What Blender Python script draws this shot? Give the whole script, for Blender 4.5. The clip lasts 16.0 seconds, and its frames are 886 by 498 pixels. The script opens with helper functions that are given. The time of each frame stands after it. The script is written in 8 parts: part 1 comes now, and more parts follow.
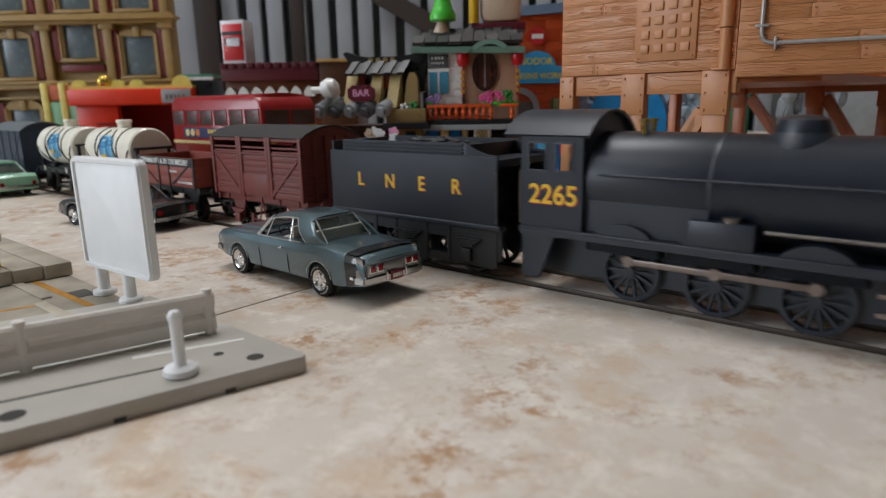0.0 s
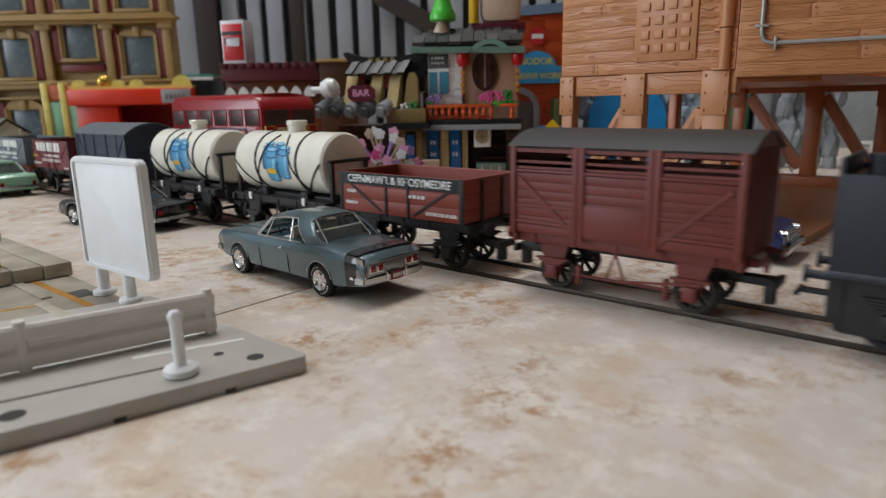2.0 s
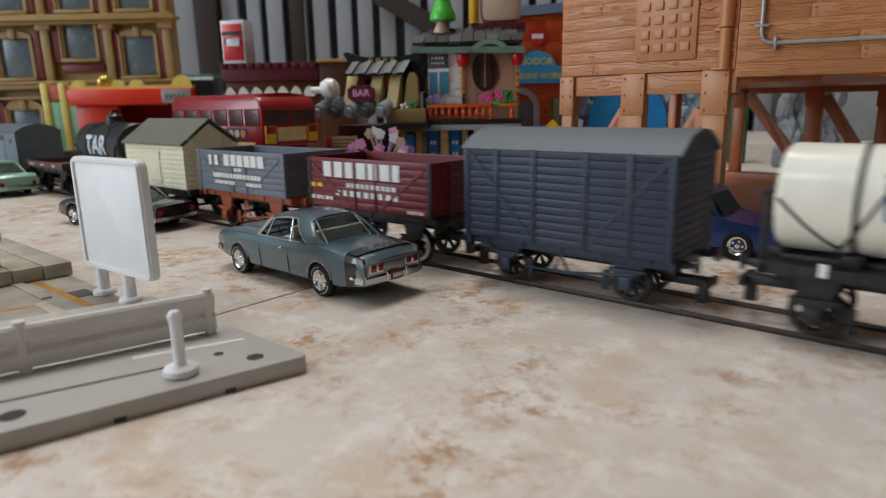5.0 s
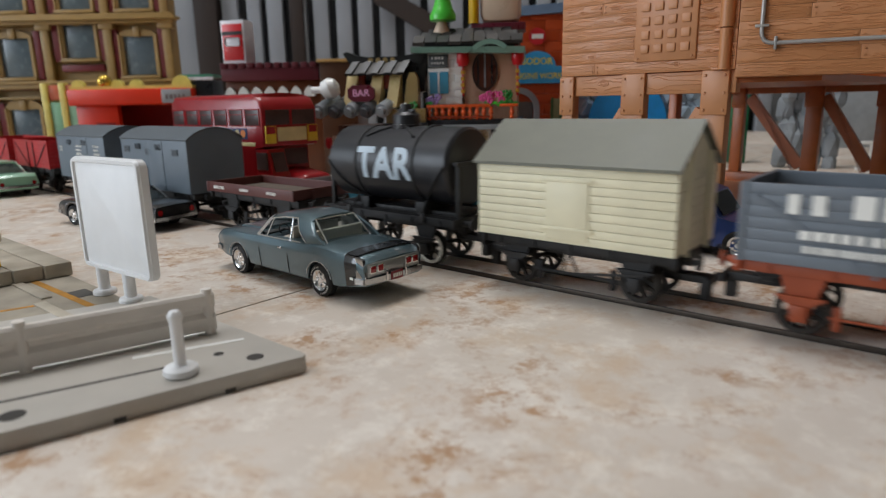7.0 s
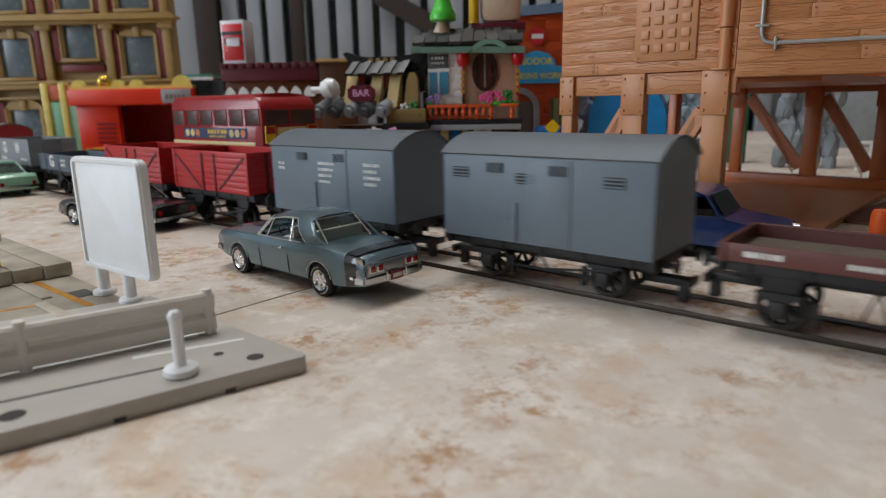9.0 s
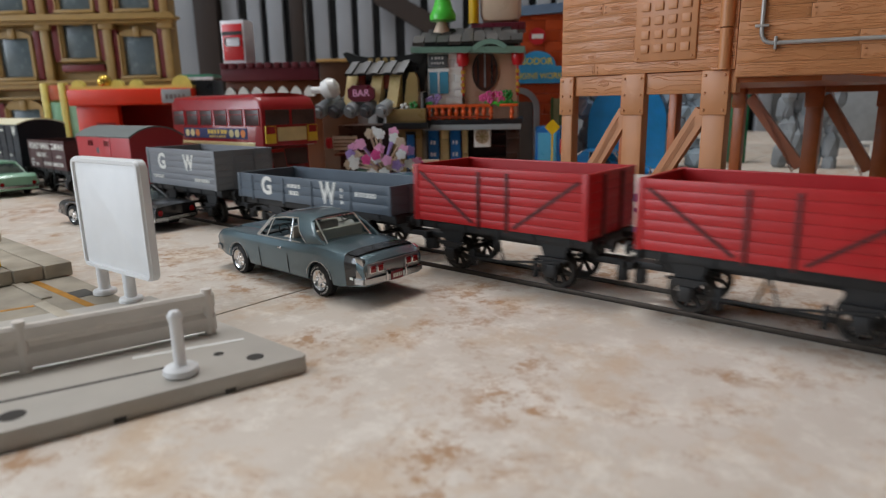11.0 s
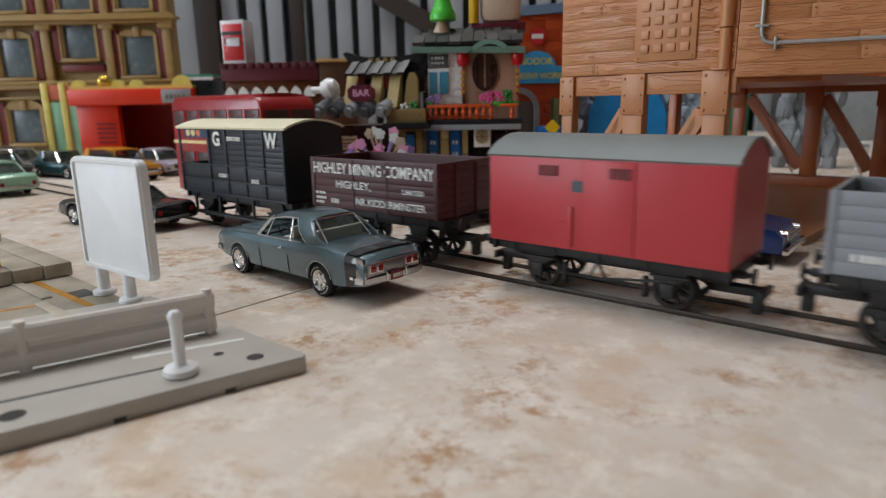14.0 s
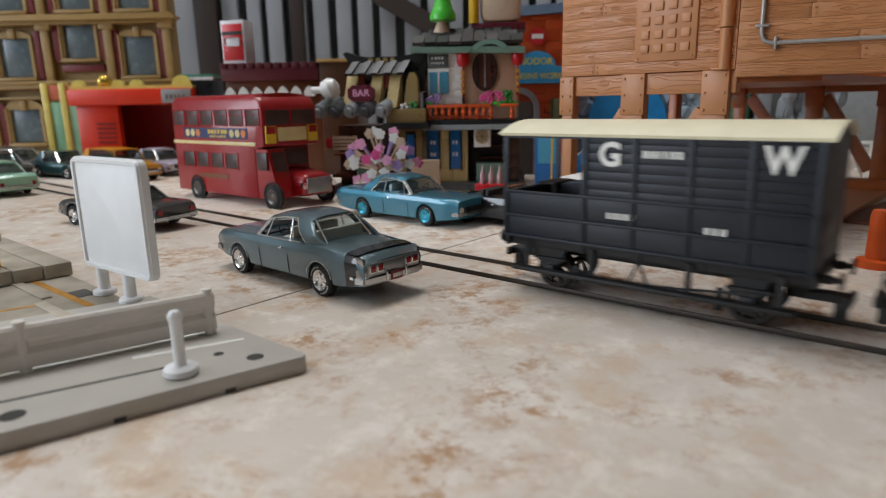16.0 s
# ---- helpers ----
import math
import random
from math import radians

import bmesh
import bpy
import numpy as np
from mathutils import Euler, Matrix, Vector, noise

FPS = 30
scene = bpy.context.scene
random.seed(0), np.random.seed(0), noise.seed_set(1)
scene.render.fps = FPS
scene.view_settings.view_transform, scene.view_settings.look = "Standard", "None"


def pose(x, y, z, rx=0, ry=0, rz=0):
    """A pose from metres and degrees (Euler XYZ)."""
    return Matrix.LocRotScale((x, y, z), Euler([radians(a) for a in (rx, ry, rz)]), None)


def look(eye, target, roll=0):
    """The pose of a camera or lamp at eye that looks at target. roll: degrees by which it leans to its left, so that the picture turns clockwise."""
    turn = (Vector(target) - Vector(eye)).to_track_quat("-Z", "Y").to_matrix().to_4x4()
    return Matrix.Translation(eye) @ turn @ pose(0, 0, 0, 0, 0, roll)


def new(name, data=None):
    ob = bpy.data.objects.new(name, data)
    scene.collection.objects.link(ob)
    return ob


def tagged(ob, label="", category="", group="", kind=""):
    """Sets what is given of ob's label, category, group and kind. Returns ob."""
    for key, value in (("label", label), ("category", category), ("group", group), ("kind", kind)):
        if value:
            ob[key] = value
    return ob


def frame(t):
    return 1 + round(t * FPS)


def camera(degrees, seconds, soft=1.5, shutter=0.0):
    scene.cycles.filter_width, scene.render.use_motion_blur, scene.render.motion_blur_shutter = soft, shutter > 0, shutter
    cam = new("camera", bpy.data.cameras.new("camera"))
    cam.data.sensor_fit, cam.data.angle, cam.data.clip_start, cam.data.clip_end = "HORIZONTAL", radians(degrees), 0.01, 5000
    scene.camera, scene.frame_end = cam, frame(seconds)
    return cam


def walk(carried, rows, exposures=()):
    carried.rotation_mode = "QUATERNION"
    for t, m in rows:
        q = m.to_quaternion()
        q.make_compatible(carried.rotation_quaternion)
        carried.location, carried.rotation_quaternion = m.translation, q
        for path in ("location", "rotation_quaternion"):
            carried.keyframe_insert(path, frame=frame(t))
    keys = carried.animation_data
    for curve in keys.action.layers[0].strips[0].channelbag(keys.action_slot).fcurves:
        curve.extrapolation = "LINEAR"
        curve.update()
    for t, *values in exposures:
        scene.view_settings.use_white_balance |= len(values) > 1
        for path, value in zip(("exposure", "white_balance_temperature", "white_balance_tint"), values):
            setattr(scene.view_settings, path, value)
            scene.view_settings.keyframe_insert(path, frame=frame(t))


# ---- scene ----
KEY, WIN, FILL = 9.6, 38.0, 7.8
TILE_A, TILE_B, TILE_C, TILE_D, TILE_E = "#c4b7a8", "#d4c9bd", "#dfd7cd", "#c8a884", "#a87c50"
# All small measures below are in millimetres; MM turns them into metres.
MM = 0.001
FOV, YAW, PITCH, ROLL = 70.18, -40.06, 13.06, -1.11
EYE = Vector((0.0, -0.17807, 0.05845))
WAY = Vector((math.sin(radians(YAW)) * math.cos(radians(PITCH)), math.cos(radians(YAW)) * math.cos(radians(PITCH)), -math.sin(radians(PITCH))))
cam = camera(FOV, 16.0, soft=1.15, shutter=0.45)
cam.data.dof.use_dof = True
cam.data.dof.focus_distance = 0.225
cam.data.dof.aperture_fstop = 18.0
walk(cam, [(0.0, look(EYE, EYE + WAY, ROLL)), (16.0, look(EYE, EYE + WAY, ROLL))], [(0.0, 0.0), (16.0, 0.0)])

# how far the train has run, in mm, by the second
RUN = [(0.0, 0), (0.5, 40.5), (1.0, 83.2), (1.5, 126.5), (2.0, 170.5), (2.5, 217), (3.0, 265.5), (3.5, 316), (4.0, 369), (4.5, 424),
       (5.0, 483), (5.5, 544), (6.0, 611), (6.5, 674.2), (7.0, 733), (7.5, 794), (8.0, 853), (8.5, 913.5), (9.0, 973), (9.5, 1032),
       (10.0, 1092), (10.5, 1155), (11.0, 1222), (11.5, 1276.4), (12.0, 1327.8), (12.5, 1381), (13.0, 1438.3), (13.5, 1493), (14.0, 1543.5),
       (14.5, 1588.5), (15.0, 1634), (15.5, 1684), (16.0, 1741.3)]

# ---- light ----
world = bpy.data.worlds.new("room_light")
scene.world = world
world.use_nodes = True
bg = world.node_tree.nodes["Background"]
sky = world.node_tree.nodes.new("ShaderNodeTexSky")
sky.sky_type, sky.sun_disc, sky.sun_elevation, sky.sun_rotation = "NISHITA", False, radians(40), radians(200)
world.node_tree.links.new(sky.outputs[0], bg.inputs[0])
bg.inputs[1].default_value = 0.1


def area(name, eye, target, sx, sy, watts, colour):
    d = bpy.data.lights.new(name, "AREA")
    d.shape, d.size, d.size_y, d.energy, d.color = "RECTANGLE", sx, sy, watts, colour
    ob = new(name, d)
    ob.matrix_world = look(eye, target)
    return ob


# No ceiling lamp is in view; the back one is placed from the shadows.
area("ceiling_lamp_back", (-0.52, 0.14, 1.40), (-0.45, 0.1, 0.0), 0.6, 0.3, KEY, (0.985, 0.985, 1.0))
area("window_light_front", (-1.9, -2.3, 0.75), (-0.2, 0.2, 0.1), 1.5, 1.1, WIN, (0.82, 0.92, 1.04))
# Unseen lamp added high on the near side to fill in the foreground.
area("unseen_fill_front", (-0.75, -0.85, 1.40), (-0.2, -0.1, 0.0), 1.2, 0.3, FILL, (0.965, 0.98, 1.03))


# ---- materials ----
def lin(h):
    h = h.lstrip("#")
    c = [int(h[i:i + 2], 16) / 255 for i in (0, 2, 4)]
    return tuple(v / 12.92 if v <= 0.04045 else ((v + 0.055) / 1.055) ** 2.4 for v in c) + (1.0,)


MATS = {}


def stuff(name, colour, rough=0.45, metal=0.0, vary=0.12, scale=120.0, bump=0.04, fine=1500.0, coat=0.0, flake=0.0, wear=None):
    """A painted, moulded or metal surface: colour that varies at two scales, fine relief, uneven gloss."""
    if name in MATS:
        return MATS[name]
    m = bpy.data.materials.new(name)
    MATS[name] = m
    m.use_nodes = True
    t = m.node_tree
    n, k = t.nodes, t.links
    b = n["Principled BSDF"]
    c = lin(colour)
    co = n.new("ShaderNodeTexCoord")
    big, small = n.new("ShaderNodeTexNoise"), n.new("ShaderNodeTexNoise")
    big.inputs["Scale"].default_value, big.inputs["Detail"].default_value = scale, 5
    small.inputs["Scale"].default_value, small.inputs["Detail"].default_value = fine, 3
    for x in (big, small):
        k.new(co.outputs["Object"], x.inputs["Vector"])
    ramp = n.new("ShaderNodeValToRGB")
    ramp.color_ramp.elements[0].position, ramp.color_ramp.elements[1].position = 0.3, 0.72
    lo = wear and lin(wear) or tuple(v * (1 - vary) for v in c[:3]) + (1,)
    ramp.color_ramp.elements[0].color = tuple(c[i] * (1 - vary) + lo[i] * vary if wear else lo[i] for i in range(3)) + (1,)
    ramp.color_ramp.elements[1].color = tuple(min(1, v * (1 + vary * 0.6)) for v in c[:3]) + (1,)
    k.new(big.outputs[0], ramp.inputs[0])
    rnd = n.new("ShaderNodeObjectInfo")
    hsv = n.new("ShaderNodeHueSaturation")
    mr = n.new("ShaderNodeMapRange")
    mr.inputs[3].default_value, mr.inputs[4].default_value = 1 - vary * 0.4, 1 + vary * 0.4
    k.new(rnd.outputs["Random"], mr.inputs[0])
    k.new(mr.outputs[0], hsv.inputs["Value"])
    k.new(ramp.outputs[0], hsv.inputs["Color"])
    k.new(hsv.outputs[0], b.inputs["Base Color"])
    rr = n.new("ShaderNodeMapRange")
    rr.inputs[3].default_value, rr.inputs[4].default_value = max(0.03, rough - 0.1), min(1, rough + 0.1)
    k.new(big.outputs[0], rr.inputs[0])
    k.new(rr.outputs[0], b.inputs["Roughness"])
    b.inputs["Metallic"].default_value = metal
    b.inputs["Coat Weight"].default_value = coat
    b.inputs["Coat Roughness"].default_value = 0.06
    bp = n.new("ShaderNodeBump")
    bp.inputs["Strength"].default_value, bp.inputs["Distance"].default_value = max(bump, flake), 0.0004
    k.new(small.outputs[0], bp.inputs["Height"])
    k.new(bp.outputs[0], b.inputs["Normal"])
    return m


def glass(name, colour="#dfe6e6", gloss=0.55):
    """A clear pane: what lies behind shows through, with a mirror sheen on top."""
    m = bpy.data.materials.new(name)
    m.use_nodes = True
    n, k = m.node_tree.nodes, m.node_tree.links
    n.remove(n["Principled BSDF"])
    tr, gl, mx, fr, mul = (n.new("ShaderNode" + x) for x in ("BsdfTransparent", "BsdfGlossy", "MixShader", "Fresnel", "Math"))
    tr.inputs[0].default_value = lin(colour)
    gl.inputs["Roughness"].default_value = 0.04
    fr.inputs["IOR"].default_value = 1.45
    mul.operation = "MULTIPLY"
    mul.inputs[1].default_value = gloss
    k.new(fr.outputs[0], mul.inputs[0])
    k.new(mul.outputs[0], mx.inputs[0])
    k.new(tr.outputs[0], mx.inputs[1])
    k.new(gl.outputs[0], mx.inputs[2])
    k.new(mx.outputs[0], n["Material Output"].inputs[0])
    return m


def tile_material():
    m = bpy.data.materials.new("cream_stone_tile")
    m.use_nodes = True
    n, k = m.node_tree.nodes, m.node_tree.links
    b = n["Principled BSDF"]
    co = n.new("ShaderNodeTexCoord")

    def noise_at(s, d, rough=0.6, w=0.0):
        x = n.new("ShaderNodeTexNoise")
        x.inputs["Scale"].default_value, x.inputs["Detail"].default_value, x.inputs["Roughness"].default_value, x.inputs["Distortion"].default_value = s, d, rough, w
        k.new(co.outputs["Object"], x.inputs["Vector"])
        return x

    def ramp(src, stops):
        r = n.new("ShaderNodeValToRGB")
        for e in list(r.color_ramp.elements)[1:]:
            r.color_ramp.elements.remove(e)
        r.color_ramp.elements[0].position, r.color_ramp.elements[0].color = stops[0][0], stops[0][1]
        for p, c in stops[1:]:
            r.color_ramp.elements.new(p).color = c
        k.new(src.outputs[0], r.inputs[0])
        return r

    def mix(a, bb, f):
        x = n.new("ShaderNodeMix")
        x.data_type = "RGBA"
        k.new(f.outputs[0], x.inputs[0])
        k.new(a.outputs[0] if not isinstance(a, bpy.types.NodeSocket) else a, x.inputs[6])
        if isinstance(bb, tuple):
            x.inputs[7].default_value = bb
        else:
            k.new(bb.outputs[0], x.inputs[7])
        return x.outputs[2]

    base = ramp(noise_at(10, 9, 0.62, 0.1), [(0.3, lin(TILE_A)), (0.5, lin(TILE_B)), (0.68, lin(TILE_C))])
    blot = ramp(noise_at(48, 10, 0.7, 0.0), [(0.5, (0, 0, 0, 1)), (0.62, (0.5, 0.5, 0.5, 1)), (0.8, (0.8, 0.8, 0.8, 1))])
    one = mix(base, lin(TILE_D), blot)
    fine = ramp(noise_at(150, 9, 0.72, 0.1), [(0.47, (0, 0, 0, 1)), (0.58, (0.85, 0.85, 0.85, 1))])
    patch = ramp(noise_at(20, 8, 0.68, 0.2), [(0.46, (0, 0, 0, 1)), (0.58, (1, 1, 1, 1))])
    mul = n.new("ShaderNodeMath")
    mul.operation = "MULTIPLY"
    k.new(fine.outputs[0], mul.inputs[0])
    k.new(patch.outputs[0], mul.inputs[1])
    pale = ramp(noise_at(85, 9, 0.72, 0.1), [(0.5, (0, 0, 0, 1)), (0.66, (0.7, 0.7, 0.7, 1))])
    lighter = mix(one, lin("#ece5da"), pale)
    x2 = n.new("ShaderNodeMix")
    x2.data_type = "RGBA"
    k.new(mul.outputs[0], x2.inputs[0])
    k.new(lighter, x2.inputs[6])
    x2.inputs[7].default_value = lin(TILE_E)
    two = x2.outputs[2]
    k.new(two, b.inputs["Base Color"])
    rr = n.new("ShaderNodeMapRange")
    rr.inputs[3].default_value, rr.inputs[4].default_value = 0.38, 0.62
    k.new(noise_at(40, 5).outputs[0], rr.inputs[0])
    k.new(rr.outputs[0], b.inputs["Roughness"])
    bp = n.new("ShaderNodeBump")
    bp.inputs["Strength"].default_value, bp.inputs["Distance"].default_value = 0.12, 0.0006
    k.new(noise_at(160, 7, 0.7).outputs[0], bp.inputs["Height"])
    k.new(bp.outputs[0], b.inputs["Normal"])
    return m


# ---- mesh helpers, in mm ----
def box(bm, x0, x1, y0, y1, z0, z1, bevel=0.0, m=None):
    r = bmesh.ops.create_cube(bm, size=1)
    bmesh.ops.scale(bm, vec=(x1 - x0, y1 - y0, z1 - z0), verts=r["verts"])
    bmesh.ops.translate(bm, vec=((x0 + x1) / 2, (y0 + y1) / 2, (z0 + z1) / 2), verts=r["verts"])
    vs = r["verts"]
    if bevel:
        es = list({e for v in vs for e in v.link_edges})
        out = bmesh.ops.bevel(bm, geom=es, offset=bevel, segments=2, affect="EDGES", profile=0.5)
        vs = list({v for f in out["faces"] for v in f.verts} | {v for v in vs if v.is_valid})
    if m is not None:
        bmesh.ops.transform(bm, matrix=m, verts=vs)
    return bm


def rod(bm, a, b, r, seg=12, r2=None):
    a, b = Vector(a), Vector(b)
    m = Matrix.Translation((a + b) / 2) @ (b - a).to_track_quat("Z", "Y").to_matrix().to_4x4()
    bmesh.ops.create_cone(bm, cap_ends=True, segments=seg, radius1=r, radius2=r if r2 is None else r2, depth=(b - a).length, matrix=m)
    return bm


def beam(bm, a, b, w, h):
    """A square bar from a to b; h is its height, w its thickness."""
    a, b = Vector(a), Vector(b)
    m = Matrix.Translation((a + b) / 2) @ (b - a).to_track_quat("X", "Z").to_matrix().to_4x4()
    r = bmesh.ops.create_cube(bm, size=1)
    bmesh.ops.scale(bm, vec=((b - a).length, w, h), verts=r["verts"])
    bmesh.ops.transform(bm, matrix=m, verts=r["verts"])
    return bm


def prism(bm, pts, axis, lo, hi):
    """A closed outline swept along one axis: pts are (u, v) in the two other axes, in the order x, y, z."""
    def at(u, v, w):
        return {"x": (w, u, v), "y": (u, w, v), "z": (u, v, w)}[axis]
    a = [bm.verts.new(at(u, v, lo)) for u, v in pts]
    b = [bm.verts.new(at(u, v, hi)) for u, v in pts]
    n = len(pts)
    bm.faces.new(a), bm.faces.new(b[::-1])
    for i in range(n):
        bm.faces.new((a[i], b[i], b[(i + 1) % n], a[(i + 1) % n]))
    bmesh.ops.recalc_face_normals(bm, faces=bm.faces)
    return bm


def lathe(bm, prof, seg=24, m=None):
    """A profile of (r, z) turned round the z axis."""
    rings = []
    for r, z in prof:
        rings.append([bm.verts.new((r * math.cos(2 * math.pi * i / seg), r * math.sin(2 * math.pi * i / seg), z)) for i in range(seg)] if r > 1e-6 else [bm.verts.new((0, 0, z))])
    for a, b in zip(rings, rings[1:]):
        for i in range(seg):
            j = (i + 1) % seg
            q = [a[i % len(a)], a[j % len(a)], b[j % len(b)], b[i % len(b)]]
            q = list(dict.fromkeys(q))
            if len(q) > 2:
                bm.faces.new(q)
    bmesh.ops.recalc_face_normals(bm, faces=bm.faces)
    if m is not None:
        bmesh.ops.transform(bm, matrix=m, verts=[v for r in rings for v in r])
    return bm


def loft(bm, rings, closed=True, caps=True):
    vs = [[bm.verts.new(p) for p in r] for r in rings]
    n = len(rings[0])
    for a, b in zip(vs, vs[1:]):
        for i in range(n if closed else n - 1):
            bm.faces.new((a[i], a[(i + 1) % n], b[(i + 1) % n], b[i]))
    if caps:
        bm.faces.new(vs[0]), bm.faces.new(vs[-1][::-1])
    bmesh.ops.recalc_face_normals(bm, faces=bm.faces)
    return bm


def B():
    return bmesh.new()


def finish(bm, name, smooth=35):
    me = bpy.data.meshes.new(name)
    bmesh.ops.scale(bm, vec=(MM, MM, MM), verts=bm.verts)
    bm.to_mesh(me)
    bm.free()
    if smooth:
        for p in me.polygons:
            p.use_smooth = True
        me.set_sharp_from_angle(angle=radians(smooth))
    return me


def part(name, bm, material, parent, label="", smooth=35, at=None):
    me = finish(bm, name, smooth) if isinstance(bm, bmesh.types.BMesh) else bm
    if not me.materials:
        me.materials.append(material)
    ob = new(name, me)
    ob.parent = parent
    if at is not None:
        ob.matrix_basis = at
    return tagged(ob, label)


def at(x, y, z, rx=0, ry=0, rz=0):
    return pose(x * MM, y * MM, z * MM, rx, ry, rz)


def thing(name, x, y, z, rz, label, category, group="", kind=""):
    ob = new(name)
    ob.empty_display_size = 0.01
    ob.matrix_basis = at(x, y, z, 0, 0, rz)
    return tagged(ob, label, category, group, kind)


def whole(name, bm, material, x, y, z, rz, label, category, group="", kind="", smooth=35):
    """A thing of one mesh."""
    me = finish(bm, name, smooth)
    me.materials.append(material)
    ob = new(name, me)
    ob.matrix_basis = at(x, y, z, 0, 0, rz)
    return tagged(ob, label, category, group, kind)


def letters(name, body, size, x, y, z, material, parent, squeeze=1.0, label="", turn=None, bend=0.0, thick=0.08, rz=0):
    """Writing that faces -y, centred at x, z; bend: the radius of a lying barrel on which it is painted."""
    cu = bpy.data.curves.new(name, "FONT")
    cu.body, cu.size, cu.align_x, cu.align_y, cu.extrude, cu.offset = body, size, "CENTER", "CENTER", thick / 2, size * (0.034 if len(body) < 4 and size > 8 else 0.014)
    tmp = new(name, cu)
    bpy.context.view_layer.update()
    me = bpy.data.meshes.new_from_object(tmp.evaluated_get(bpy.context.evaluated_depsgraph_get()))
    bpy.data.objects.remove(tmp)
    bm = B()
    bm.from_mesh(me)
    if bend:
        for i in range(-12, 13):
            bmesh.ops.bisect_plane(bm, geom=list(bm.verts) + list(bm.edges) + list(bm.faces), plane_co=(0, i * 0.7, 0), plane_no=(0, 1, 0), dist=1e-5)
        bmesh.ops.triangulate(bm, faces=list(bm.faces))
    for v in bm.verts:
        u, w, d = v.co.x * squeeze, v.co.y, v.co.z
        if bend:
            a = (w + z) / bend
            v.co = (u, -(bend + d) * math.cos(a), (bend + d) * math.sin(a))
        else:
            v.co = (u, -d, w)
    m = turn or (at(x, 0, y, 0, 0, rz) if bend else at(x, y, z, 0, 0, rz))
    return part(name, bm, material, parent, label, smooth=0, at=m)


def bars(bm, x0, x1, y, z, h, n=6, gap=0.3, seed=1):
    """Writing too small or too private to spell: a row of plain bars."""
    r = random.Random(seed)
    w = (x1 - x0) / n
    for i in range(n):
        ww = w * (1 - gap) * r.uniform(0.7, 1.05)
        box(bm, x0 + i * w, x0 + i * w + ww, y - 0.05, y + 0.1, z - h / 2, z + h / 2)
    return bm


M = {
    "black": stuff("black_plastic", "#101113", 0.6, bump=0.08, wear="#39332d", vary=0.25),
    "loco": stuff("black_locomotive_paint", "#1a212b", 0.42, bump=0.05, vary=0.12),
    "tender": stuff("blue_black_paint", "#131923", 0.6, bump=0.05, vary=0.1),
    "wheel": stuff("blackened_wheel_metal", "#35322f", 0.5, 0.6, vary=0.3, wear="#241f1b"),
    "steel": stuff("dull_steel", "#6f6a66", 0.35, 0.85, vary=0.3, wear="#3a2f28"),
    "rail": stuff("dark_rail_metal", "#4a423b", 0.45, 0.7, vary=0.3, wear="#2a2420"),
    "chrome": stuff("chrome", "#d8d8d8", 0.12, 1.0, vary=0.05, bump=0.01),
    "tyre": stuff("tyre_rubber", "#161616", 0.75, bump=0.1),
    "brown": stuff("wagon_brown", "#6a2a21", 0.55, vary=0.15, wear="#3c1a16"),
    "bauxite": stuff("bauxite_red", "#8a3e30", 0.5, vary=0.12),
    "cream": stuff("cream_paint", "#e6dfc0", 0.45, vary=0.06),
    "white": stuff("white_tank_paint", "#e9e5d6", 0.2, vary=0.05, bump=0.01),
    "roofgrey": stuff("roof_grey", "#5b5d58", 0.6, vary=0.1),
    "slate": stuff("dark_slate_blue", "#263143", 0.5, vary=0.1),
    "maroon": stuff("maroon_paint", "#6d1a22", 0.45, vary=0.12),
    "grey": stuff("wagon_grey", "#646c74", 0.5, vary=0.08),
    "vangrey": stuff("van_grey", "#66727c", 0.5, vary=0.06),
    "lightgrey": stuff("light_wagon_grey", "#7e8186", 0.5, vary=0.06),
    "orangefr": stuff("orange_underframe", "#9a4522", 0.5, vary=0.15),
    "red": stuff("wagon_red", "#b01a1e", 0.4, vary=0.1),
    "vanred": stuff("van_red", "#b5353a", 0.45, vary=0.07),
    "hibrown": stuff("chocolate_brown", "#4b2a2a", 0.5, vary=0.12),
    "brake": stuff("brake_van_dark_grey", "#141a24", 0.5, vary=0.08),
    "lettering": stuff("white_lettering", "#e4e4de", 0.5, vary=0.05),
    "yellow": stuff("yellow_lettering", "#e0b21c", 0.5, vary=0.05),
    "lredshade": stuff("red_letter_shade", "#a02a1c", 0.5, vary=0.05),
    "blue": stuff("churn_blue", "#4a9cc8", 0.35, vary=0.1),
    "navy": stuff("churn_dark_blue", "#265a82", 0.35, vary=0.1),
    "wood": stuff("wagon_floor_wood", "#5b5044", 0.7, vary=0.25),
    "copper": stuff("copper_pipe", "#b06a45", 0.35, 0.6),
    "rod": stuff("dull_coupling_rod", "#7b706a", 0.4, 0.75, vary=0.25, wear="#5a4036"),
}
GLASS = glass("clear_glazing", gloss=0.35)
TINT = glass("smoked_glazing", "#2a3034")

# ---- the table, its tiles and the rails ----
floor_mat = tile_material()
JOINTS = [-936, -678, -420, -162, 96, 354]


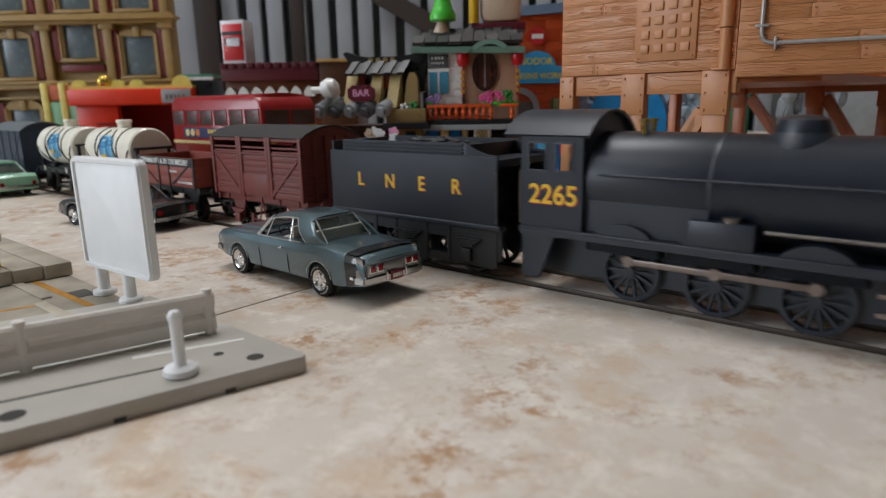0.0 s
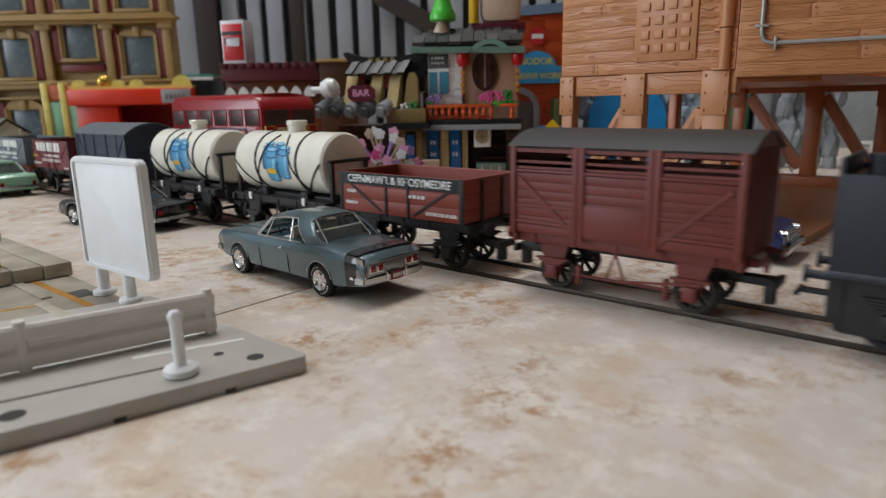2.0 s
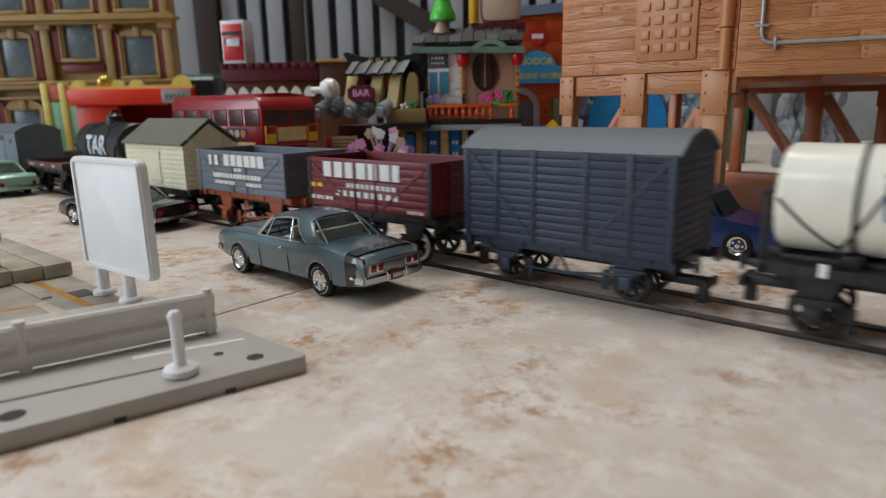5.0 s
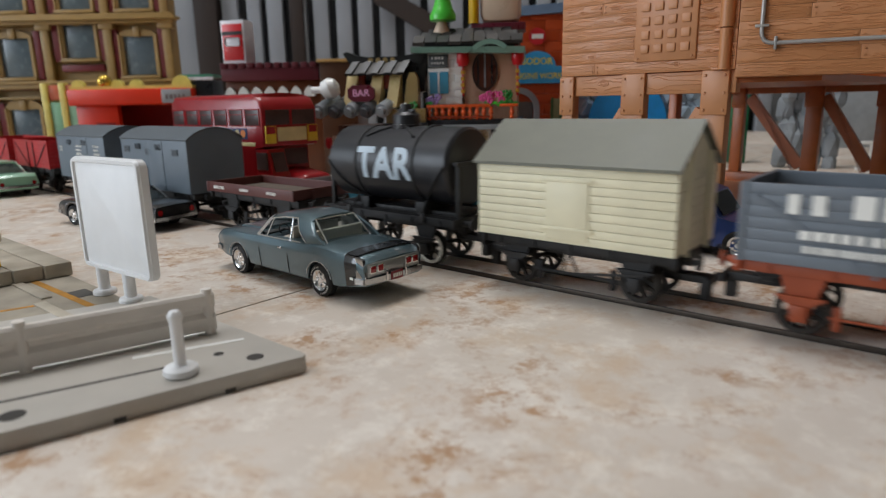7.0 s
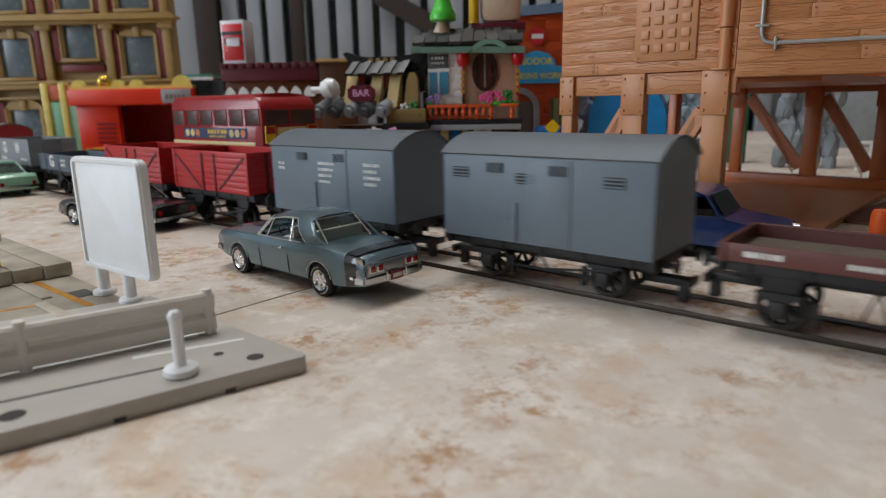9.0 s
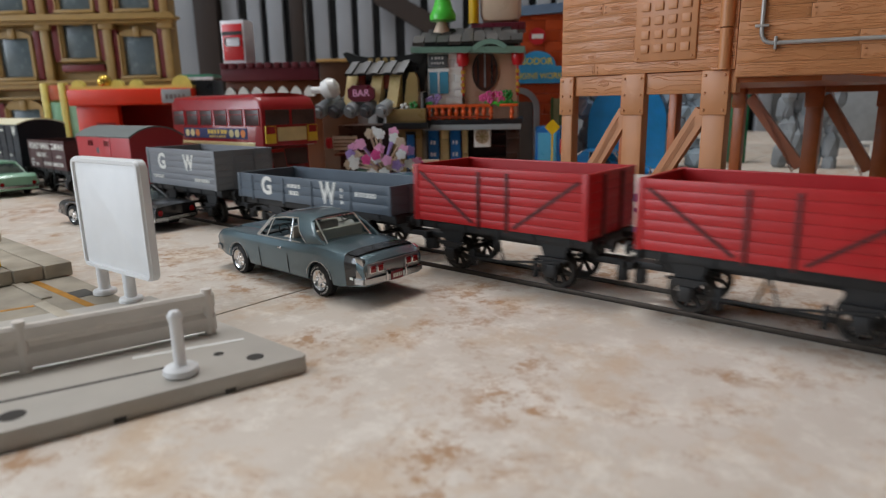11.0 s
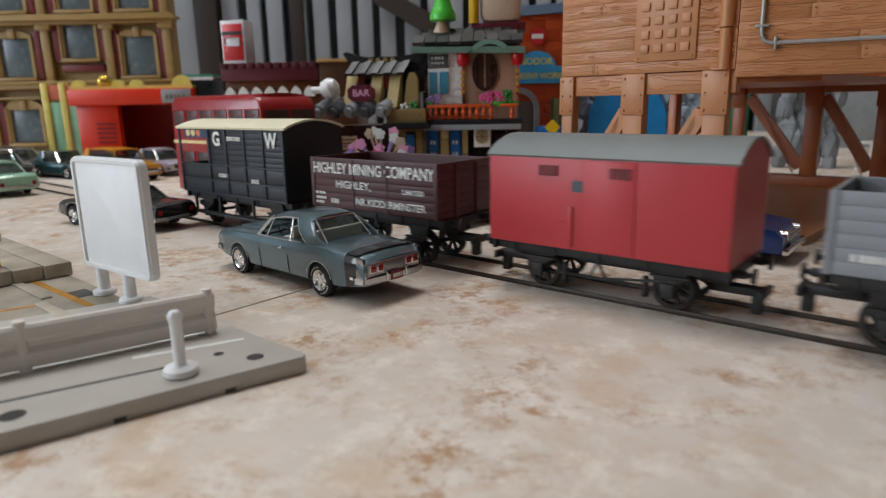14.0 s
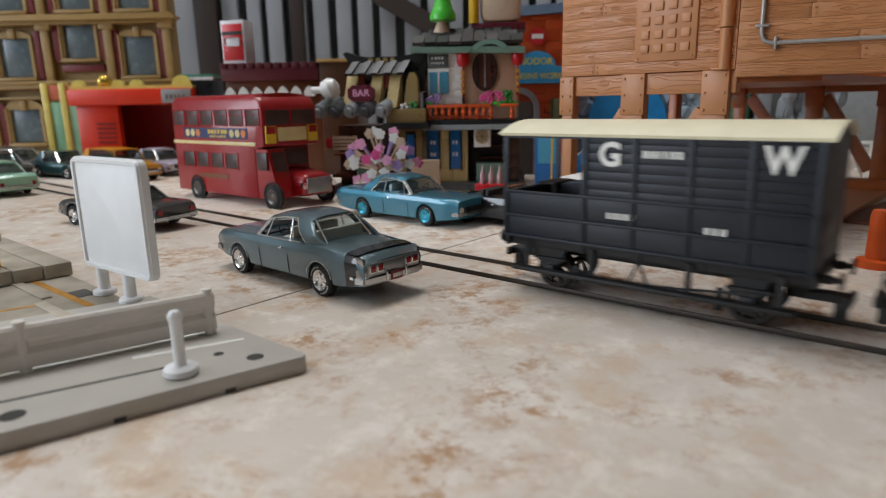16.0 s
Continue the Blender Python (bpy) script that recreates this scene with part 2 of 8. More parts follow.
def build_ground():
    bm = B()
    box(bm, -2300, 2300, -900, 1500, -30, -1.2)
    g = whole("ground", bm, stuff("dark_joint_filler", "#1e1915", 0.9), 0, 0, 0, 0, "table top under the cream stone tiles", "table top", kind="structure")
    xs = [-2300] + JOINTS + [2300]
    for i, (a, b) in enumerate(zip(xs, xs[1:])):
        for lo, hi in ((-900, -192.6), (-192, -9.75), (-7.75, 7.75), (9.75, 700), (700.6, 1500)):
            t = B()
            box(t, a + 0.42, b - 0.42, lo, hi, -1.4, 0.0, 0.15)
            part("tile", t, floor_mat, g)
    for s in (-1, 1):
        r = B()
        box(r, -2300, 2300, s * 8.65 - 0.38, s * 8.65 + 0.38, -1.2, 1.2, 0.1)
        box(r, -2300, 2300, s * 8.7 - 1.0, s * 8.7 + 1.0, -1.2, -0.5)
        whole("rail", r, M["rail"], 0, 0, 0, 0, "dark metal model rail let into the table top", "rail", "rails of the track", "structure")


build_ground()


# ---- rolling stock ----
WHEELS = []      # wheelset, radius
TRAIN = []       # thing, x at the start
RODS = []


def wheel_mesh(bm, y0, y1, r, spokes=8, hub=1.6):
    """A spoked wheel in the plane y; y1 is the flange side."""
    w = y1 - y0
    s = 1 if w > 0 else -1
    prof = [(r - 1.3, 0), (r, 0.05), (r, abs(w) * 0.7), (r + 0.55, abs(w) * 0.75), (r + 0.55, abs(w)), (r - 1.3, abs(w)), (r - 1.3, 0)]
    lathe(bm, prof, 28, Matrix.Translation((0, y0, 0)) @ Matrix.Rotation(radians(-90 * s), 4, "X"))
    rod(bm, (0, y0 - 0.2 * s, 0), (0, y1, 0), hub, 12)
    for i in range(spokes):
        a = 2 * math.pi * i / spokes
        beam(bm, (math.cos(a) * hub * 0.6, (y0 + y1) / 2, math.sin(a) * hub * 0.6), (math.cos(a) * (r - 1), (y0 + y1) / 2, math.sin(a) * (r - 1)), abs(w) * 0.45, 0.8)


AXLES = {}


def wheelset(th, x, r, mat, spokes=8, z0=1.2, ring=None):
    key = (r, spokes, mat.name)
    if key not in AXLES:
        made = []
        bm = B()
        rod(bm, (0, -9.5, 0), (0, 9.5, 0), 0.8, 10)
        made.append(finish(bm, "wheelset", 35))
        for s in (-1, 1):
            bm = B()
            wheel_mesh(bm, s * 9.4, s * 7.0, r, spokes)
            made.append(finish(bm, "wheel", 35))
        for me in made:
            me.materials.append(mat)
        AXLES[key] = made
    ob = part("wheelset", AXLES[key][0], mat, th, at=at(x, 0, z0 + r))
    for me in AXLES[key][1:]:
        part("wheel", me, mat, ob)
    if ring:
        b2 = B()
        lathe(b2, [(r - 1.2, -0.1), (r - 0.1, -0.1), (r - 0.1, 0.1), (r - 1.2, 0.1), (r - 1.2, -0.1)], 28, Matrix.Translation((0, -9.5, 0)) @ Matrix.Rotation(radians(90), 4, "X"))
        part("painted_rim", b2, ring, ob, "white painted wheel rim")
    WHEELS.append((ob, r, x, z0 + r))
    return ob


def underframe(th, L, top, base, frame_mat, wheel_mat=None, r=6.0, depth=3.0, rim=None, brake=True):
    """Solebars, headstocks, buffers, couplings, axle guards and two wheelsets."""
    h = L / 2
    for s in (-1, 1):
        b = B()
        box(b, -h, h, s * 12.6 - 0.6, s * 12.6 + 0.6, top - depth, top, 0.1)
        box(b, -h, h, s * 13.4 - 0.3, s * 13.4 + 0.3, top - 0.6, top)
        for i in range(5):
            x = -h + L * (i + 0.5) / 5
            box(b, x - 0.5, x + 0.5, s * 13.4 - 0.3, s * 13.4 + 0.3, top - depth, top - 0.4)
        part("solebar", b, frame_mat, th)
        e = B()
        box(e, s * h - 0.7, s * h + 0.7, -14.5, 14.5, top - depth - 0.2, top, 0.15)
        part("headstock", e, frame_mat, th)
        c = B()
        box(c, s * (h - 1.0) - 7.2, s * (h - 1.0) + 7.2, -2.2, 2.2, top - 9.2, top - 7.0, 0.3)
        box(c, s * (h - 5.0) - 2.2, s * (h - 5.0) + 2.2, -3.0, 3.0, top - 8.0, top - 1.0, 0.3)
        box(c, s * (h + 6.0) - 0.8, s * (h + 6.0) + 0.8, -5.0, 5.0, top - 9.4, top - 7.0, 0.3)
        box(c, s * (h + 4.4) - 1.5, s * (h + 4.4) + 1.5, -1.4, 1.4, top - 14.2, top - 7.6, 0.4)
        part("coupling", c, M["black"], th, "black hook coupling")
        for y in (-8.6, 8.6):
            f = B()
            rod(f, (s * h, y, top - 1.8), (s * (h + 3.2), y, top - 1.8), 1.15, 12)
            rod(f, (s * (h + 3.0), y, top - 1.8), (s * (h + 4.6), y, top - 1.8), 0.7, 10)
            rod(f, (s * (h + 4.5), y, top - 1.8), (s * (h + 5.2), y, top - 1.8), 2.1, 18)
            part("buffer", f, frame_mat, th)
    for x in (-base / 2, base / 2):
        for s in (-1, 1):
            g = B()
            prism(g, [(x - 5.0, top - depth), (x + 5.0, top - depth), (x + 2.0, 6.2), (x - 2.0, 6.2)], "y", s * 11.2 - 0.5, s * 11.2 + 0.5)
            part("axle_guard", g, frame_mat, th)
            g = B()
            box(g, x - 1.9, x + 1.9, s * 12.5 - 1.2, s * 12.5 + 1.2, 5.2, 9.4, 0.3)
            for i in range(4):
                box(g, x - 5.4 + i * 1.0, x + 5.4 - i * 1.0, s * 12.5 - 0.6, s * 12.5 + 0.6, 9.0 + (3 - i) * 0.62, 9.6 + (3 - i) * 0.62)
            part("spring_and_axlebox", g, frame_mat, th)
        wheelset(th, x, r, wheel_mat or M["wheel"], rim and 6 or 8, ring=rim)
    if brake:
        g = B()
        beam(g, (0, -13.2, top - depth), (3, -13.2, 7.0), 0.5, 0.6)
        beam(g, (0, -13.2, top - depth), (-3, -13.2, 7.0), 0.5, 0.6)
        beam(g, (0, -13.4, 7.5), (base / 2 + 3, -13.6, 10.5), 0.4, 0.7)
        beam(g, (-base / 2 + 6, -9.6, 6.5), (base / 2 - 6, -9.6, 6.5), 0.6, 0.6)
        for s in (-1, 1):
            box(g, s * (base / 2 - 7.6) - 0.8, s * (base / 2 - 7.6) + 0.8, -10.2, -8.4, 3.5, 9.5, 0.2)
        part("brake_gear", g, frame_mat, th)
    for s in (-1, 1):
        f = B()
        box(f, -h + 2, h - 2, s * 4.6 - 0.8, s * 4.6 + 0.8, top - 6.0, top - 1.0, 0.15)
        part("inner_frame", f, M["black"], th)
    f = B()
    box(f, -h + 0.5, h - 0.5, -12, 12, top - 1.2, top - 0.1)
    part("floor_frame", f, frame_mat, th)


def wagon(name, x, label, group="wagons of the train"):
    th = thing(name, x, 0, 0, 0, label, "wagon", group)
    TRAIN.append((th, x))
    return th


def arc_roof(bm, L, w, eaves, crown, thick=0.8, over=1.0, seg=14):
    hw, rise = w / 2 + over * 0.6, crown - eaves
    rad = (hw * hw + rise * rise) / (2 * rise)
    a0 = math.asin(min(1, hw / rad))
    out, inn = [], []
    for i in range(seg + 1):
        a = -a0 + 2 * a0 * i / seg
        out.append((rad * math.sin(a), crown - rad + rad * math.cos(a)))
        inn.append(((rad - thick) * math.sin(a), crown - rad + (rad - thick) * math.cos(a)))
    prism(bm, out + inn[::-1], "x", -L / 2 - over, L / 2 + over)
    return bm


def end_profile(w, z0, eaves, crown, seg=10):
    hw, rise = w / 2, crown - eaves
    rad = (hw * hw + rise * rise) / (2 * rise)
    a0 = math.asin(min(1, hw / rad))
    return [(-hw, z0), (hw, z0)] + [(rad * math.sin(a0 - 2 * a0 * i / seg), crown - rad + rad * math.cos(a0 - 2 * a0 * i / seg)) for i in range(seg + 1)]


def planked(th, L, w, z0, z1, n, mat, ends=True, t=1.0, xa=None, xb=None, gap=0.08):
    """Plank walls: n boards a side, each one a piece of its own."""
    xa, xb = -L / 2 if xa is None else xa, L / 2 if xb is None else xb
    hgt = (z1 - z0) / n
    a = B()
    box(a, xa, xb, -0.5 * t, 0.5 * t, 0, hgt - gap, 0.05)
    side = finish(a, "plank")
    side.materials.append(mat)
    a = B()
    box(a, -0.5 * t, 0.5 * t, -w / 2 + t, w / 2 - t, 0, hgt - gap, 0.05)
    end = finish(a, "plank")
    end.materials.append(mat)
    for i in range(n):
        for s in (-1, 1):
            part("plank", side, mat, th, at=at(0, s * (w / 2 - t / 2), z0 + i * hgt))
            if ends:
                part("plank", end, mat, th, at=at(s * (L / 2 - t / 2), 0, z0 + i * hgt))
    for s in (-1, 1):
        part("lining", box(B(), xa + t * 0.3, xb - t * 0.3, s * (w / 2 - t) - 0.12, s * (w / 2 - t) + 0.12, z0, z1 - 0.4), mat, th)
        if ends:
            part("lining", box(B(), s * (L / 2 - t) - 0.12, s * (L / 2 - t) + 0.12, -w / 2 + t, w / 2 - t, z0, z1 - 0.4), mat, th)


def open_wagon(x, L, z0, z1, n, mat, label, frame=None, name="open_wagon", braces=True, wheel=None, rim=None, brace_mat=None, corner=None, base=40, door=True, w=32):
    th = wagon(name, x, label)
    fr = frame or M["black"]
    underframe(th, L, z0, base, fr, wheel, rim=rim)
    planked(th, L, w, z0 + 0.2, z1, n, mat)
    f = B()
    box(f, -L / 2 + 1.2, L / 2 - 1.2, -w / 2 + 1.2, w / 2 - 1.2, z0 + 0.1, z0 + 0.9)
    part("floor", f, M["wood"], th)
    bmat = brace_mat or mat
    for s in (-1, 1):
        for e in (-1, 1):
            c = B()
            box(c, e * (L / 2) - (1.7 if e > 0 else -0.0), e * (L / 2) + (0.0 if e > 0 else 1.7), s * (w / 2) - 0.35, s * (w / 2) + 0.35, z0, z1 + 0.05, 0.1)
            part("corner_plate", c, corner or bmat, th)
        if door:
            for xx in (-5.5, 5.5):
                c = B()
                box(c, xx - 0.5, xx + 0.5, s * (w / 2 + 0.2) - 0.35, s * (w / 2 + 0.2) + 0.35, z0 - 0.6, z1 - 1.2, 0.12)
                part("door_strap", c, bmat, th)
        if braces:
            for e in (-1, 1):
                c = B()
                beam(c, (e * 8, s * (w / 2 + 0.15), z0 + 1.2), (e * (L / 2 - 3), s * (w / 2 + 0.15), z1 - 2.5), 0.5, 0.9)
                part("brace", c, bmat, th)
    for e in (-1, 1):
        for y in (-6, 6):
            c = B()
            box(c, e * (L / 2 + 0.25) - 0.35, e * (L / 2 + 0.25) + 0.35, y - 0.7, y + 0.7, z0 - 0.8, z1 - 0.8, 0.12)
            part("end_stanchion", c, bmat, th)
    return th


def van_body(th, L, w, z0, eaves, crown, mat, roof_mat, name="side", over=1.0, doors=True):
    for s in (-1, 1):
        b = B()
        box(b, -L / 2, L / 2, s * (w / 2 - 0.5) - 0.5, s * (w / 2 - 0.5) + 0.5, z0, eaves, 0.12)
        part("side", b, mat, th)
        b = B()
        prism(b, end_profile(w - 2.0, z0, eaves - 0.2, crown - 0.8), "x", s * (L / 2 - 0.5) - 0.5, s * (L / 2 - 0.5) + 0.5)
        part("end", b, mat, th)
    b = B()
    arc_roof(b, L, w, eaves - 0.1, crown, 0.8, over)
    part("roof", b, roof_mat, th)


def louvre(th, x, y, z, w, h, mat, n=5, vertical=True, frame=None):
    b = B()
    box(b, x - w / 2, x + w / 2, y - 0.12, y + 0.12, z - h / 2, z + h / 2)
    p = part("vent_recess", b, M["black"], th, "dark barred vent")
    b = B()
    for i in range(n):
        if vertical:
            xx = x - w / 2 + w * (i + 0.5) / n
            box(b, xx - 0.16, xx + 0.16, y - 0.3, y, z - h / 2, z + h / 2)
        else:
            zz = z - h / 2 + h * (i + 0.5) / n
            box(b, x - w / 2 - 0.3, x + w / 2 + 0.3, y - 0.4, y, zz - 0.2, zz + 0.2)
    part("vent_grille", b, mat, th)


def plain_van(x, L, z0, eaves, crown, mat, roof_mat, label, name="goods_van", small=()):
    th = wagon(name, x, label)
    underframe(th, L - 1, z0, 41, M["black"])
    van_body(th, L, 32, z0 + 0.1, eaves, crown, mat, roof_mat, over=0.8)
    for s in (-1, 1):
        y = s * 16.0
        b = B()
        box(b, -4.0, 11.5, y - 0.35, y + 0.35, z0 + 0.6, eaves - 1.0, 0.15)
        part("sliding_door", b, mat, th)
        b = B()
        box(b, -8.6, -7.2, y - 0.7, y + 0.7, z0 + 0.8, z0 + 13, 0.2)
        box(b, -12.0, -9.8, y - 0.5, y + 0.5, z0 + 7.8, z0 + 8.3)
        part("door_bar", b, mat, th)
        for xx in (-15.5, 7.0):
            louvre(th, xx, y + s * 0.4, eaves - 4.2, 6.2, 3.0, mat, 6)
    for xx, zz in small:
        louvre(th, xx, -16.15, zz, 6.0, 3.2, mat, 3, False)
    return th


def tank_wagon(x, L, mat, label, r=13.3, cz=34.0, half=31.9, frame=None, rim=None, dome=True, black=False):
    th = wagon("tank_wagon", x, label)
    fr = frame or M["black"]
    underframe(th, L, 19.2, 37 if black else 41, fr, rim=rim)
    b = B()
    lathe(b, [(0, -half), (r * 0.6, -half + 0.15), (r * 0.93, -half + 0.7), (r, -half + 1.8), (r, half - 1.8), (r * 0.93, half - 0.7), (r * 0.6, half - 0.15), (0, half)], 48,
          Matrix.Translation((0, 0, cz)) @ Matrix.Rotation(radians(90), 4, "Y"))
    part("barrel", b, mat, th)
    b = B()
    lathe(b, [(0, 6.4), (3.6, 6.4), (5.0, 5.2), (5.2, 2.0), (5.6, 1.6), (5.6, -1), (0, -1)] if black else [(0, 6), (4.2, 6), (4.6, 5.5), (4.6, 3.9), (4.0, 3.7), (4.0, -1), (0, -1)], 24, Matrix.Translation((0, 0, cz + r - 1.2)))
    if black:
        rod(b, (0, 0, cz + r + 4), (0, 0, cz + r + 8.0), 2.2, 14)
        box(b, -4.2, 4.2, -0.7, 0.7, cz + r + 5.0, cz + r + 6.2, 0.2)
    part("filler_dome", b, mat, th)
    for xx in (-14.5, 14.5):
        b = B()
        lathe(b, [(r + 0.02, -0.55), (r + 0.38, -0.55), (r + 0.38, 0.55), (r + 0.02, 0.55), (r + 0.02, -0.55)], 40, Matrix.Translation((xx, 0, cz)) @ Matrix.Rotation(radians(90), 4, "Y"))
        part("strap", b, fr, th, "black tank strap")
        b = B()
        box(b, xx - 2.2, xx + 2.2, -10, 10, 18.8, max(21.4, cz - r + 1.4), 0.2)
        part("cradle", b, fr, th)
    thick = 0.5 if black else 0.32

    def wrap(e, s, x0, a0, x1, a1, n=12):
        """A thin stay that lies on the barrel from one angle to another."""
        bm = B()
        pts = [(e * (x0 + (x1 - x0) * i / n), s * (r + 0.3) * math.cos(radians(a0 + (a1 - a0) * i / n)), cz + (r + 0.3) * math.sin(radians(a0 + (a1 - a0) * i / n))) for i in range(n + 1)]
        if a0 < 0:
            pts.insert(0, (e * (x0 + 0.4), s * 13.2, 20.0))
        for p, q in zip(pts, pts[1:]):
            rod(bm, p, q, thick, 8)
        return bm
    for s in (-1, 1):
        for e in (-1, 1):
            part("stay", wrap(e, s, 17.5, -52, half - 1.5, 4), fr, th)
            part("stay", wrap(e, s, 12.0, 48, 3.2, 76) if black else wrap(e, s, 17.5, -52, 3.2, 62), fr, th)
            b = B()
            box(b, e * (half + 1.4) - 0.8, e * (half + 1.4) + 0.8, s * 9.6 - 0.9, s * 9.6 + 0.9, 19, cz + 1.6, 0.2)
            part("end_post", b, fr, th)
            b = B()
            box(b, e * 19.2 - 0.9, e * 19.2 + 0.9, s * 14.0 - 0.4, s * 14.0 + 0.4, 17.2, 20.4, 0.15)
            part("label_clip", b, M["lettering"] if not black else fr, th)
    for e in (-1, 1):
        b = B()
        box(b, e * (half + 1.4) - 0.9, e * (half + 1.4) + 0.9, -11.4, 11.4, cz + 1.0, cz + 2.4, 0.2)
        part("end_beam", b, fr, th)
    b = B()
    box(b, -half, half, -7, 7, 18.8, 20.4, 0.2)
    part("tank_bed", b, fr, th)
    return th


def churns(th, cz, r):
    """Four blue milk churns painted on the barrel, with a yellow label."""
    def patch(name, pts, mat, lift):
        bm = B()
        bm.faces.new([bm.verts.new((u, 0, w)) for u, w in pts])
        lo, hi = min(w for _, w in pts), max(w for _, w in pts)
        n = max(1, int((hi - lo) / 0.7))
        for i in range(1, n):
            bmesh.ops.bisect_plane(bm, geom=list(bm.verts) + list(bm.edges) + list(bm.faces), plane_co=(0, 0, lo + (hi - lo) * i / n), plane_no=(0, 0, 1), dist=1e-5)
        bmesh.ops.triangulate(bm, faces=list(bm.faces))
        for v in bm.verts:
            a = (v.co.z - cz) / r
            v.co = (v.co.x, -(r + lift) * math.cos(a), cz + (r + lift) * math.sin(a))
        bmesh.ops.recalc_face_normals(bm, faces=bm.faces)
        if sum(f.normal.y for f in bm.faces) > 0:
            bmesh.ops.reverse_faces(bm, faces=bm.faces)
        part(name, bm, mat, th, smooth=60)

    def oval(x, z, a, b_, n=16):
        return [(x + a * math.cos(2 * math.pi * i / n), z + b_ * math.sin(2 * math.pi * i / n)) for i in range(n)]
    mid, pale = stuff("churn_mid_blue", "#3f8fbf", 0.35), stuff("churn_pale_blue", "#8cc3dc", 0.35)

    def churn(x, z, k, lift, mat):
        def q(pts):
            return [(x + u * k, z + w * k) for u, w in pts]
        side = [(3.2, -6.6), (3.9, 2.6), (3.0, 4.2), (2.7, 5.4), (3.5, 6.2)]
        patch("painted_outline", q([(u + 0.3, w - 0.3) for u, w in side] + [(0, 7.7)] + [(-u - 0.3, w - 0.3) for u, w in side[::-1]] + [(0, -7.4)]), M["navy"], lift)
        patch("painted_churn", q(side + [(-u, w) for u, w in side[::-1]] + [(0, -7.0)]), mat, lift + 0.05)
        patch("painted_shade", q([(-3.2, -6.4), (-1.7, -6.7), (-2.1, 3.6), (-3.8, 2.6)]), M["navy"] if lift < 0.15 else mid, lift + 0.09)
        patch("painted_shine", q([(1.0, -6.2), (2.0, -6.0), (2.5, 2.6), (1.3, 2.6)]), pale if lift > 0.15 else M["blue"], lift + 0.09)
        patch("painted_rim", q(oval(0, 6.3, 3.5, 1.15)), M["navy"], lift + 0.1)
        patch("painted_lid", q(oval(0, 6.45, 3.0, 0.85)), pale, lift + 0.14)
        patch("painted_rim", q([(-3.6, 3.0), (0, 2.4), (3.6, 3.0), (3.4, 3.6), (0, 3.0), (-3.4, 3.6)]), M["navy"], lift + 0.12)
        for e in (-1, 1):
            patch("painted_grip", q(oval(e * 3.9, 4.3, 0.7, 0.6, 10)), M["navy"], lift + 0.1)
    churn(-5.8, cz + 3.4, 0.9, 0.05, mid)
    churn(1.6, cz + 3.2, 0.9, 0.06, mid)
    churn(5.9, cz + 0.6, 1.02, 0.22, M["blue"])
    churn(-2.4, cz - 0.8, 1.06, 0.40, M["blue"])
    patch("painted_label", [(-5.2, cz - 4.4), (0.6, cz - 4.4), (0.8, cz - 2.2), (-5.3, cz - 2.2)], M["yellow"], 0.56)


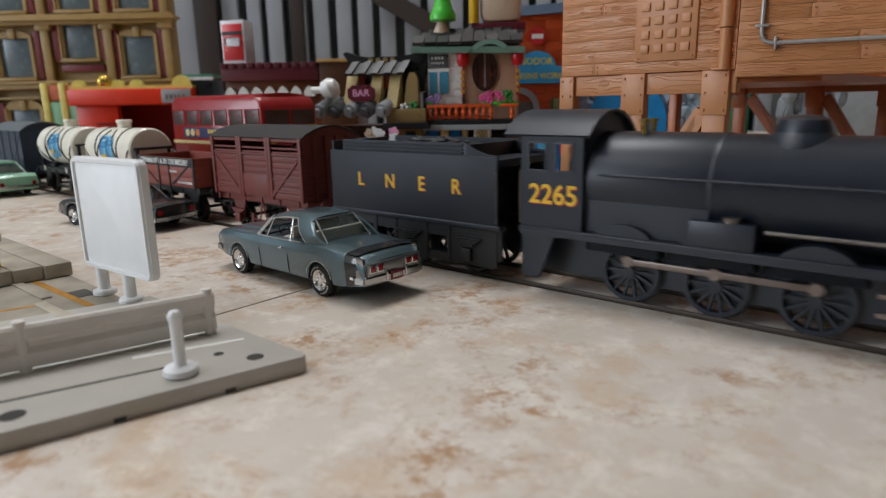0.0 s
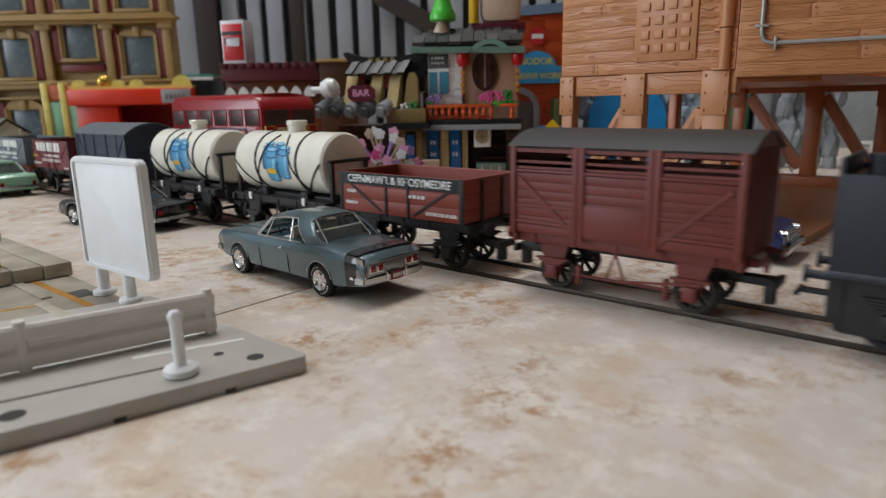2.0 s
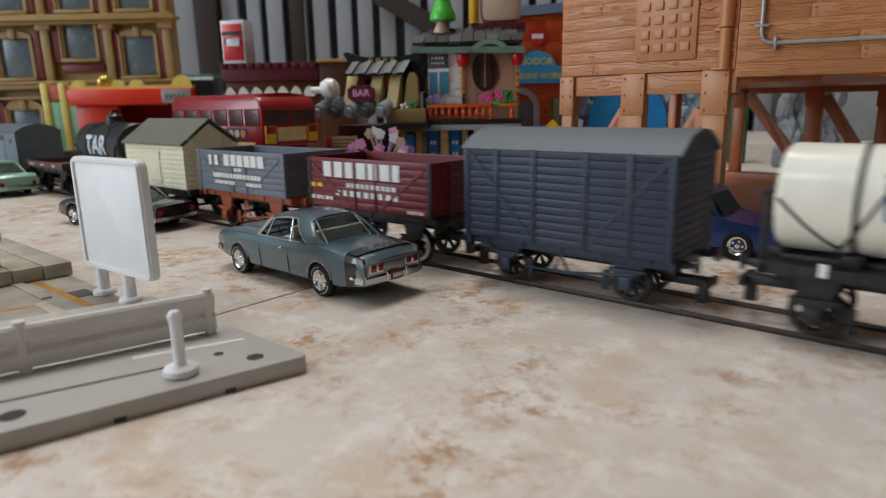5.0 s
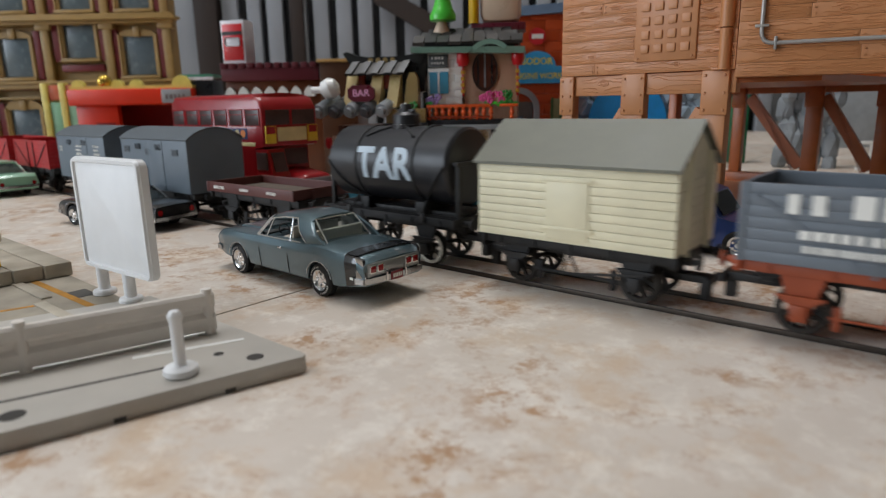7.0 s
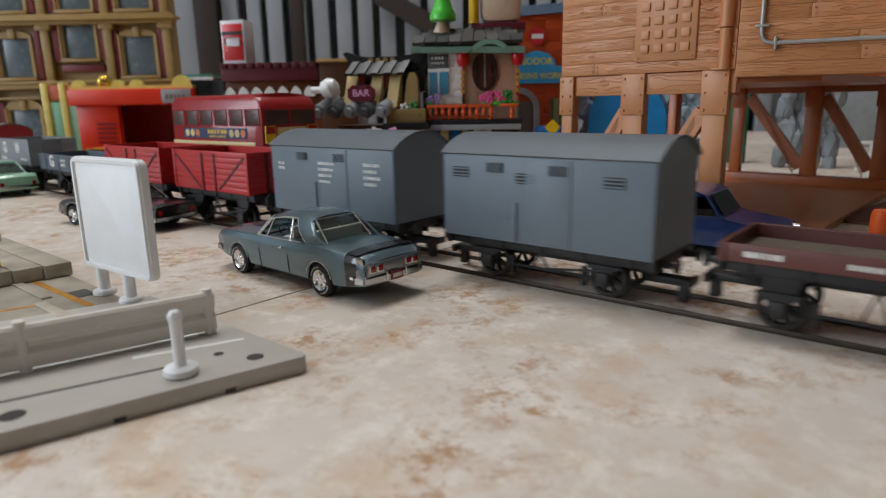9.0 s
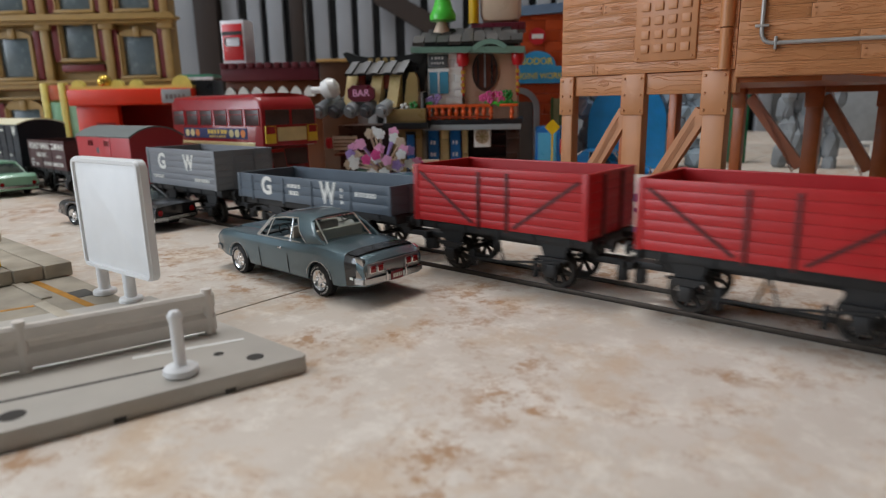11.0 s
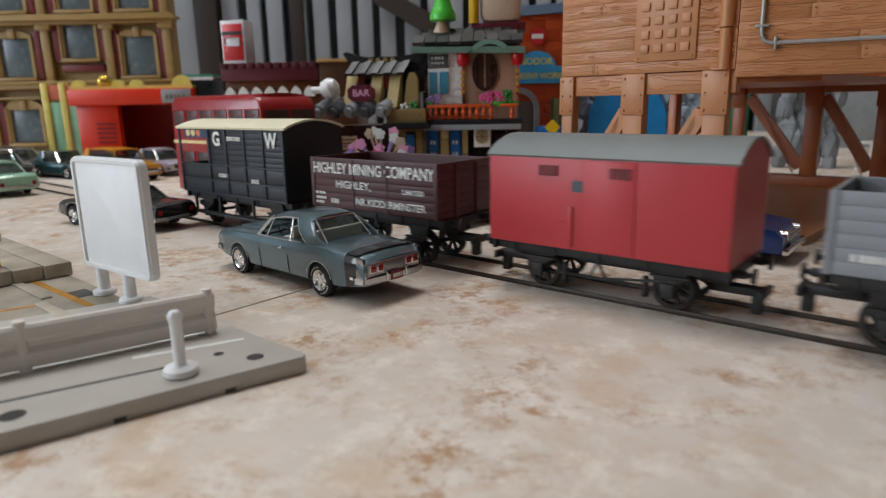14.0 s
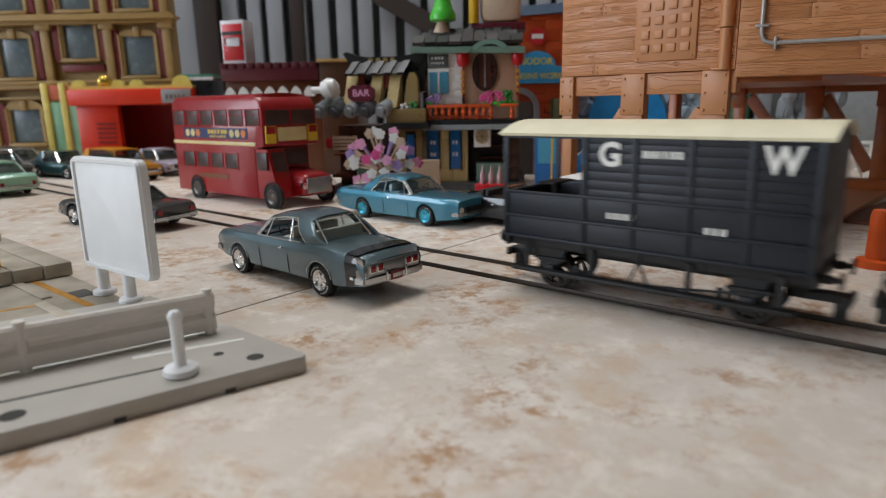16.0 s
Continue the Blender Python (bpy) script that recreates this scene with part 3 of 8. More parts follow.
def build_train():
    # slatted cattle van
    L, z0 = 68, 19.0
    th = wagon("cattle_van", -245, "red-brown slatted cattle van with a dark curved roof")
    underframe(th, L - 1, z0, 42, M["brown"], depth=3.2)
    W = 31.4
    planked(th, L, W, z0 + 0.2, 37.5, 7, M["brown"], t=0.9)
    for s in (-1, 1):
        for i, zz in enumerate((38.6, 40.4)):
            b = B()
            box(b, -L / 2, L / 2, s * (W / 2 - 0.5) - 0.4, s * (W / 2 - 0.5) + 0.4, zz, zz + 0.8)
            part("slat", b, M["brown"], th)
        b = B()
        box(b, -L / 2, L / 2, s * (W / 2 - 0.5) - 0.5, s * (W / 2 - 0.5) + 0.5, 43.6, 45.6)
        part("top_rail", b, M["brown"], th)
        for xx in (-L / 2 + 1, -L / 2 + 22, -10, 10, L / 2 - 22, L / 2 - 1):
            b = B()
            box(b, xx - 0.9, xx + 0.9, s * (W / 2 + 0.2) - 0.5, s * (W / 2 + 0.2) + 0.5, z0 - 0.5, 45.4, 0.12)
            part("upright", b, M["brown"], th)
        for e in (-1, 1):
            b = B()
            beam(b, (e * 12, s * (W / 2 + 0.25), z0 + 1), (e * (L / 2 - 3), s * (W / 2 + 0.25), 36), 0.6, 1.3)
            part("diagonal_brace", b, M["brown"], th)
        b = B()
        box(b, -9, 9, s * (W / 2 + 0.15) - 0.4, s * (W / 2 + 0.15) + 0.4, z0 + 1.0, 29, 0.15)
        part("drop_door", b, M["brown"], th)
        for zz in (22, 27, 37.6):
            b = B()
            box(b, -L / 2, L / 2, s * (W / 2 + 0.1) - 0.35, s * (W / 2 + 0.1) + 0.35, zz, zz + 0.9, 0.1)
            part("waist_rail", b, M["brown"], th)
        b = B()
        prism(b, end_profile(W - 2, 37.5, 45.2, 49.6), "x", s * (L / 2 - 0.5) - 0.45, s * (L / 2 - 0.5) + 0.45)
        part("end", b, M["brown"], th)
        for y in (-9, -3, 3, 9):
            b = B()
            box(b, s * (L / 2 + 0.2) - 0.4, s * (L / 2 + 0.2) + 0.4, y - 0.8, y + 0.8, z0, 46, 0.12)
            part("end_stanchion", b, M["brown"], th)
    b = B()
    arc_roof(b, L, W, 45.4, 50.2, 0.8, 0.9)
    part("roof", b, stuff("sooty_roof", "#2a2624", 0.6), th, "dark grey curved roof")

    # small open wagon, bauxite with black ironwork
    th = open_wagon(-328, 61, 18.5, 33.6, 3, M["bauxite"], "red-brown open wagon with black ironwork and white lettering", corner=M["black"], brace_mat=M["black"])
    letters("writing", "CEFNMAWR & RHOSYMEDRE", 3.9, 0, -16.3, 31.2, M["lettering"], th, 1.0)
    b = B()
    box(b, -30.4, 30.4, -16.15, -15.95, 29.0, 33.5)
    part("name_board", b, M["black"], th)
    b = B()
    bars(b, -26, -21, -16.2, 26.4, 1.2, 3, seed=1), bars(b, -27, -20, -16.2, 22, 1.2, 4, seed=2), bars(b, 6, 14, -16.2, 26.4, 1.2, 4, seed=3), bars(b, 14, 28, -16.2, 21, 1.2, 8, seed=4)
    part("small_print", b, M["lettering"], th)

    # two white tank wagons
    for x in (-403.9, -487.0):
        th = tank_wagon(x, 66, M["white"], "cream-white milk tank wagon with painted blue churns, on a black frame")
        churns(th, 34.0, 13.3)

    # dark planked van
    th = wagon("planked_van", -575, "dark slate-blue planked goods van with a grey roof")
    L = 69
    underframe(th, L - 1, 16, 41, M["slate"])
    planked(th, L, 31.5, 16, 44.4, 12, M["slate"], t=0.9, gap=0.16)
    for s in (-1, 1):
        for xx in (-33.6, -22, -8.6, 8.6, 22, 33.6):
            b = B()
            box(b, xx - 0.7, xx + 0.7, s * 15.9 - 0.4, s * 15.9 + 0.4, 15.8, 44.4, 0.1)
            part("upright", b, M["slate"], th)
        for e in (-1, 1):
            b = B()
            beam(b, (e * 9.5, s * 15.9, 17.5), (e * 32.5, s * 15.9, 43), 0.5, 1.2)
            part("diagonal_brace", b, M["slate"], th)
        b = B()
        prism(b, end_profile(30.5, 44, 44.4, 49.4), "x", s * 34 - 0.45, s * 34 + 0.45)
        part("end", b, M["slate"], th)
    b = B()
    arc_roof(b, L, 31.5, 44.2, 50.4, 0.8, 0.9)
    part("roof", b, stuff("van_roof_grey", "#60666a", 0.6), th, "mid-grey curved roof")

    # maroon open wagon with black end
    th = open_wagon(-657, 66, 19, 38.4, 7, M["maroon"], "maroon open wagon with white-lettered sides and black ironwork", corner=M["black"], rim=M["lettering"])
    b = B()
    bars(b, -23, 21, -16.35, 34.0, 6.0, 7, 0.22, 5)
    part("name_lettering", b, M["lettering"], th, "large white lettering")
    b = B()
    bars(b, -10, 17, -16.3, 28.2, 1.7, 10, seed=6), bars(b, -16, 19, -16.3, 25.0, 2.2, 9, seed=7), bars(b, -31, -17, -16.3, 22.5, 1.5, 5, seed=8), bars(b, 22, 30, -16.3, 20.6, 1.2, 5, seed=9)
    part("small_print", b, M["lettering"], th)
    b = B()
    bars(b, -31, -23, -16.3, 27.5, 1.6, 2, 0.3, 5)
    part("yellow_mark", b, M["yellow"], th)

    # grey ballast wagon on an orange frame
    th = open_wagon(-740.5, 69, 19.4, 38.7, 7, M["grey"], "blue-grey open ballast wagon on an orange underframe", frame=M["orangefr"], name="ballast_wagon", brace_mat=M["grey"])
    b = B()
    bars(b, -24, -20.5, -16.5, 34.2, 4.6, 1, 0.1, 3), bars(b, -19, -15, -16.5, 34.2, 4.6, 1, 0.1, 4), bars(b, -11, 21, -16.5, 34.4, 5.2, 6, 0.16, 5)
    part("name_lettering", b, M["lettering"], th, "large white lettering")
    b = B()
    bars(b, -21, 18, -16.5, 27.2, 2.1, 14, 0.2, 6), bars(b, -20, -3, -16.5, 23.9, 1.6, 9, 0.2, 7), bars(b, 6, 18, -16.5, 23.9, 1.6, 6, 0.2, 8), bars(b, -3, 3, -16.5, 30.2, 1.5, 2, 0.2, 8)
    part("small_print", b, M["lettering"], th)

    # cream salt van with a pitched roof
    th = wagon("salt_van", -822, "pale cream planked van with a grey pitched roof")
    L = 64
    underframe(th, L - 1, 17, 40, M["black"])
    planked(th, L, 31.5, 17.2, 39.6, 9, M["cream"], t=0.9, gap=0.14)
    for s in (-1, 1):
        b = B()
        prism(b, [(-14.9, 39.4), (14.9, 39.4), (0, 50.3)], "x", s * (L / 2 - 0.5) - 0.45, s * (L / 2 - 0.5) + 0.45)
        part("gable", b, M["cream"], th)
        for y in (-8, 8):
            b = B()
            box(b, s * (L / 2 + 0.3) - 0.6, s * (L / 2 + 0.3) + 0.6, y - 1, y + 1, 16, 44, 0.15)
            part("end_stanchion", b, M["cream"], th)
        b = B()
        prism(b, [(0, 52.0), (s * 17.2, 39.6), (s * 17.2, 40.5), (0, 52.9)], "x", -L / 2 - 1, L / 2 + 1)
        part("roof_slope", b, stuff("olive_grey_roof", "#6a6a5c", 0.5), th, "olive-grey sloping roof half")
        b = B()
        box(b, -7, 7, s * 15.9 - 0.3, s * 15.9 + 0.3, 18.4, 36.5, 0.12)
        part("door", b, M["cream"], th)
        for zz in (21, 35.4):
            b = B()
            box(b, -8.5, 8.5, s * 16.1 - 0.3, s * 16.1 + 0.3, zz, zz + 1.1, 0.1)
            part("door_hinge", b, M["cream"], th)

    # black tar tank
    th = tank_wagon(-899.5, 66, stuff("tar_black", "#202023", 0.4), "black tar tank wagon with grey-white lettering", r=14.0, cz=36.2, half=31, rim=M["lettering"], black=True)
    letters("writing", "TAR", 16.0, 0, 36.2, 0.5, stuff("grey_white_lettering", "#c0ced8", 0.5), th, 0.92, bend=14.06)

    # low dropside wagon
    th = open_wagon(-985.0, 68, 18.6, 23.4, 1, stuff("oxide_brown", "#5a2f2a", 0.5), "low red-brown single-plank wagon with an empty bed", name="dropside_wagon", braces=False, door=False)
    b = B()
    bars(b, -28, -19, -16.2, 21, 1.4, 6, seed=2), bars(b, -6, 1, -16.2, 21, 1.2, 4, seed=3), bars(b, 15, 22, -16.2, 21, 1.5, 4, seed=4)
    part("small_print", b, M["lettering"], th)

    # two grey vans
    plain_van(-1072, 72.4, 15.2, 42.6, 48.6, M["vangrey"], stuff("van_roof_slate", "#596065", 0.55), "plain grey ventilated goods van with a curved roof", small=[(-29, 36.5), (-4.5, 35.5), (24.5, 36.0)])
    th = plain_van(-1168, 72.4, 15.2, 42.6, 48.6, M["vangrey"], stuff("van_roof_slate", "#596065", 0.55), "plain grey ventilated goods van with white lettering")
    b = B()
    for i in range(4):
        bars(b, -5, 5 - i, -16.5, 36 - 2.4 * i, 1.1, 5, seed=i), bars(b, 21, 30 - 2 * (i % 2), -16.3, 36.4 - 2.4 * i, 1.2, 5, seed=i + 9)
    bars(b, -31, -27, -16.3, 35, 1.2, 2), bars(b, -31, -27, -16.3, 33, 1.2, 2)
    part("small_print", b, M["lettering"], th)

    # two bright red open wagons
    for x in (-1256.5, -1337.5):
        open_wagon(x, 66.5, 18.6, 38, 7, M["red"], "bright red open wagon with black door ironwork", brace_mat=stuff("dark_red_ironwork", "#4a0d10", 0.5), corner=M["red"])

    # long grey three-plank wagon
    th = open_wagon(-1431.5, 98, 18.2, 29.2, 3, stuff("mid_slate_grey", "#55606b", 0.5), "long grey three-plank wagon with white letters", name="long_wagon", braces=False, base=56, door=False)
    letters("writing", "G", 10.5, -27, -16.2, 24.2, M["lettering"], th, 1.0)
    letters("writing", "W", 12.0, 14, -16.2, 23.8, M["lettering"], th, 0.72)
    b = B()
    bars(b, -12, -3, -16.15, 25.5, 1.6, 4, seed=1), bars(b, -11, -4, -16.15, 22.6, 1.8, 3, seed=2), bars(b, 30, 42, -16.15, 25.0, 1.8, 6, seed=3)
    for i in range(3):
        bars(b, 21.5, 23.2, -16.15, 26 - 2.4 * i, 1.4, 1, seed=i)
    part("small_print", b, M["lettering"], th)
    for xx in (-38, -15.5, 3.5, 27):
        for s in (-1, 1):
            b = B()
            box(b, xx - 0.5, xx + 0.5, s * 16.15 - 0.3, s * 16.15 + 0.3, 17.6, 28.4, 0.1)
            part("door_strap", b, stuff("mid_slate_grey", "#55606b", 0.5), th)
    b = B()
    for s in (-1, 1):
        beam(b, (s * 24, -12.6, 15), (s * 8, -12.6, 9.5), 0.6, 0.6)
    beam(b, (-8, -12.6, 9.5), (8, -12.6, 9.5), 0.6, 0.6)
    part("truss_rod", b, M["black"], th)

    # light grey five-plank wagon
    th = open_wagon(-1533, 67.6, 18.8, 38, 6, M["lightgrey"], "light grey planked open wagon with white letters", braces=False, door=False)
    letters("writing", "G", 11.0, -18, -16.2, 31.0, M["lettering"], th)
    letters("writing", "W", 11.0, 9, -16.2, 31.0, M["lettering"], th, 0.8)
    b = B()
    bars(b, -28.5, -17, -16.2, 23.2, 1.7, 7, seed=1), bars(b, 14, 28, -16.2, 23.2, 1.7, 8, seed=2)
    part("small_print", b, M["lettering"], th)

    # red van
    th = plain_van(-1623.3, 73, 15.6, 42.8, 48.6, M["vanred"], stuff("van_roof_dull", "#6d7270", 0.55), "bright red ventilated goods van with a grey roof")
    b = B()
    box(b, -1.6 - 6, 3.6 - 6, -16.25, -15.95, 32.8, 36.0)
    p = part("notice_plate", b, stuff("notice_grey", "#4a5056", 0.5), th)

    # brown mining company wagon
    th = open_wagon(-1715, 66.5, 18.8, 38.4, 7, M["hibrown"], "chocolate-brown open coal wagon with white lettering", braces=False, door=False)
    letters("writing", "HIGHLEY MINING COMPANY", 5.9, 0, -16.2, 34.2, M["lettering"], th, 0.83)
    letters("writing", "HIGHLEY,", 4.0, -9, -16.2, 28.2, M["lettering"], th, 1.15)
    letters("writing", "LIMITED", 2.4, 22, -16.2, 27.6, M["lettering"], th, 1.2)
    letters("writing", "NR KIDDERMINSTER", 3.7, 10, -16.2, 22.2, M["lettering"], th, 1.05)
    b = B()
    bars(b, -31, -25, -16.15, 24.4, 1.0, 3, seed=1), bars(b, -31, -24, -16.15, 22.4, 1.0, 3, seed=2), bars(b, -22, -17, -16.15, 21.6, 1.8, 3, seed=3), bars(b, -31, -26, -16.15, 20.6, 1.0, 3, seed=3)
    part("small_print", b, M["lettering"], th)
    for s in (-1, 1):
        for xx in (-33, -9, 9):
            b = B()
            box(b, xx - 0.4, xx + 0.4, s * 16.1 - 0.25, s * 16.1 + 0.25, 18.8, 37.8)
            part("door_strap", b, M["hibrown"], th)

    # guard's brake van
    th = wagon("brake_van", -1809, "dark grey brake van with open veranda and cream roof")
    L, mat = 86, M["brake"]
    underframe(th, L, 17.4, 57, M["black"], rim=None)
    planked(th, L, 31.6, 17.6, 31.5, 2, mat, t=0.9, gap=0.05)
    xv = -L / 2 + 27
    planked(th, L, 31.6, 31.5, 49.2, 7, mat, t=0.9, ends=False, xa=xv, xb=L / 2, gap=0.09)
    for s in (-1, 1):
        for xx in (-42.4, xv, xv + 14.6, xv + 29.5, xv + 44, 42.4):
            b = B()
            box(b, xx - 0.7, xx + 0.7, s * 16.0 - 0.4, s * 16.0 + 0.4, 17.4, 49.2, 0.1)
            part("upright", b, mat, th)
        for zz in (17.4, 23.8, 31.2):
            b = B()
            box(b, -43, 43, s * 16.0 - 0.45, s * 16.0 + 0.45, zz, zz + 0.8, 0.1)
            part("waist_rail", b, mat, th)
        b = B()
        box(b, -43, xv, s * 15.5 - 0.5, s * 15.5 + 0.5, 47.8, 49.2)
        part("top_rail", b, mat, th)
        b = B()
        box(b, -40, 40, s * 15.0 - 1.6, s * 15.0 + 1.6, 7.0, 8.2, 0.2)
        for xx in (-36, -14, 14, 36):
            box(b, xx - 0.8, xx + 0.8, s * 13.9 - 0.4, s * 13.9 + 0.4, 7.6, 16.0)
        part("footboard", b, M["black"], th)
    for xx in (xv, L / 2 - 0.5):
        b = B()
        prism(b, end_profile(30.2, 17.6, 48.8, 51.8), "x", xx - 0.5, xx + 0.5)
        part("end", b, mat, th)
    b = B()
    arc_roof(b, L, 31.6, 49.2, 52.8, 0.9, 1.6)
    part("roof", b, M["cream"], th, "cream curved roof")
    b = B()
    rod(b, (-34, 0, 18), (-34, 0, 33), 1.2, 10)
    box(b, -37, -31, -6, 6, 33, 33.6)
    part("brake_wheel", b, M["black"], th)
    letters("writing", "G", 8.8, xv + 7.7, -16.35, 43.6, M["lettering"], th, 1.0)
    letters("writing", "W", 9.0, xv + 50.5, -16.35, 43.6, M["lettering"], th, 0.86)
    b = B()
    bars(b, xv + 17, xv + 28, -16.4, 44.2, 1.9, 6, seed=2), bars(b, xv + 7.5, xv + 16, -16.3, 27.0, 1.7, 5, seed=3), bars(b, xv + 34, xv + 40, -16.3, 25.6, 1.8, 3, seed=4)
    part("small_print", b, M["lettering"], th)


build_train()


def build_tender():
    th = thing("tender", -152.6, 0, 0, 0, "black six-wheeled locomotive tender with yellow railway initials", "tender")
    TRAIN.append((th, -152.6))
    t = M["tender"]
    for s in (-1, 1):
        b = B()
        box(b, -40, 39, s * 15.6 - 0.5, s * 15.6 + 0.5, 19.6, 41.6, 0.25)
        part("tank_side", b, t, th)
        b = B()
        prof = [(0, 41.4), (0.5, 41.4), (1.6, 43.0), (1.6, 45.6), (1.1, 45.6), (0, 43.4)]
        prism(b, [(s * (13.4 - u * 0.2 + 1.2), z) for u, z in prof], "x", -34, 26)
        for zz in (42.2, 43.4, 44.6):
            box(b, -33, 24.6, s * 15.0 - 0.35, s * 15.0 + 0.35, zz, zz + 0.5)
        part("coal_rail", b, t, th)
        b = B()
        prism(b, [(26, 41.4), (38.6, 41.4), (38.6, 41.8), (34, 42.2), (29, 43.8), (26, 45.6)], "y", s * 14.6 - 0.5, s * 14.6 + 0.5)
        part("side_sweep", b, t, th)
        b = B()
        for x0, x1, z0, z1 in ((-40, 39, 13.4, 18), (-37, 36, 4.6, 7.4), (-40, -18, 7.4, 13.4), (-9, 7.5, 7.4, 13.4), (16.5, 39, 7.4, 13.4)):
            box(b, x0, x1, s * 13.0 - 0.5, s * 13.0 + 0.5, z0, z1)
        for x0 in (-38, -19.4, -9, 6, 16.4, 36):
            box(b, x0, x0 + 1.4, s * 13.6 - 0.3, s * 13.6 + 0.3, 5, 17.6)
        part("frame_plate", b, M["black"], th)
        b = B()
        box(b, -40.5, 40, s * 14.2 - 1.9, s * 14.2 + 1.9, 18, 19.7, 0.2)
        part("footplate", b, M["loco"], th)
        for xx in (-27, -1, 25):
            b = B()
            box(b, xx - 2, xx + 2, s * 13.9 - 0.9, s * 13.9 + 0.9, 6, 10.5, 0.3)
            for i in range(4):
                box(b, xx - 6 + i, xx + 6 - i, s * 13.9 - 0.6, s * 13.9 + 0.6, 13.6 - i * 0.8, 14.2 - i * 0.8)
            part("spring_and_axlebox", b, M["black"], th)
        b = B()
        rod(b, (38.6, s * 15.9, 20.5), (38.6, s * 15.9, 37), 0.3, 8)
        part("handrail", b, M["steel"], th)
    b = B()
    box(b, -40, -39, -15, 15, 19.6, 45, 0.2)
    part("rear_plate", b, t, th)
    b = B()
    box(b, 25, 26, -15, 15, 19.6, 45, 0.2)
    part("front_plate", b, M["loco"], th)
    b = B()
    box(b, -39.5, 38, -14.8, 14.8, 38, 40.4)
    part("deck", b, M["loco"], th)
    b = B()
    rod(b, (-33, -3, 38), (-33, -3, 44.6), 3.2, 18)
    rod(b, (-33, -3, 44.4), (-33, -3, 45.4), 3.8, 18)
    part("water_filler", b, M["loco"], th)
    b = B()
    rr = random.Random(4)
    for i in range(160):
        xx, yy = rr.uniform(-26, 22), rr.uniform(-11, 11)
        z = 40 + 4.6 * max(0, 1 - (xx / 30) ** 2) * max(0.2, 1 - (yy / 14) ** 2) + rr.uniform(-0.6, 0.6)
        r = bmesh.ops.create_icosphere(b, subdivisions=1, radius=rr.uniform(1.0, 2.0))
        bmesh.ops.translate(b, vec=(xx, yy, z), verts=r["verts"])
    part("coal_load", b, stuff("coal", "#121214", 0.4, bump=0.3), th, "heaped black coal", smooth=0)
    for xx in (-27, -1, 25):
        wheelset(th, xx, 7.4, M["loco"], 10)
    for s in (-1, 1):
        for y in (-8.6, 8.6):
            if s < 0:
                f = B()
                rod(f, (-40.5, y, 16.5), (-45, y, 16.5), 1.1, 12)
                rod(f, (-45, y, 16.5), (-45.8, y, 16.5), 2.2, 18)
                part("buffer", f, M["loco"], th)
    c = B()
    box(c, -48, -38, -1.6, 1.6, 9.6, 10.6, 0.2)
    box(c, -48.6, -47.4, -4, 4, 9.2, 10.4, 0.2)
    part("coupling", c, M["black"], th)
    for i, ch in enumerate("LNER"):
        xx = -23.2 + i * 15.2
        letters("writing", ch, 7.0, xx + 0.45, -16.12, 30.8, M["lredshade"], th, 0.95, "red letter shading")
        letters("writing", ch, 7.0, xx, -16.18, 31.1, M["yellow"], th, 0.95, "yellow painted letter")


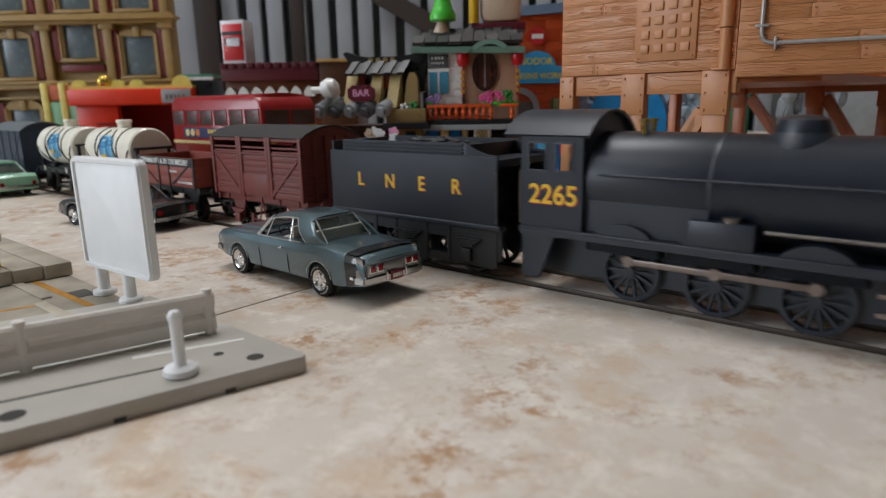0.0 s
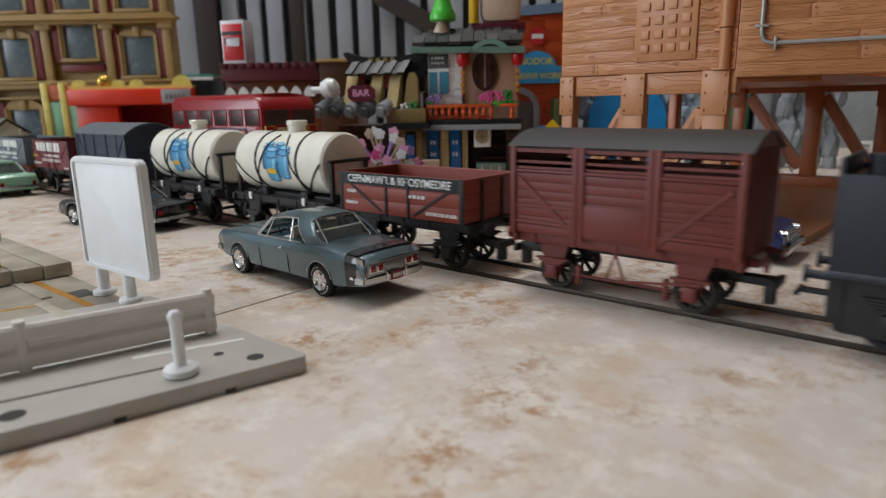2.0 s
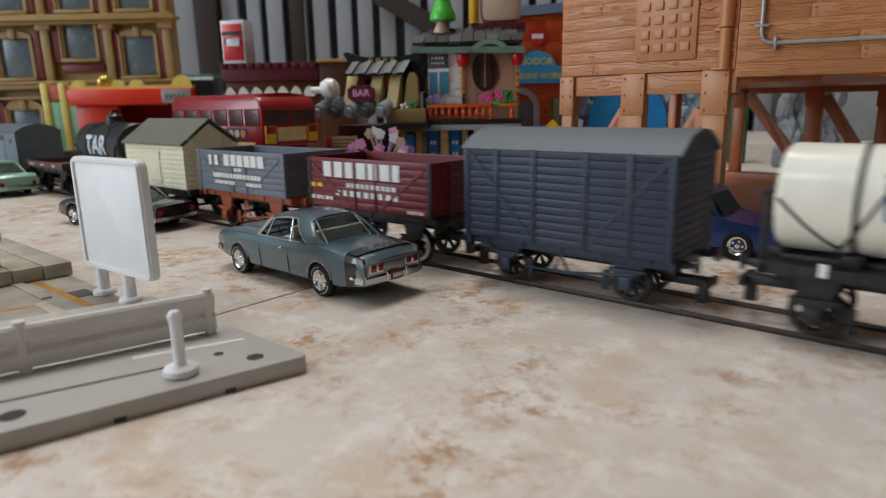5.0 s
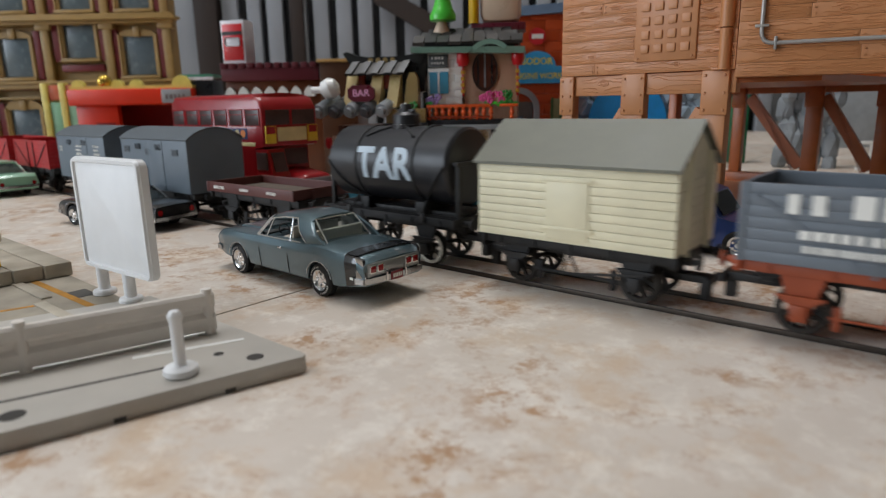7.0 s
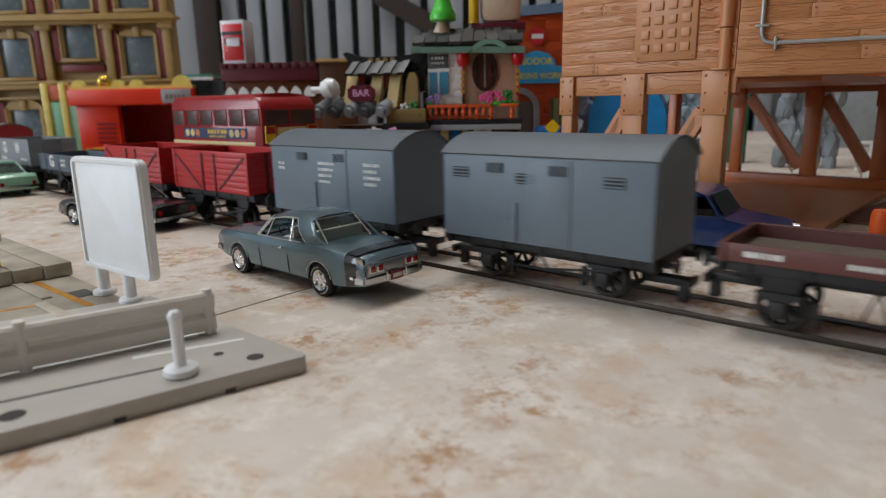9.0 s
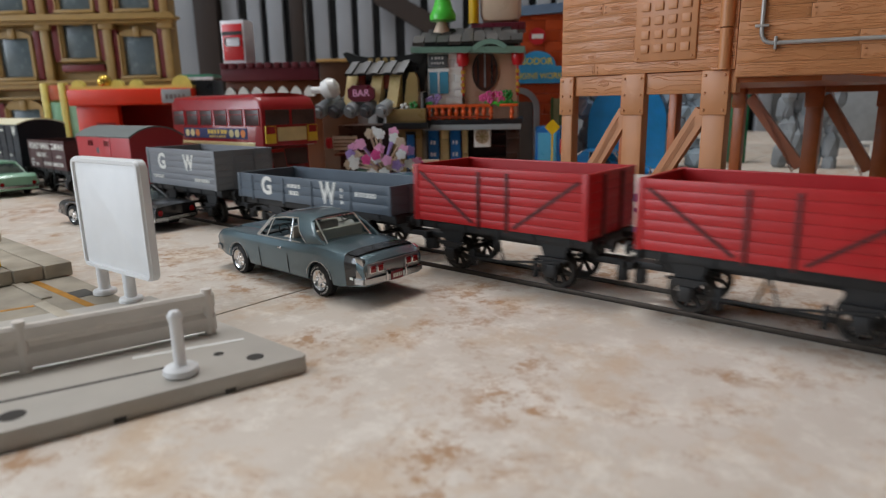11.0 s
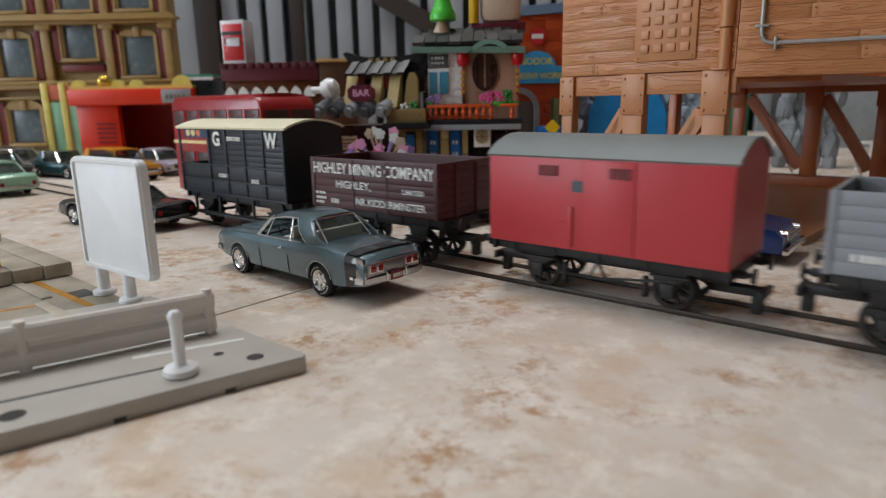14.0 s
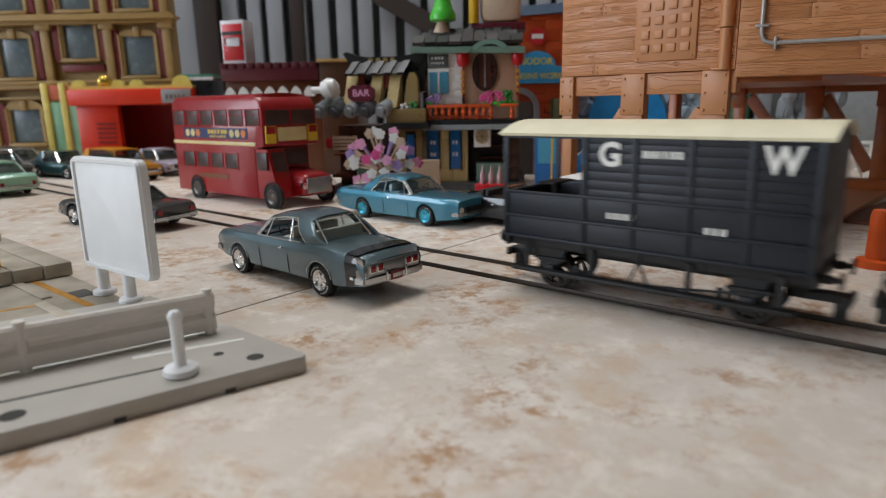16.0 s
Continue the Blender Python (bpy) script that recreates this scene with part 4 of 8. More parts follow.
def build_loco():
    th = thing("steam_locomotive", 0, 0, 0, 0, "black model steam locomotive with yellow cab numerals and spoked wheels", "locomotive")
    TRAIN.append((th, 0))
    k = M["loco"]
    # cab
    for s in (-1, 1):
        b = B()
        y = s * 15.0
        for x0, x1, z0, z1 in ((-105, -84.5, 21.2, 38.2), (-105, -102.6, 38.2, 48), (-96.2, -93.6, 38.2, 48), (-87.4, -84.5, 38.2, 48), (-105, -84.5, 46.6, 49)):
            box(b, x0, x1, y - 0.45, y + 0.45, z0, z1)
        part("cab_side", b, M["tender"], th)
        for x0, x1 in ((-102.6, -96.2), (-93.6, -87.4)):
            b = B()
            for a in ((x0, x0 + 0.5, 38.2, 46.6), (x1 - 0.5, x1, 38.2, 46.6), (x0, x1, 38.0, 38.6), (x0, x1, 46.2, 46.8)):
                box(b, a[0], a[1], y + s * 0.5 - 0.25, y + s * 0.5 + 0.25, a[2], a[3])
            part("window_frame", b, k, th)
        b = B()
        rod(b, (-105.3, s * 15.4, 22), (-105.3, s * 15.4, 38), 0.35, 8)
        part("handrail", b, M["steel"], th)
        b = B()
        prism(b, [(-105, 5), (-99, 5), (-97, 10), (-94, 18), (-86, 21.2), (-105, 21.2)], "y", s * 14.2 - 0.4, s * 14.2 + 0.4)
        part("cab_step", b, k, th)
    b = B()
    prism(b, end_profile(29, 21.2, 48.8, 55.0), "x", -85.4, -84.4)
    part("cab_front", b, k, th)
    b = B()
    arc = end_profile(32, 40, 48.8, 55.8)[2:]
    inn = [(u * 0.95, z - 0.8) for u, z in arc]
    prism(b, arc + inn[::-1], "x", -111, -82.5)
    part("cab_roof", b, k, th, "black arched cab roof")
    b = B()
    box(b, -105, -85, -14, 14, 20.6, 21.4)
    part("cab_floor", b, k, th)
    b = B()
    rod(b, (-88, -10, 34), (-91, -10, 45), 1.0, 10)
    rod(b, (-91, -10, 45), (-91, 6, 46), 0.8, 10)
    box(b, -89, -85, -8, 8, 24, 40, 1.0)
    part("backhead", b, M["copper"], th, "copper coloured boiler backhead and pipes")
    # boiler
    b = B()
    cz = 35.2
    lathe(b, [(0, -84.6), (14.2, -84.6), (14.2, -50), (14.0, -49.6), (13.7, 30), (14.1, 30.2), (14.1, 46.5), (11.8, 47.6), (0, 47.6)], 56, Matrix.Translation((0, 0, cz)) @ Matrix.Rotation(radians(90), 4, "Y"))
    part("boiler", b, k, th)
    for xx in (-50, 4, 30):
        b = B()
        lathe(b, [(13.6, -0.4), (14.25, -0.4), (14.25, 0.4), (13.6, 0.4), (13.6, -0.4)], 56, Matrix.Translation((xx, 0, cz)) @ Matrix.Rotation(radians(90), 4, "Y"))
        part("boiler_band", b, k, th)
    b = B()
    box(b, -84.5, -50, -13.4, 13.4, 21.4, 35)
    part("firebox", b, k, th)
    b = B()
    lathe(b, [(0, 6.8), (3.6, 6.6), (5.6, 5.6), (6.4, 3.8), (6.5, 2.6), (7.6, 1.4), (8.6, -0.4), (9, -2)], 28, Matrix.Translation((-33, 0, cz + 12.0)))
    part("steam_dome", b, k, th)
    b = B()
    lathe(b, [(0, 8.6), (4.2, 8.6), (4.6, 8.0), (3.7, 6.8), (3.4, 2), (4.6, 0), (6, -1.6)], 28, Matrix.Translation((39, 0, cz + 12.6)))
    part("chimney", b, k, th)
    for y in (-3, 3):
        b = B()
        rod(b, (-72, y, cz + 12), (-72, y, cz + 17), 1.0, 12)
        rod(b, (-72, y, cz + 17), (-72, y, cz + 17.8), 1.4, 12)
        part("safety_valve", b, stuff("brass", "#8a7440", 0.3, 0.9), th, "small brass safety valve")
    for s in (-1, 1):
        b = B()
        rod(b, (-80, s * 14.9, cz + 2.8), (44, s * 14.9, cz + 2.8), 0.35, 8)
        for xx in (-76, -50, -22, 4, 30):
            rod(b, (xx, s * 12.8, cz + 2.8), (xx, s * 15.2, cz + 2.8), 0.5, 8)
        part("boiler_handrail", b, k, th)
        b = B()
        box(b, -105, 54, s * 14 - 2.2, s * 14 + 2.2, 20.0, 21.2, 0.15)
        box(b, -105, 54, s * 15.8 - 0.4, s * 15.8 + 0.4, 18.8, 21.2)
        part("running_plate", b, k, th)
        for cx in (-71.8, -48, -24.6):
            b = B()
            pts = []
            for i in range(13):
                a = math.pi * (0.08 + 0.84 * i / 12)
                pts.append((cx + 11.2 * math.cos(a), 13.5 + 11.2 * math.sin(a)))
            pts = [(pts[0][0], 20.5)] + pts + [(pts[-1][0], 20.5)]
            prism(b, pts, "y", s * 13.4 - 2.0, s * 13.4 + 2.0)
            part("splasher", b, k, th)
        b = B()
        box(b, -54, -38, s * 13.6 - 2.4, s * 13.6 + 2.4, 21, 28, 0.5)
        part("side_box", b, k, th)
        b = B()
        rod(b, (-36, s * 15.0, 26.5), (44, s * 15.0, 26.5), 0.55, 10)
        part("reversing_rod", b, M["steel"], th, "bright steel reversing rod")
        b = B()
        rod(b, (-44, s * 14.4, 28), (-44, s * 14.4, 29.4), 2.2, 16)
        part("lubricator", b, M["steel"], th)
        b = B()
        box(b, 2, 22, s * 14 - 2.8, s * 14 + 2.8, 8.5, 18.5, 1.2)
        part("cylinder", b, k, th)
        b = B()
        for zz in (10.8, 15.2):
            box(b, -12, 3, s * 15.2 - 0.5, s * 15.2 + 0.5, zz - 0.5, zz + 0.5)
        box(b, -9, -5, s * 15.2 - 0.9, s * 15.2 + 0.9, 11, 15, 0.3)
        part("slide_bar", b, M["rod"], th)
        b = B()
        box(b, -104, 56, s * 6.6 - 0.6, s * 6.6 + 0.6, 6, 20)
        part("main_frame", b, k, th)
    b = B()
    box(b, 54, 56, -15.5, 15.5, 13, 20.4, 0.2)
    part("buffer_beam", b, k, th)
    for y in (-8.6, 8.6):
        f = B()
        rod(f, (56, y, 16.5), (60.5, y, 16.5), 1.2, 12)
        rod(f, (60.5, y, 16.5), (61.4, y, 16.5), 2.4, 18)
        part("buffer", f, k, th)
    b = B()
    lathe(b, [(0, 1.2), (6, 1.0), (9.6, 0.3), (10, 0)], 36, Matrix.Translation((47.6, 0, cz)) @ Matrix.Rotation(radians(90), 4, "Y"))
    part("smokebox_door", b, k, th)
    for cx in (-71.8, -48, -24.6):
        wheelset(th, cx, 8.7, M["loco"], 14)
        WHEELS[-1][0].name = "driving_wheelset"
    for cx in (12, 38):
        wheelset(th, cx, 6.0, M["loco"], 10)
        WHEELS[-1][0].name = "bogie_wheelset"
    for s in (-1, 1):
        b = B()
        box(b, -24.5, 24.5, -0.5, 0.5, -0.9, 0.9, 0.15)
        for xx in (-23.8, 0, 23.4):
            rod(b, (xx, -0.7, 0), (xx, 0.7, 0), 1.7, 14)
        p = part("coupling_rod", b, M["rod"], th, "dull steel coupling rod", at=at(-48, s * 10.6, 9.9))
        RODS.append((p, s, -48, 9.9))
    letters("writing", "2265", 8.2, -93.6, -15.55, 30.8, M["lredshade"], th, 1.0, "red numeral shading")
    letters("writing", "2265", 8.2, -94.0, -15.62, 31.1, M["yellow"], th, 1.0, "yellow painted numerals")


build_tender()
build_loco()


# ---- the room round the table ----
def build_room():
    wall = stuff("matt_grey_wall", "#8f9090", 0.85, vary=0.05, scale=6, bump=0.1)
    x0, x1, y0, y1, zb, zt = -2400, 2400, -2500, 1560, -760, 1450

    def slab(name, a, label):
        b = B()
        box(b, *a)
        return whole(name, b, wall, 0, 0, 0, 0, label, "wall", kind="structure")
    slab("wall_north", (x0, x1, y1, y1 + 100, zb, zt), "plain grey room wall behind the table")
    slab("wall_east", (x1, x1 + 100, y0, y1, zb, zt), "plain grey room wall beside the table")
    slab("wall_west", (x0 - 100, x0, y0, y1, zb, zt), "plain grey room wall beside the table")
    b = B()
    for a in ((x0, -2250, zb, zt), (-600, x1, zb, zt), (-2250, -600, zb, 100), (-2250, -600, 1350, zt)):
        box(b, a[0], a[1], y0 - 100, y0, a[2], a[3])
    whole("wall_south", b, wall, 0, 0, 0, 0, "plain grey room wall with a wide window opening", "wall", kind="structure")
    b = B()
    box(b, x0, x1, y0, y1, zb - 50, zb)
    whole("floor", b, stuff("grey_concrete_floor", "#77736c", 0.8, scale=8), 0, 0, 0, 0, "grey concrete room floor below the table", "floor", kind="structure")
    b = B()
    box(b, x0, x1, y0, y1, zt, zt + 50)
    whole("ceiling", b, stuff("white_ceiling_paint", "#d8d6d0", 0.9, scale=6), 0, 0, 0, 0, "plain white ceiling", "ceiling", kind="structure")


build_room()


# ---- cars ----
def curve(pts, x):
    for (a, p), (b, q) in zip(pts, pts[1:]):
        if x <= b:
            u = max(0, (x - a) / (b - a))
            u = u * u * (3 - 2 * u) * 0.5 + u * 0.5
            return p + (q - p) * u
    return pts[-1][1]


def car_wheel(th, x, y, r, w, hub_mat, s, letter=False):
    """One road wheel: tyre, with the rim and cap as its own pieces."""
    m = Matrix.Rotation(radians(90), 4, "X")
    b = B()
    lathe(b, [(r * 0.62, -w / 2), (r * 0.9, -w / 2), (r, -w / 2 + 0.5), (r, w / 2 - 0.5), (r * 0.9, w / 2), (r * 0.62, w / 2), (r * 0.62, -w / 2)], 28, m)
    wheel = part("wheel", b, M["tyre"], th, at=at(x, y, r))
    b = B()
    lathe(b, [(0, w / 2 - 0.25), (r * 0.16, w / 2 - 0.3), (r * 0.22, w / 2 - 0.7), (r * 0.45, w / 2 - 0.75), (r * 0.55, w / 2 - 0.2), (r * 0.65, w / 2 + 0.06), (r * 0.66, -w / 2 + 0.1), (0, -w / 2 + 0.1)], 24, m if s < 0 else Matrix.Rotation(radians(-90), 4, "X"))
    for i in range(5):
        a = 2 * math.pi * i / 5
        v = (math.cos(a) * r * 0.34, s * (w / 2 - 0.55), math.sin(a) * r * 0.34)
        rod(b, v, (v[0], v[1] + s * 0.35, v[2]), r * 0.1, 8)
    part("rim", b, hub_mat, wheel, "bright chrome wheel rim")
    if letter:
        b = B()
        for g in (0.3, 0.3 + math.pi):
            for i in range(7):
                a = g + i * 0.2
                u, v = math.cos(a), math.sin(a)
                beam(b, (u * r * 0.76, s * (w / 2 + 0.02), v * r * 0.76), (u * r * 0.86, s * (w / 2 + 0.02), v * r * 0.86), 0.55, 0.1)
        part("tyre_lettering", b, M["lettering"], wheel, "small white raised tyre lettering")


def fastback(th, paint, glassx, wl, wt, zr, zb):
    """Rounded hardtop: domed roof, broad sail panels, quarter windows that slope back, inset rear window."""
    a, bb, c, d = glassx
    trim = stuff("bright_trim", "#dcdedd", 0.25, 0.8)

    def crown(x):
        return zr - 1.1 * ((x + 5) / 10) ** 2 * (1.0 if x > -5 else 0.95)
    b = B()
    rings = []
    for i in range(15):
        x = bb + 0.6 + (c - bb - 0.6) * i / 14
        ring = []
        for j in range(17):
            v = -1 + j / 8
            ring.append((x, wt * (1.0 * v + 0.05 * math.sin(math.pi * v)), crown(x) - 1.5 * abs(v) ** 4))
        rings.append(ring + [(p[0], p[1] * 0.95, p[2] - 0.8) for p in ring[::-1]])
    loft(b, rings)
    part("roof", b, paint, th, smooth=60)
    for s in (-1, 1):
        b = B()
        grid = []
        for i in range(9):
            u = i / 8
            lo, hi = Vector((-14.8 + (d - 2.0 + 14.8) * u, wl + 0.25 - 0.3 * u, zb + 0.2)), Vector((-7.6 + (c - 0.3 + 7.6) * u, wt, crown(-7.6 + (c + 7.6) * u) - 1.5))
            col = []
            for j in range(9):
                w = j / 8
                p = lo.lerp(hi, w)
                p.y += 1.0 * math.sin(math.pi * w)
                p.x += (0.9 if u > 0.5 else 0.4) * math.sin(math.pi * w) * (u - 0.1)
                col.append((p.x, s * p.y, p.z))
            grid.append(col + [(q[0], q[1] - s * 1.1, q[2]) for q in col[::-1]])
        loft(b, grid)
        part("sail_panel", b, paint, th, smooth=60)
        b = B()
        beam(b, (a, s * wl, zb), (bb + 0.4, s * wt, crown(bb) - 1.3), 0.9, 0.8)
        part("front_pillar", b, trim, th)
        q = [(a - 1.0, wl - 0.1, zb), (-14.6, wl - 0.1, zb), (-7.6, wt - 0.2, crown(-7) - 1.6), (bb, wt - 0.2, crown(bb) - 1.6)]
        b = B()
        mid = [(q[1][0] * (1 - w) + q[2][0] * w + 0.6 * math.sin(math.pi * w), q[1][1] * (1 - w) + q[2][1] * w + 0.7 * math.sin(math.pi * w), q[1][2] * (1 - w) + q[2][2] * w) for w in (0, 0.25, 0.5, 0.75, 1)]
        lim = [q[0]] + mid + [(-1, wt + 0.1, crown(-1) - 1.7), q[3], q[0]]
        for p, q2 in zip(lim, lim[1:]):
            beam(b, (p[0], s * (p[1] + 0.35), p[2] + 0.1), (q2[0], s * (q2[1] + 0.35), q2[2] + 0.1), 0.4, 0.42)
        part("window_trim", b, trim, th, "thin chrome window trim")
        b = B()
        beam(b, (-5.4, s * (wl + 0.1), zb), (-5.0, s * wt, crown(-5) - 1.7), 0.4, 0.4)
        beam(b, (a - 5.2, s * (wl + 0.1), zb), (a - 7.4, s * (wt + 0.2), crown(bb) - 1.6), 0.35, 0.35)
        part("window_post", b, trim, th)
    for nm, u, v, inset in (("windscreen", (a, bb), 1, 0.7), ("rear_window", (d + 0.5, c + 0.1), -1, 2.5)):
        q = [(u[0], -wl + inset, zb + 0.3), (u[0], wl - inset, zb + 0.3), (u[1], wt - inset * 0.6, crown(u[1]) - 0.9), (u[1], -wt + inset * 0.6, crown(u[1]) - 0.9)]
        b = B()
        loft(b, [q, [(p[0] - 0.4 * v, p[1], p[2]) for p in q]])
        g = part(nm, b, GLASS, th)
        g.visible_shadow = False
        b = B()
        for p, q2 in zip(q, q[1:] + q[:1]):
            beam(b, (p[0] + 0.2 * v, p[1], p[2] + 0.1), (q2[0] + 0.2 * v, q2[1], q2[2] + 0.1), 0.42, 0.42)
        part("window_trim", b, trim, th, "thin chrome window trim")


def car(name, x, y, rz, paint, label, L=78, W=28, H=21, wb=44, front=14, r=5.1, sill=3.4, top=(), plan=(), glassx=(16, 8, -12, -24), belt=13.0,
        roof=None, soft=False, interior="#7d776c", hub=None, open_top=False, chrome=True, trim_mat=False, tail=1.6, base=0.88, lamps="round", z=0, group="parked model cars", fast=False, crisp=False):
    """A model car that faces +x of its own: body shell with wheel arches, glazing, roof, bumpers, wheels."""
    th = thing(name, x, y, z, rz, label, "car", group)
    h = L / 2
    xf, xr = h - front, h - front - wb
    top = top or ((-h, 12.2), (-h + 3, 13.2), (-h + 16, 13.6), (0, 13.6), (18, 13.4), (h - 4, 12.6), (h, 11.2))
    plan = plan or ((-h, 0.86), (-h + 5, 0.95), (0, 1.0), (h - 8, 0.97), (h, 0.85))
    rings = []
    n = 72
    ra = r + 0.9
    for i in range(n + 1):
        xx = -h + L * i / n
        w = W / 2 * curve(plan, xx)
        zt = curve(top, xx)
        zb = sill + ((tail if xx < 0 else 1.6) * max(0, (abs(xx) - (h - 11)) / 11) if abs(xx) > h - 11 else 0)
        for c in (xf, xr):
            if abs(xx - c) < ra:
                zb = max(zb, r + math.sqrt(ra * ra - (xx - c) ** 2) * 0.98)
        zb = min(zb, zt - 2.2)
        d = zt - zb
        half = [(w * 0.86, zb), (w * 0.955, zb + 0.25), (w * 0.985, zb + d * 0.3), (w, zb + d * 0.55), (w * 0.975, zb + d * 0.8), (w * 0.93, zt - 0.35), (w * 0.86, zt), (w * 0.45, zt + 0.35), (0, zt + 0.45)]
        if crisp:
            zs = sill + (tail if xx < 0 else 1.6) * max(0, (abs(xx) - (h - 11)) / 11)
            d = zt - zs
            half = [(w * 0.88, zs), (w * 0.95, zs + 0.2), (w * 0.968, zs + d * 0.2), (w * 0.985, zs + d * 0.5), (w, zs + d * 0.74), (w * 0.992, zs + d * 0.82), (w * 0.955, zt - 0.45), (w * 0.9, zt), (w * 0.45, zt + 0.35), (0, zt + 0.42)]
            half = [(u, max(v, zb + 0.01 * i)) for i, (u, v) in enumerate(half)]
        rings.append([(xx, -a, c) for a, c in half] + [(xx, a, c) for a, c in half[-2::-1]])
    b = B()
    loft(b, rings)
    part("body", b, paint, th, smooth=40)
    b = B()
    box(b, xr - 4, xf + 6, -W / 2 + 5, W / 2 - 5, 2.4, 7, 0.4)
    part("chassis", b, M["black"], th)
    for cx in (xf, xr):
        for s in (-1, 1):
            car_wheel(th, cx, s * (W / 2 - 2.3), r, 3.6, hub or M["chrome"], s, crisp)
    a, bb, c, d = glassx
    wb_, wt = W / 2 * base, W / 2 * 0.70
    zr = H
    zb = belt
    roof_mat = roof or paint
    if fast:
        fastback(th, paint, glassx, wb_, wt, zr, zb)
    elif not open_top:
        b = B()
        rr = []
        for i in range(9):
            u = i / 8
            xx = bb + (c - bb) * u + (1.2 if i == 0 else 0) - (1.2 if i == 8 else 0)
            dz = -0.7 * (2 * u - 1) ** 2 - (0.5 if i in (0, 8) else 0)
            ring = []
            for j in range(9):
                v = -1 + 2 * j / 8
                ring.append((xx, v * wt * 1.03, zr + dz - 0.9 * abs(v) ** 3))
            rr.append(ring + [(p[0], p[1] * 0.96, p[2] - 0.9) for p in ring[::-1]])
        loft(b, rr)
        part("roof", b, roof_mat, th, smooth=60)
        for s in (-1, 1):
            b = B()
            xq = c + (d - c) * 0.12 + 4.5
            v = [(xq + 1.2, wb_, zb - 0.2), (d - 1, wb_, zb - 0.2), (c - 0.6, wt, zr - 0.9), (c + 4.2, wt, zr - 0.9)]
            loft(b, [[(p[0], s * (p[1] + 0.15), p[2]) for p in v], [(p[0], s * (p[1] - 1.0), p[2]) for p in v]])
            part("rear_pillar", b, roof_mat, th)
            b = B()
            beam(b, (a, s * wb_, zb), (bb, s * wt, zr - 1.0), 0.8, 0.7)
            part("front_pillar", b, stuff("bright_trim", "#b4b6b4", 0.35, 0.7) if chrome else roof_mat, th)
            b = B()
            q = [(a - 1.2, wb_ - 0.25, zb), (xq + 1.2, wb_ - 0.25, zb), (c + 4.0, wt - 0.25, zr - 1.1), (bb, wt - 0.25, zr - 1.1)]
            loft(b, [[(p[0], s * p[1], p[2]) for p in q], [(p[0], s * (p[1] - 0.3), p[2]) for p in q]])
            g = part("side_window", b, GLASS, th)
            g.visible_shadow = False
            b = B()
            lim = [(a - 0.4, wb_ + 0.1, zb + 0.1), (xq + 0.9, wb_ + 0.1, zb + 0.1), (c + 4.0, wt + 0.2, zr - 1.2), (bb + 0.3, wt + 0.2, zr - 1.2)]
            for p, q2 in zip(lim, lim[1:]):
                beam(b, (p[0], s * p[1], p[2]), (q2[0], s * q2[1], q2[2]), 0.4, 0.45)
            if chrome:
                part("window_trim", b, stuff("bright_trim", "#b4b6b4", 0.35, 0.7), th, "thin chrome window trim")
        for nm, u, v in (("windscreen", (a, bb), 1), ("rear_window", (d, c), -1)):
            b = B()
            e = 0.25 * v
            q = [(u[0] + e, -wb_ + 0.9, zb), (u[0] + e, wb_ - 0.9, zb), (u[1] + e, wt - 0.5, zr - 1.2), (u[1] + e, -wt + 0.5, zr - 1.2)]
            loft(b, [q, [(p[0] - 0.4 * v, p[1], p[2]) for p in q]])
            g = part(nm, b, GLASS, th)
            g.visible_shadow = False
            b = B()
            for p, q2 in zip(q, q[1:] + q[:1]):
                beam(b, (p[0] + 0.15 * v, p[1], p[2] + 0.1), (q2[0] + 0.15 * v, q2[1], q2[2] + 0.1), 0.55, 0.55)
            if chrome:
                part("window_trim", b, stuff("bright_trim", "#b4b6b4", 0.35, 0.7), th, "thin chrome window trim")
    else:
        b = B()
        q = [(a, -wb_ + 0.6, zb), (a, wb_ - 0.6, zb), (bb, wt, zr - 1), (bb, -wt, zr - 1)]
        loft(b, [q, [(p[0] - 0.4, p[1], p[2]) for p in q]])
        part("windscreen", b, GLASS, th)
        b = B()
        for p, q2 in zip(q, q[1:] + q[:1]):
            beam(b, p, q2, 0.7, 0.7)
        part("window_trim", b, M["chrome"], th)
    seat = stuff("car_seat_" + interior[1:], interior, 0.7)
    for sx in (a - 14, c + 1):
        b = B()
        box(b, sx - 2.2, sx + 2.4, -wb_ + 2, wb_ - 2, zb - 1.5, zb + 0.6, 0.5)
        box(b, sx - 3.6, sx - 1.6, -wb_ + 2, wb_ - 2, zb, zb + 4.2, 0.6)
        part("seat", b, seat, th)
    b = B()
    box(b, d + 1.5, c + 0.5, -wb_ + 1.2, wb_ - 1.2, zb - 0.2, zb + 0.75, 0.2)
    part("parcel_shelf", b, seat, th)
    b = B()
    lathe(b, [(1.9, -0.2), (2.2, 0), (1.9, 0.2), (1.7, 0), (1.9, -0.2)], 18, Matrix.Translation((a - 6.5, W * 0.2, zb + 1.6)) @ Matrix.Rotation(radians(-70), 4, "Y"))
    rod(b, (a - 6.5, W * 0.2, zb + 1.6), (a - 3, W * 0.2, zb + 0.3), 0.3, 8)
    part("steering_wheel", b, M["black"], th)
    b = B()
    box(b, a - 4.5, a - 1.0, -wb_ + 1, wb_ - 1, zb - 0.5, zb + 0.9, 0.3)
    part("dashboard", b, M["black"], th)
    ch = M["chrome"]
    bz = max(belt * 0.5, sill + tail + 0.6)
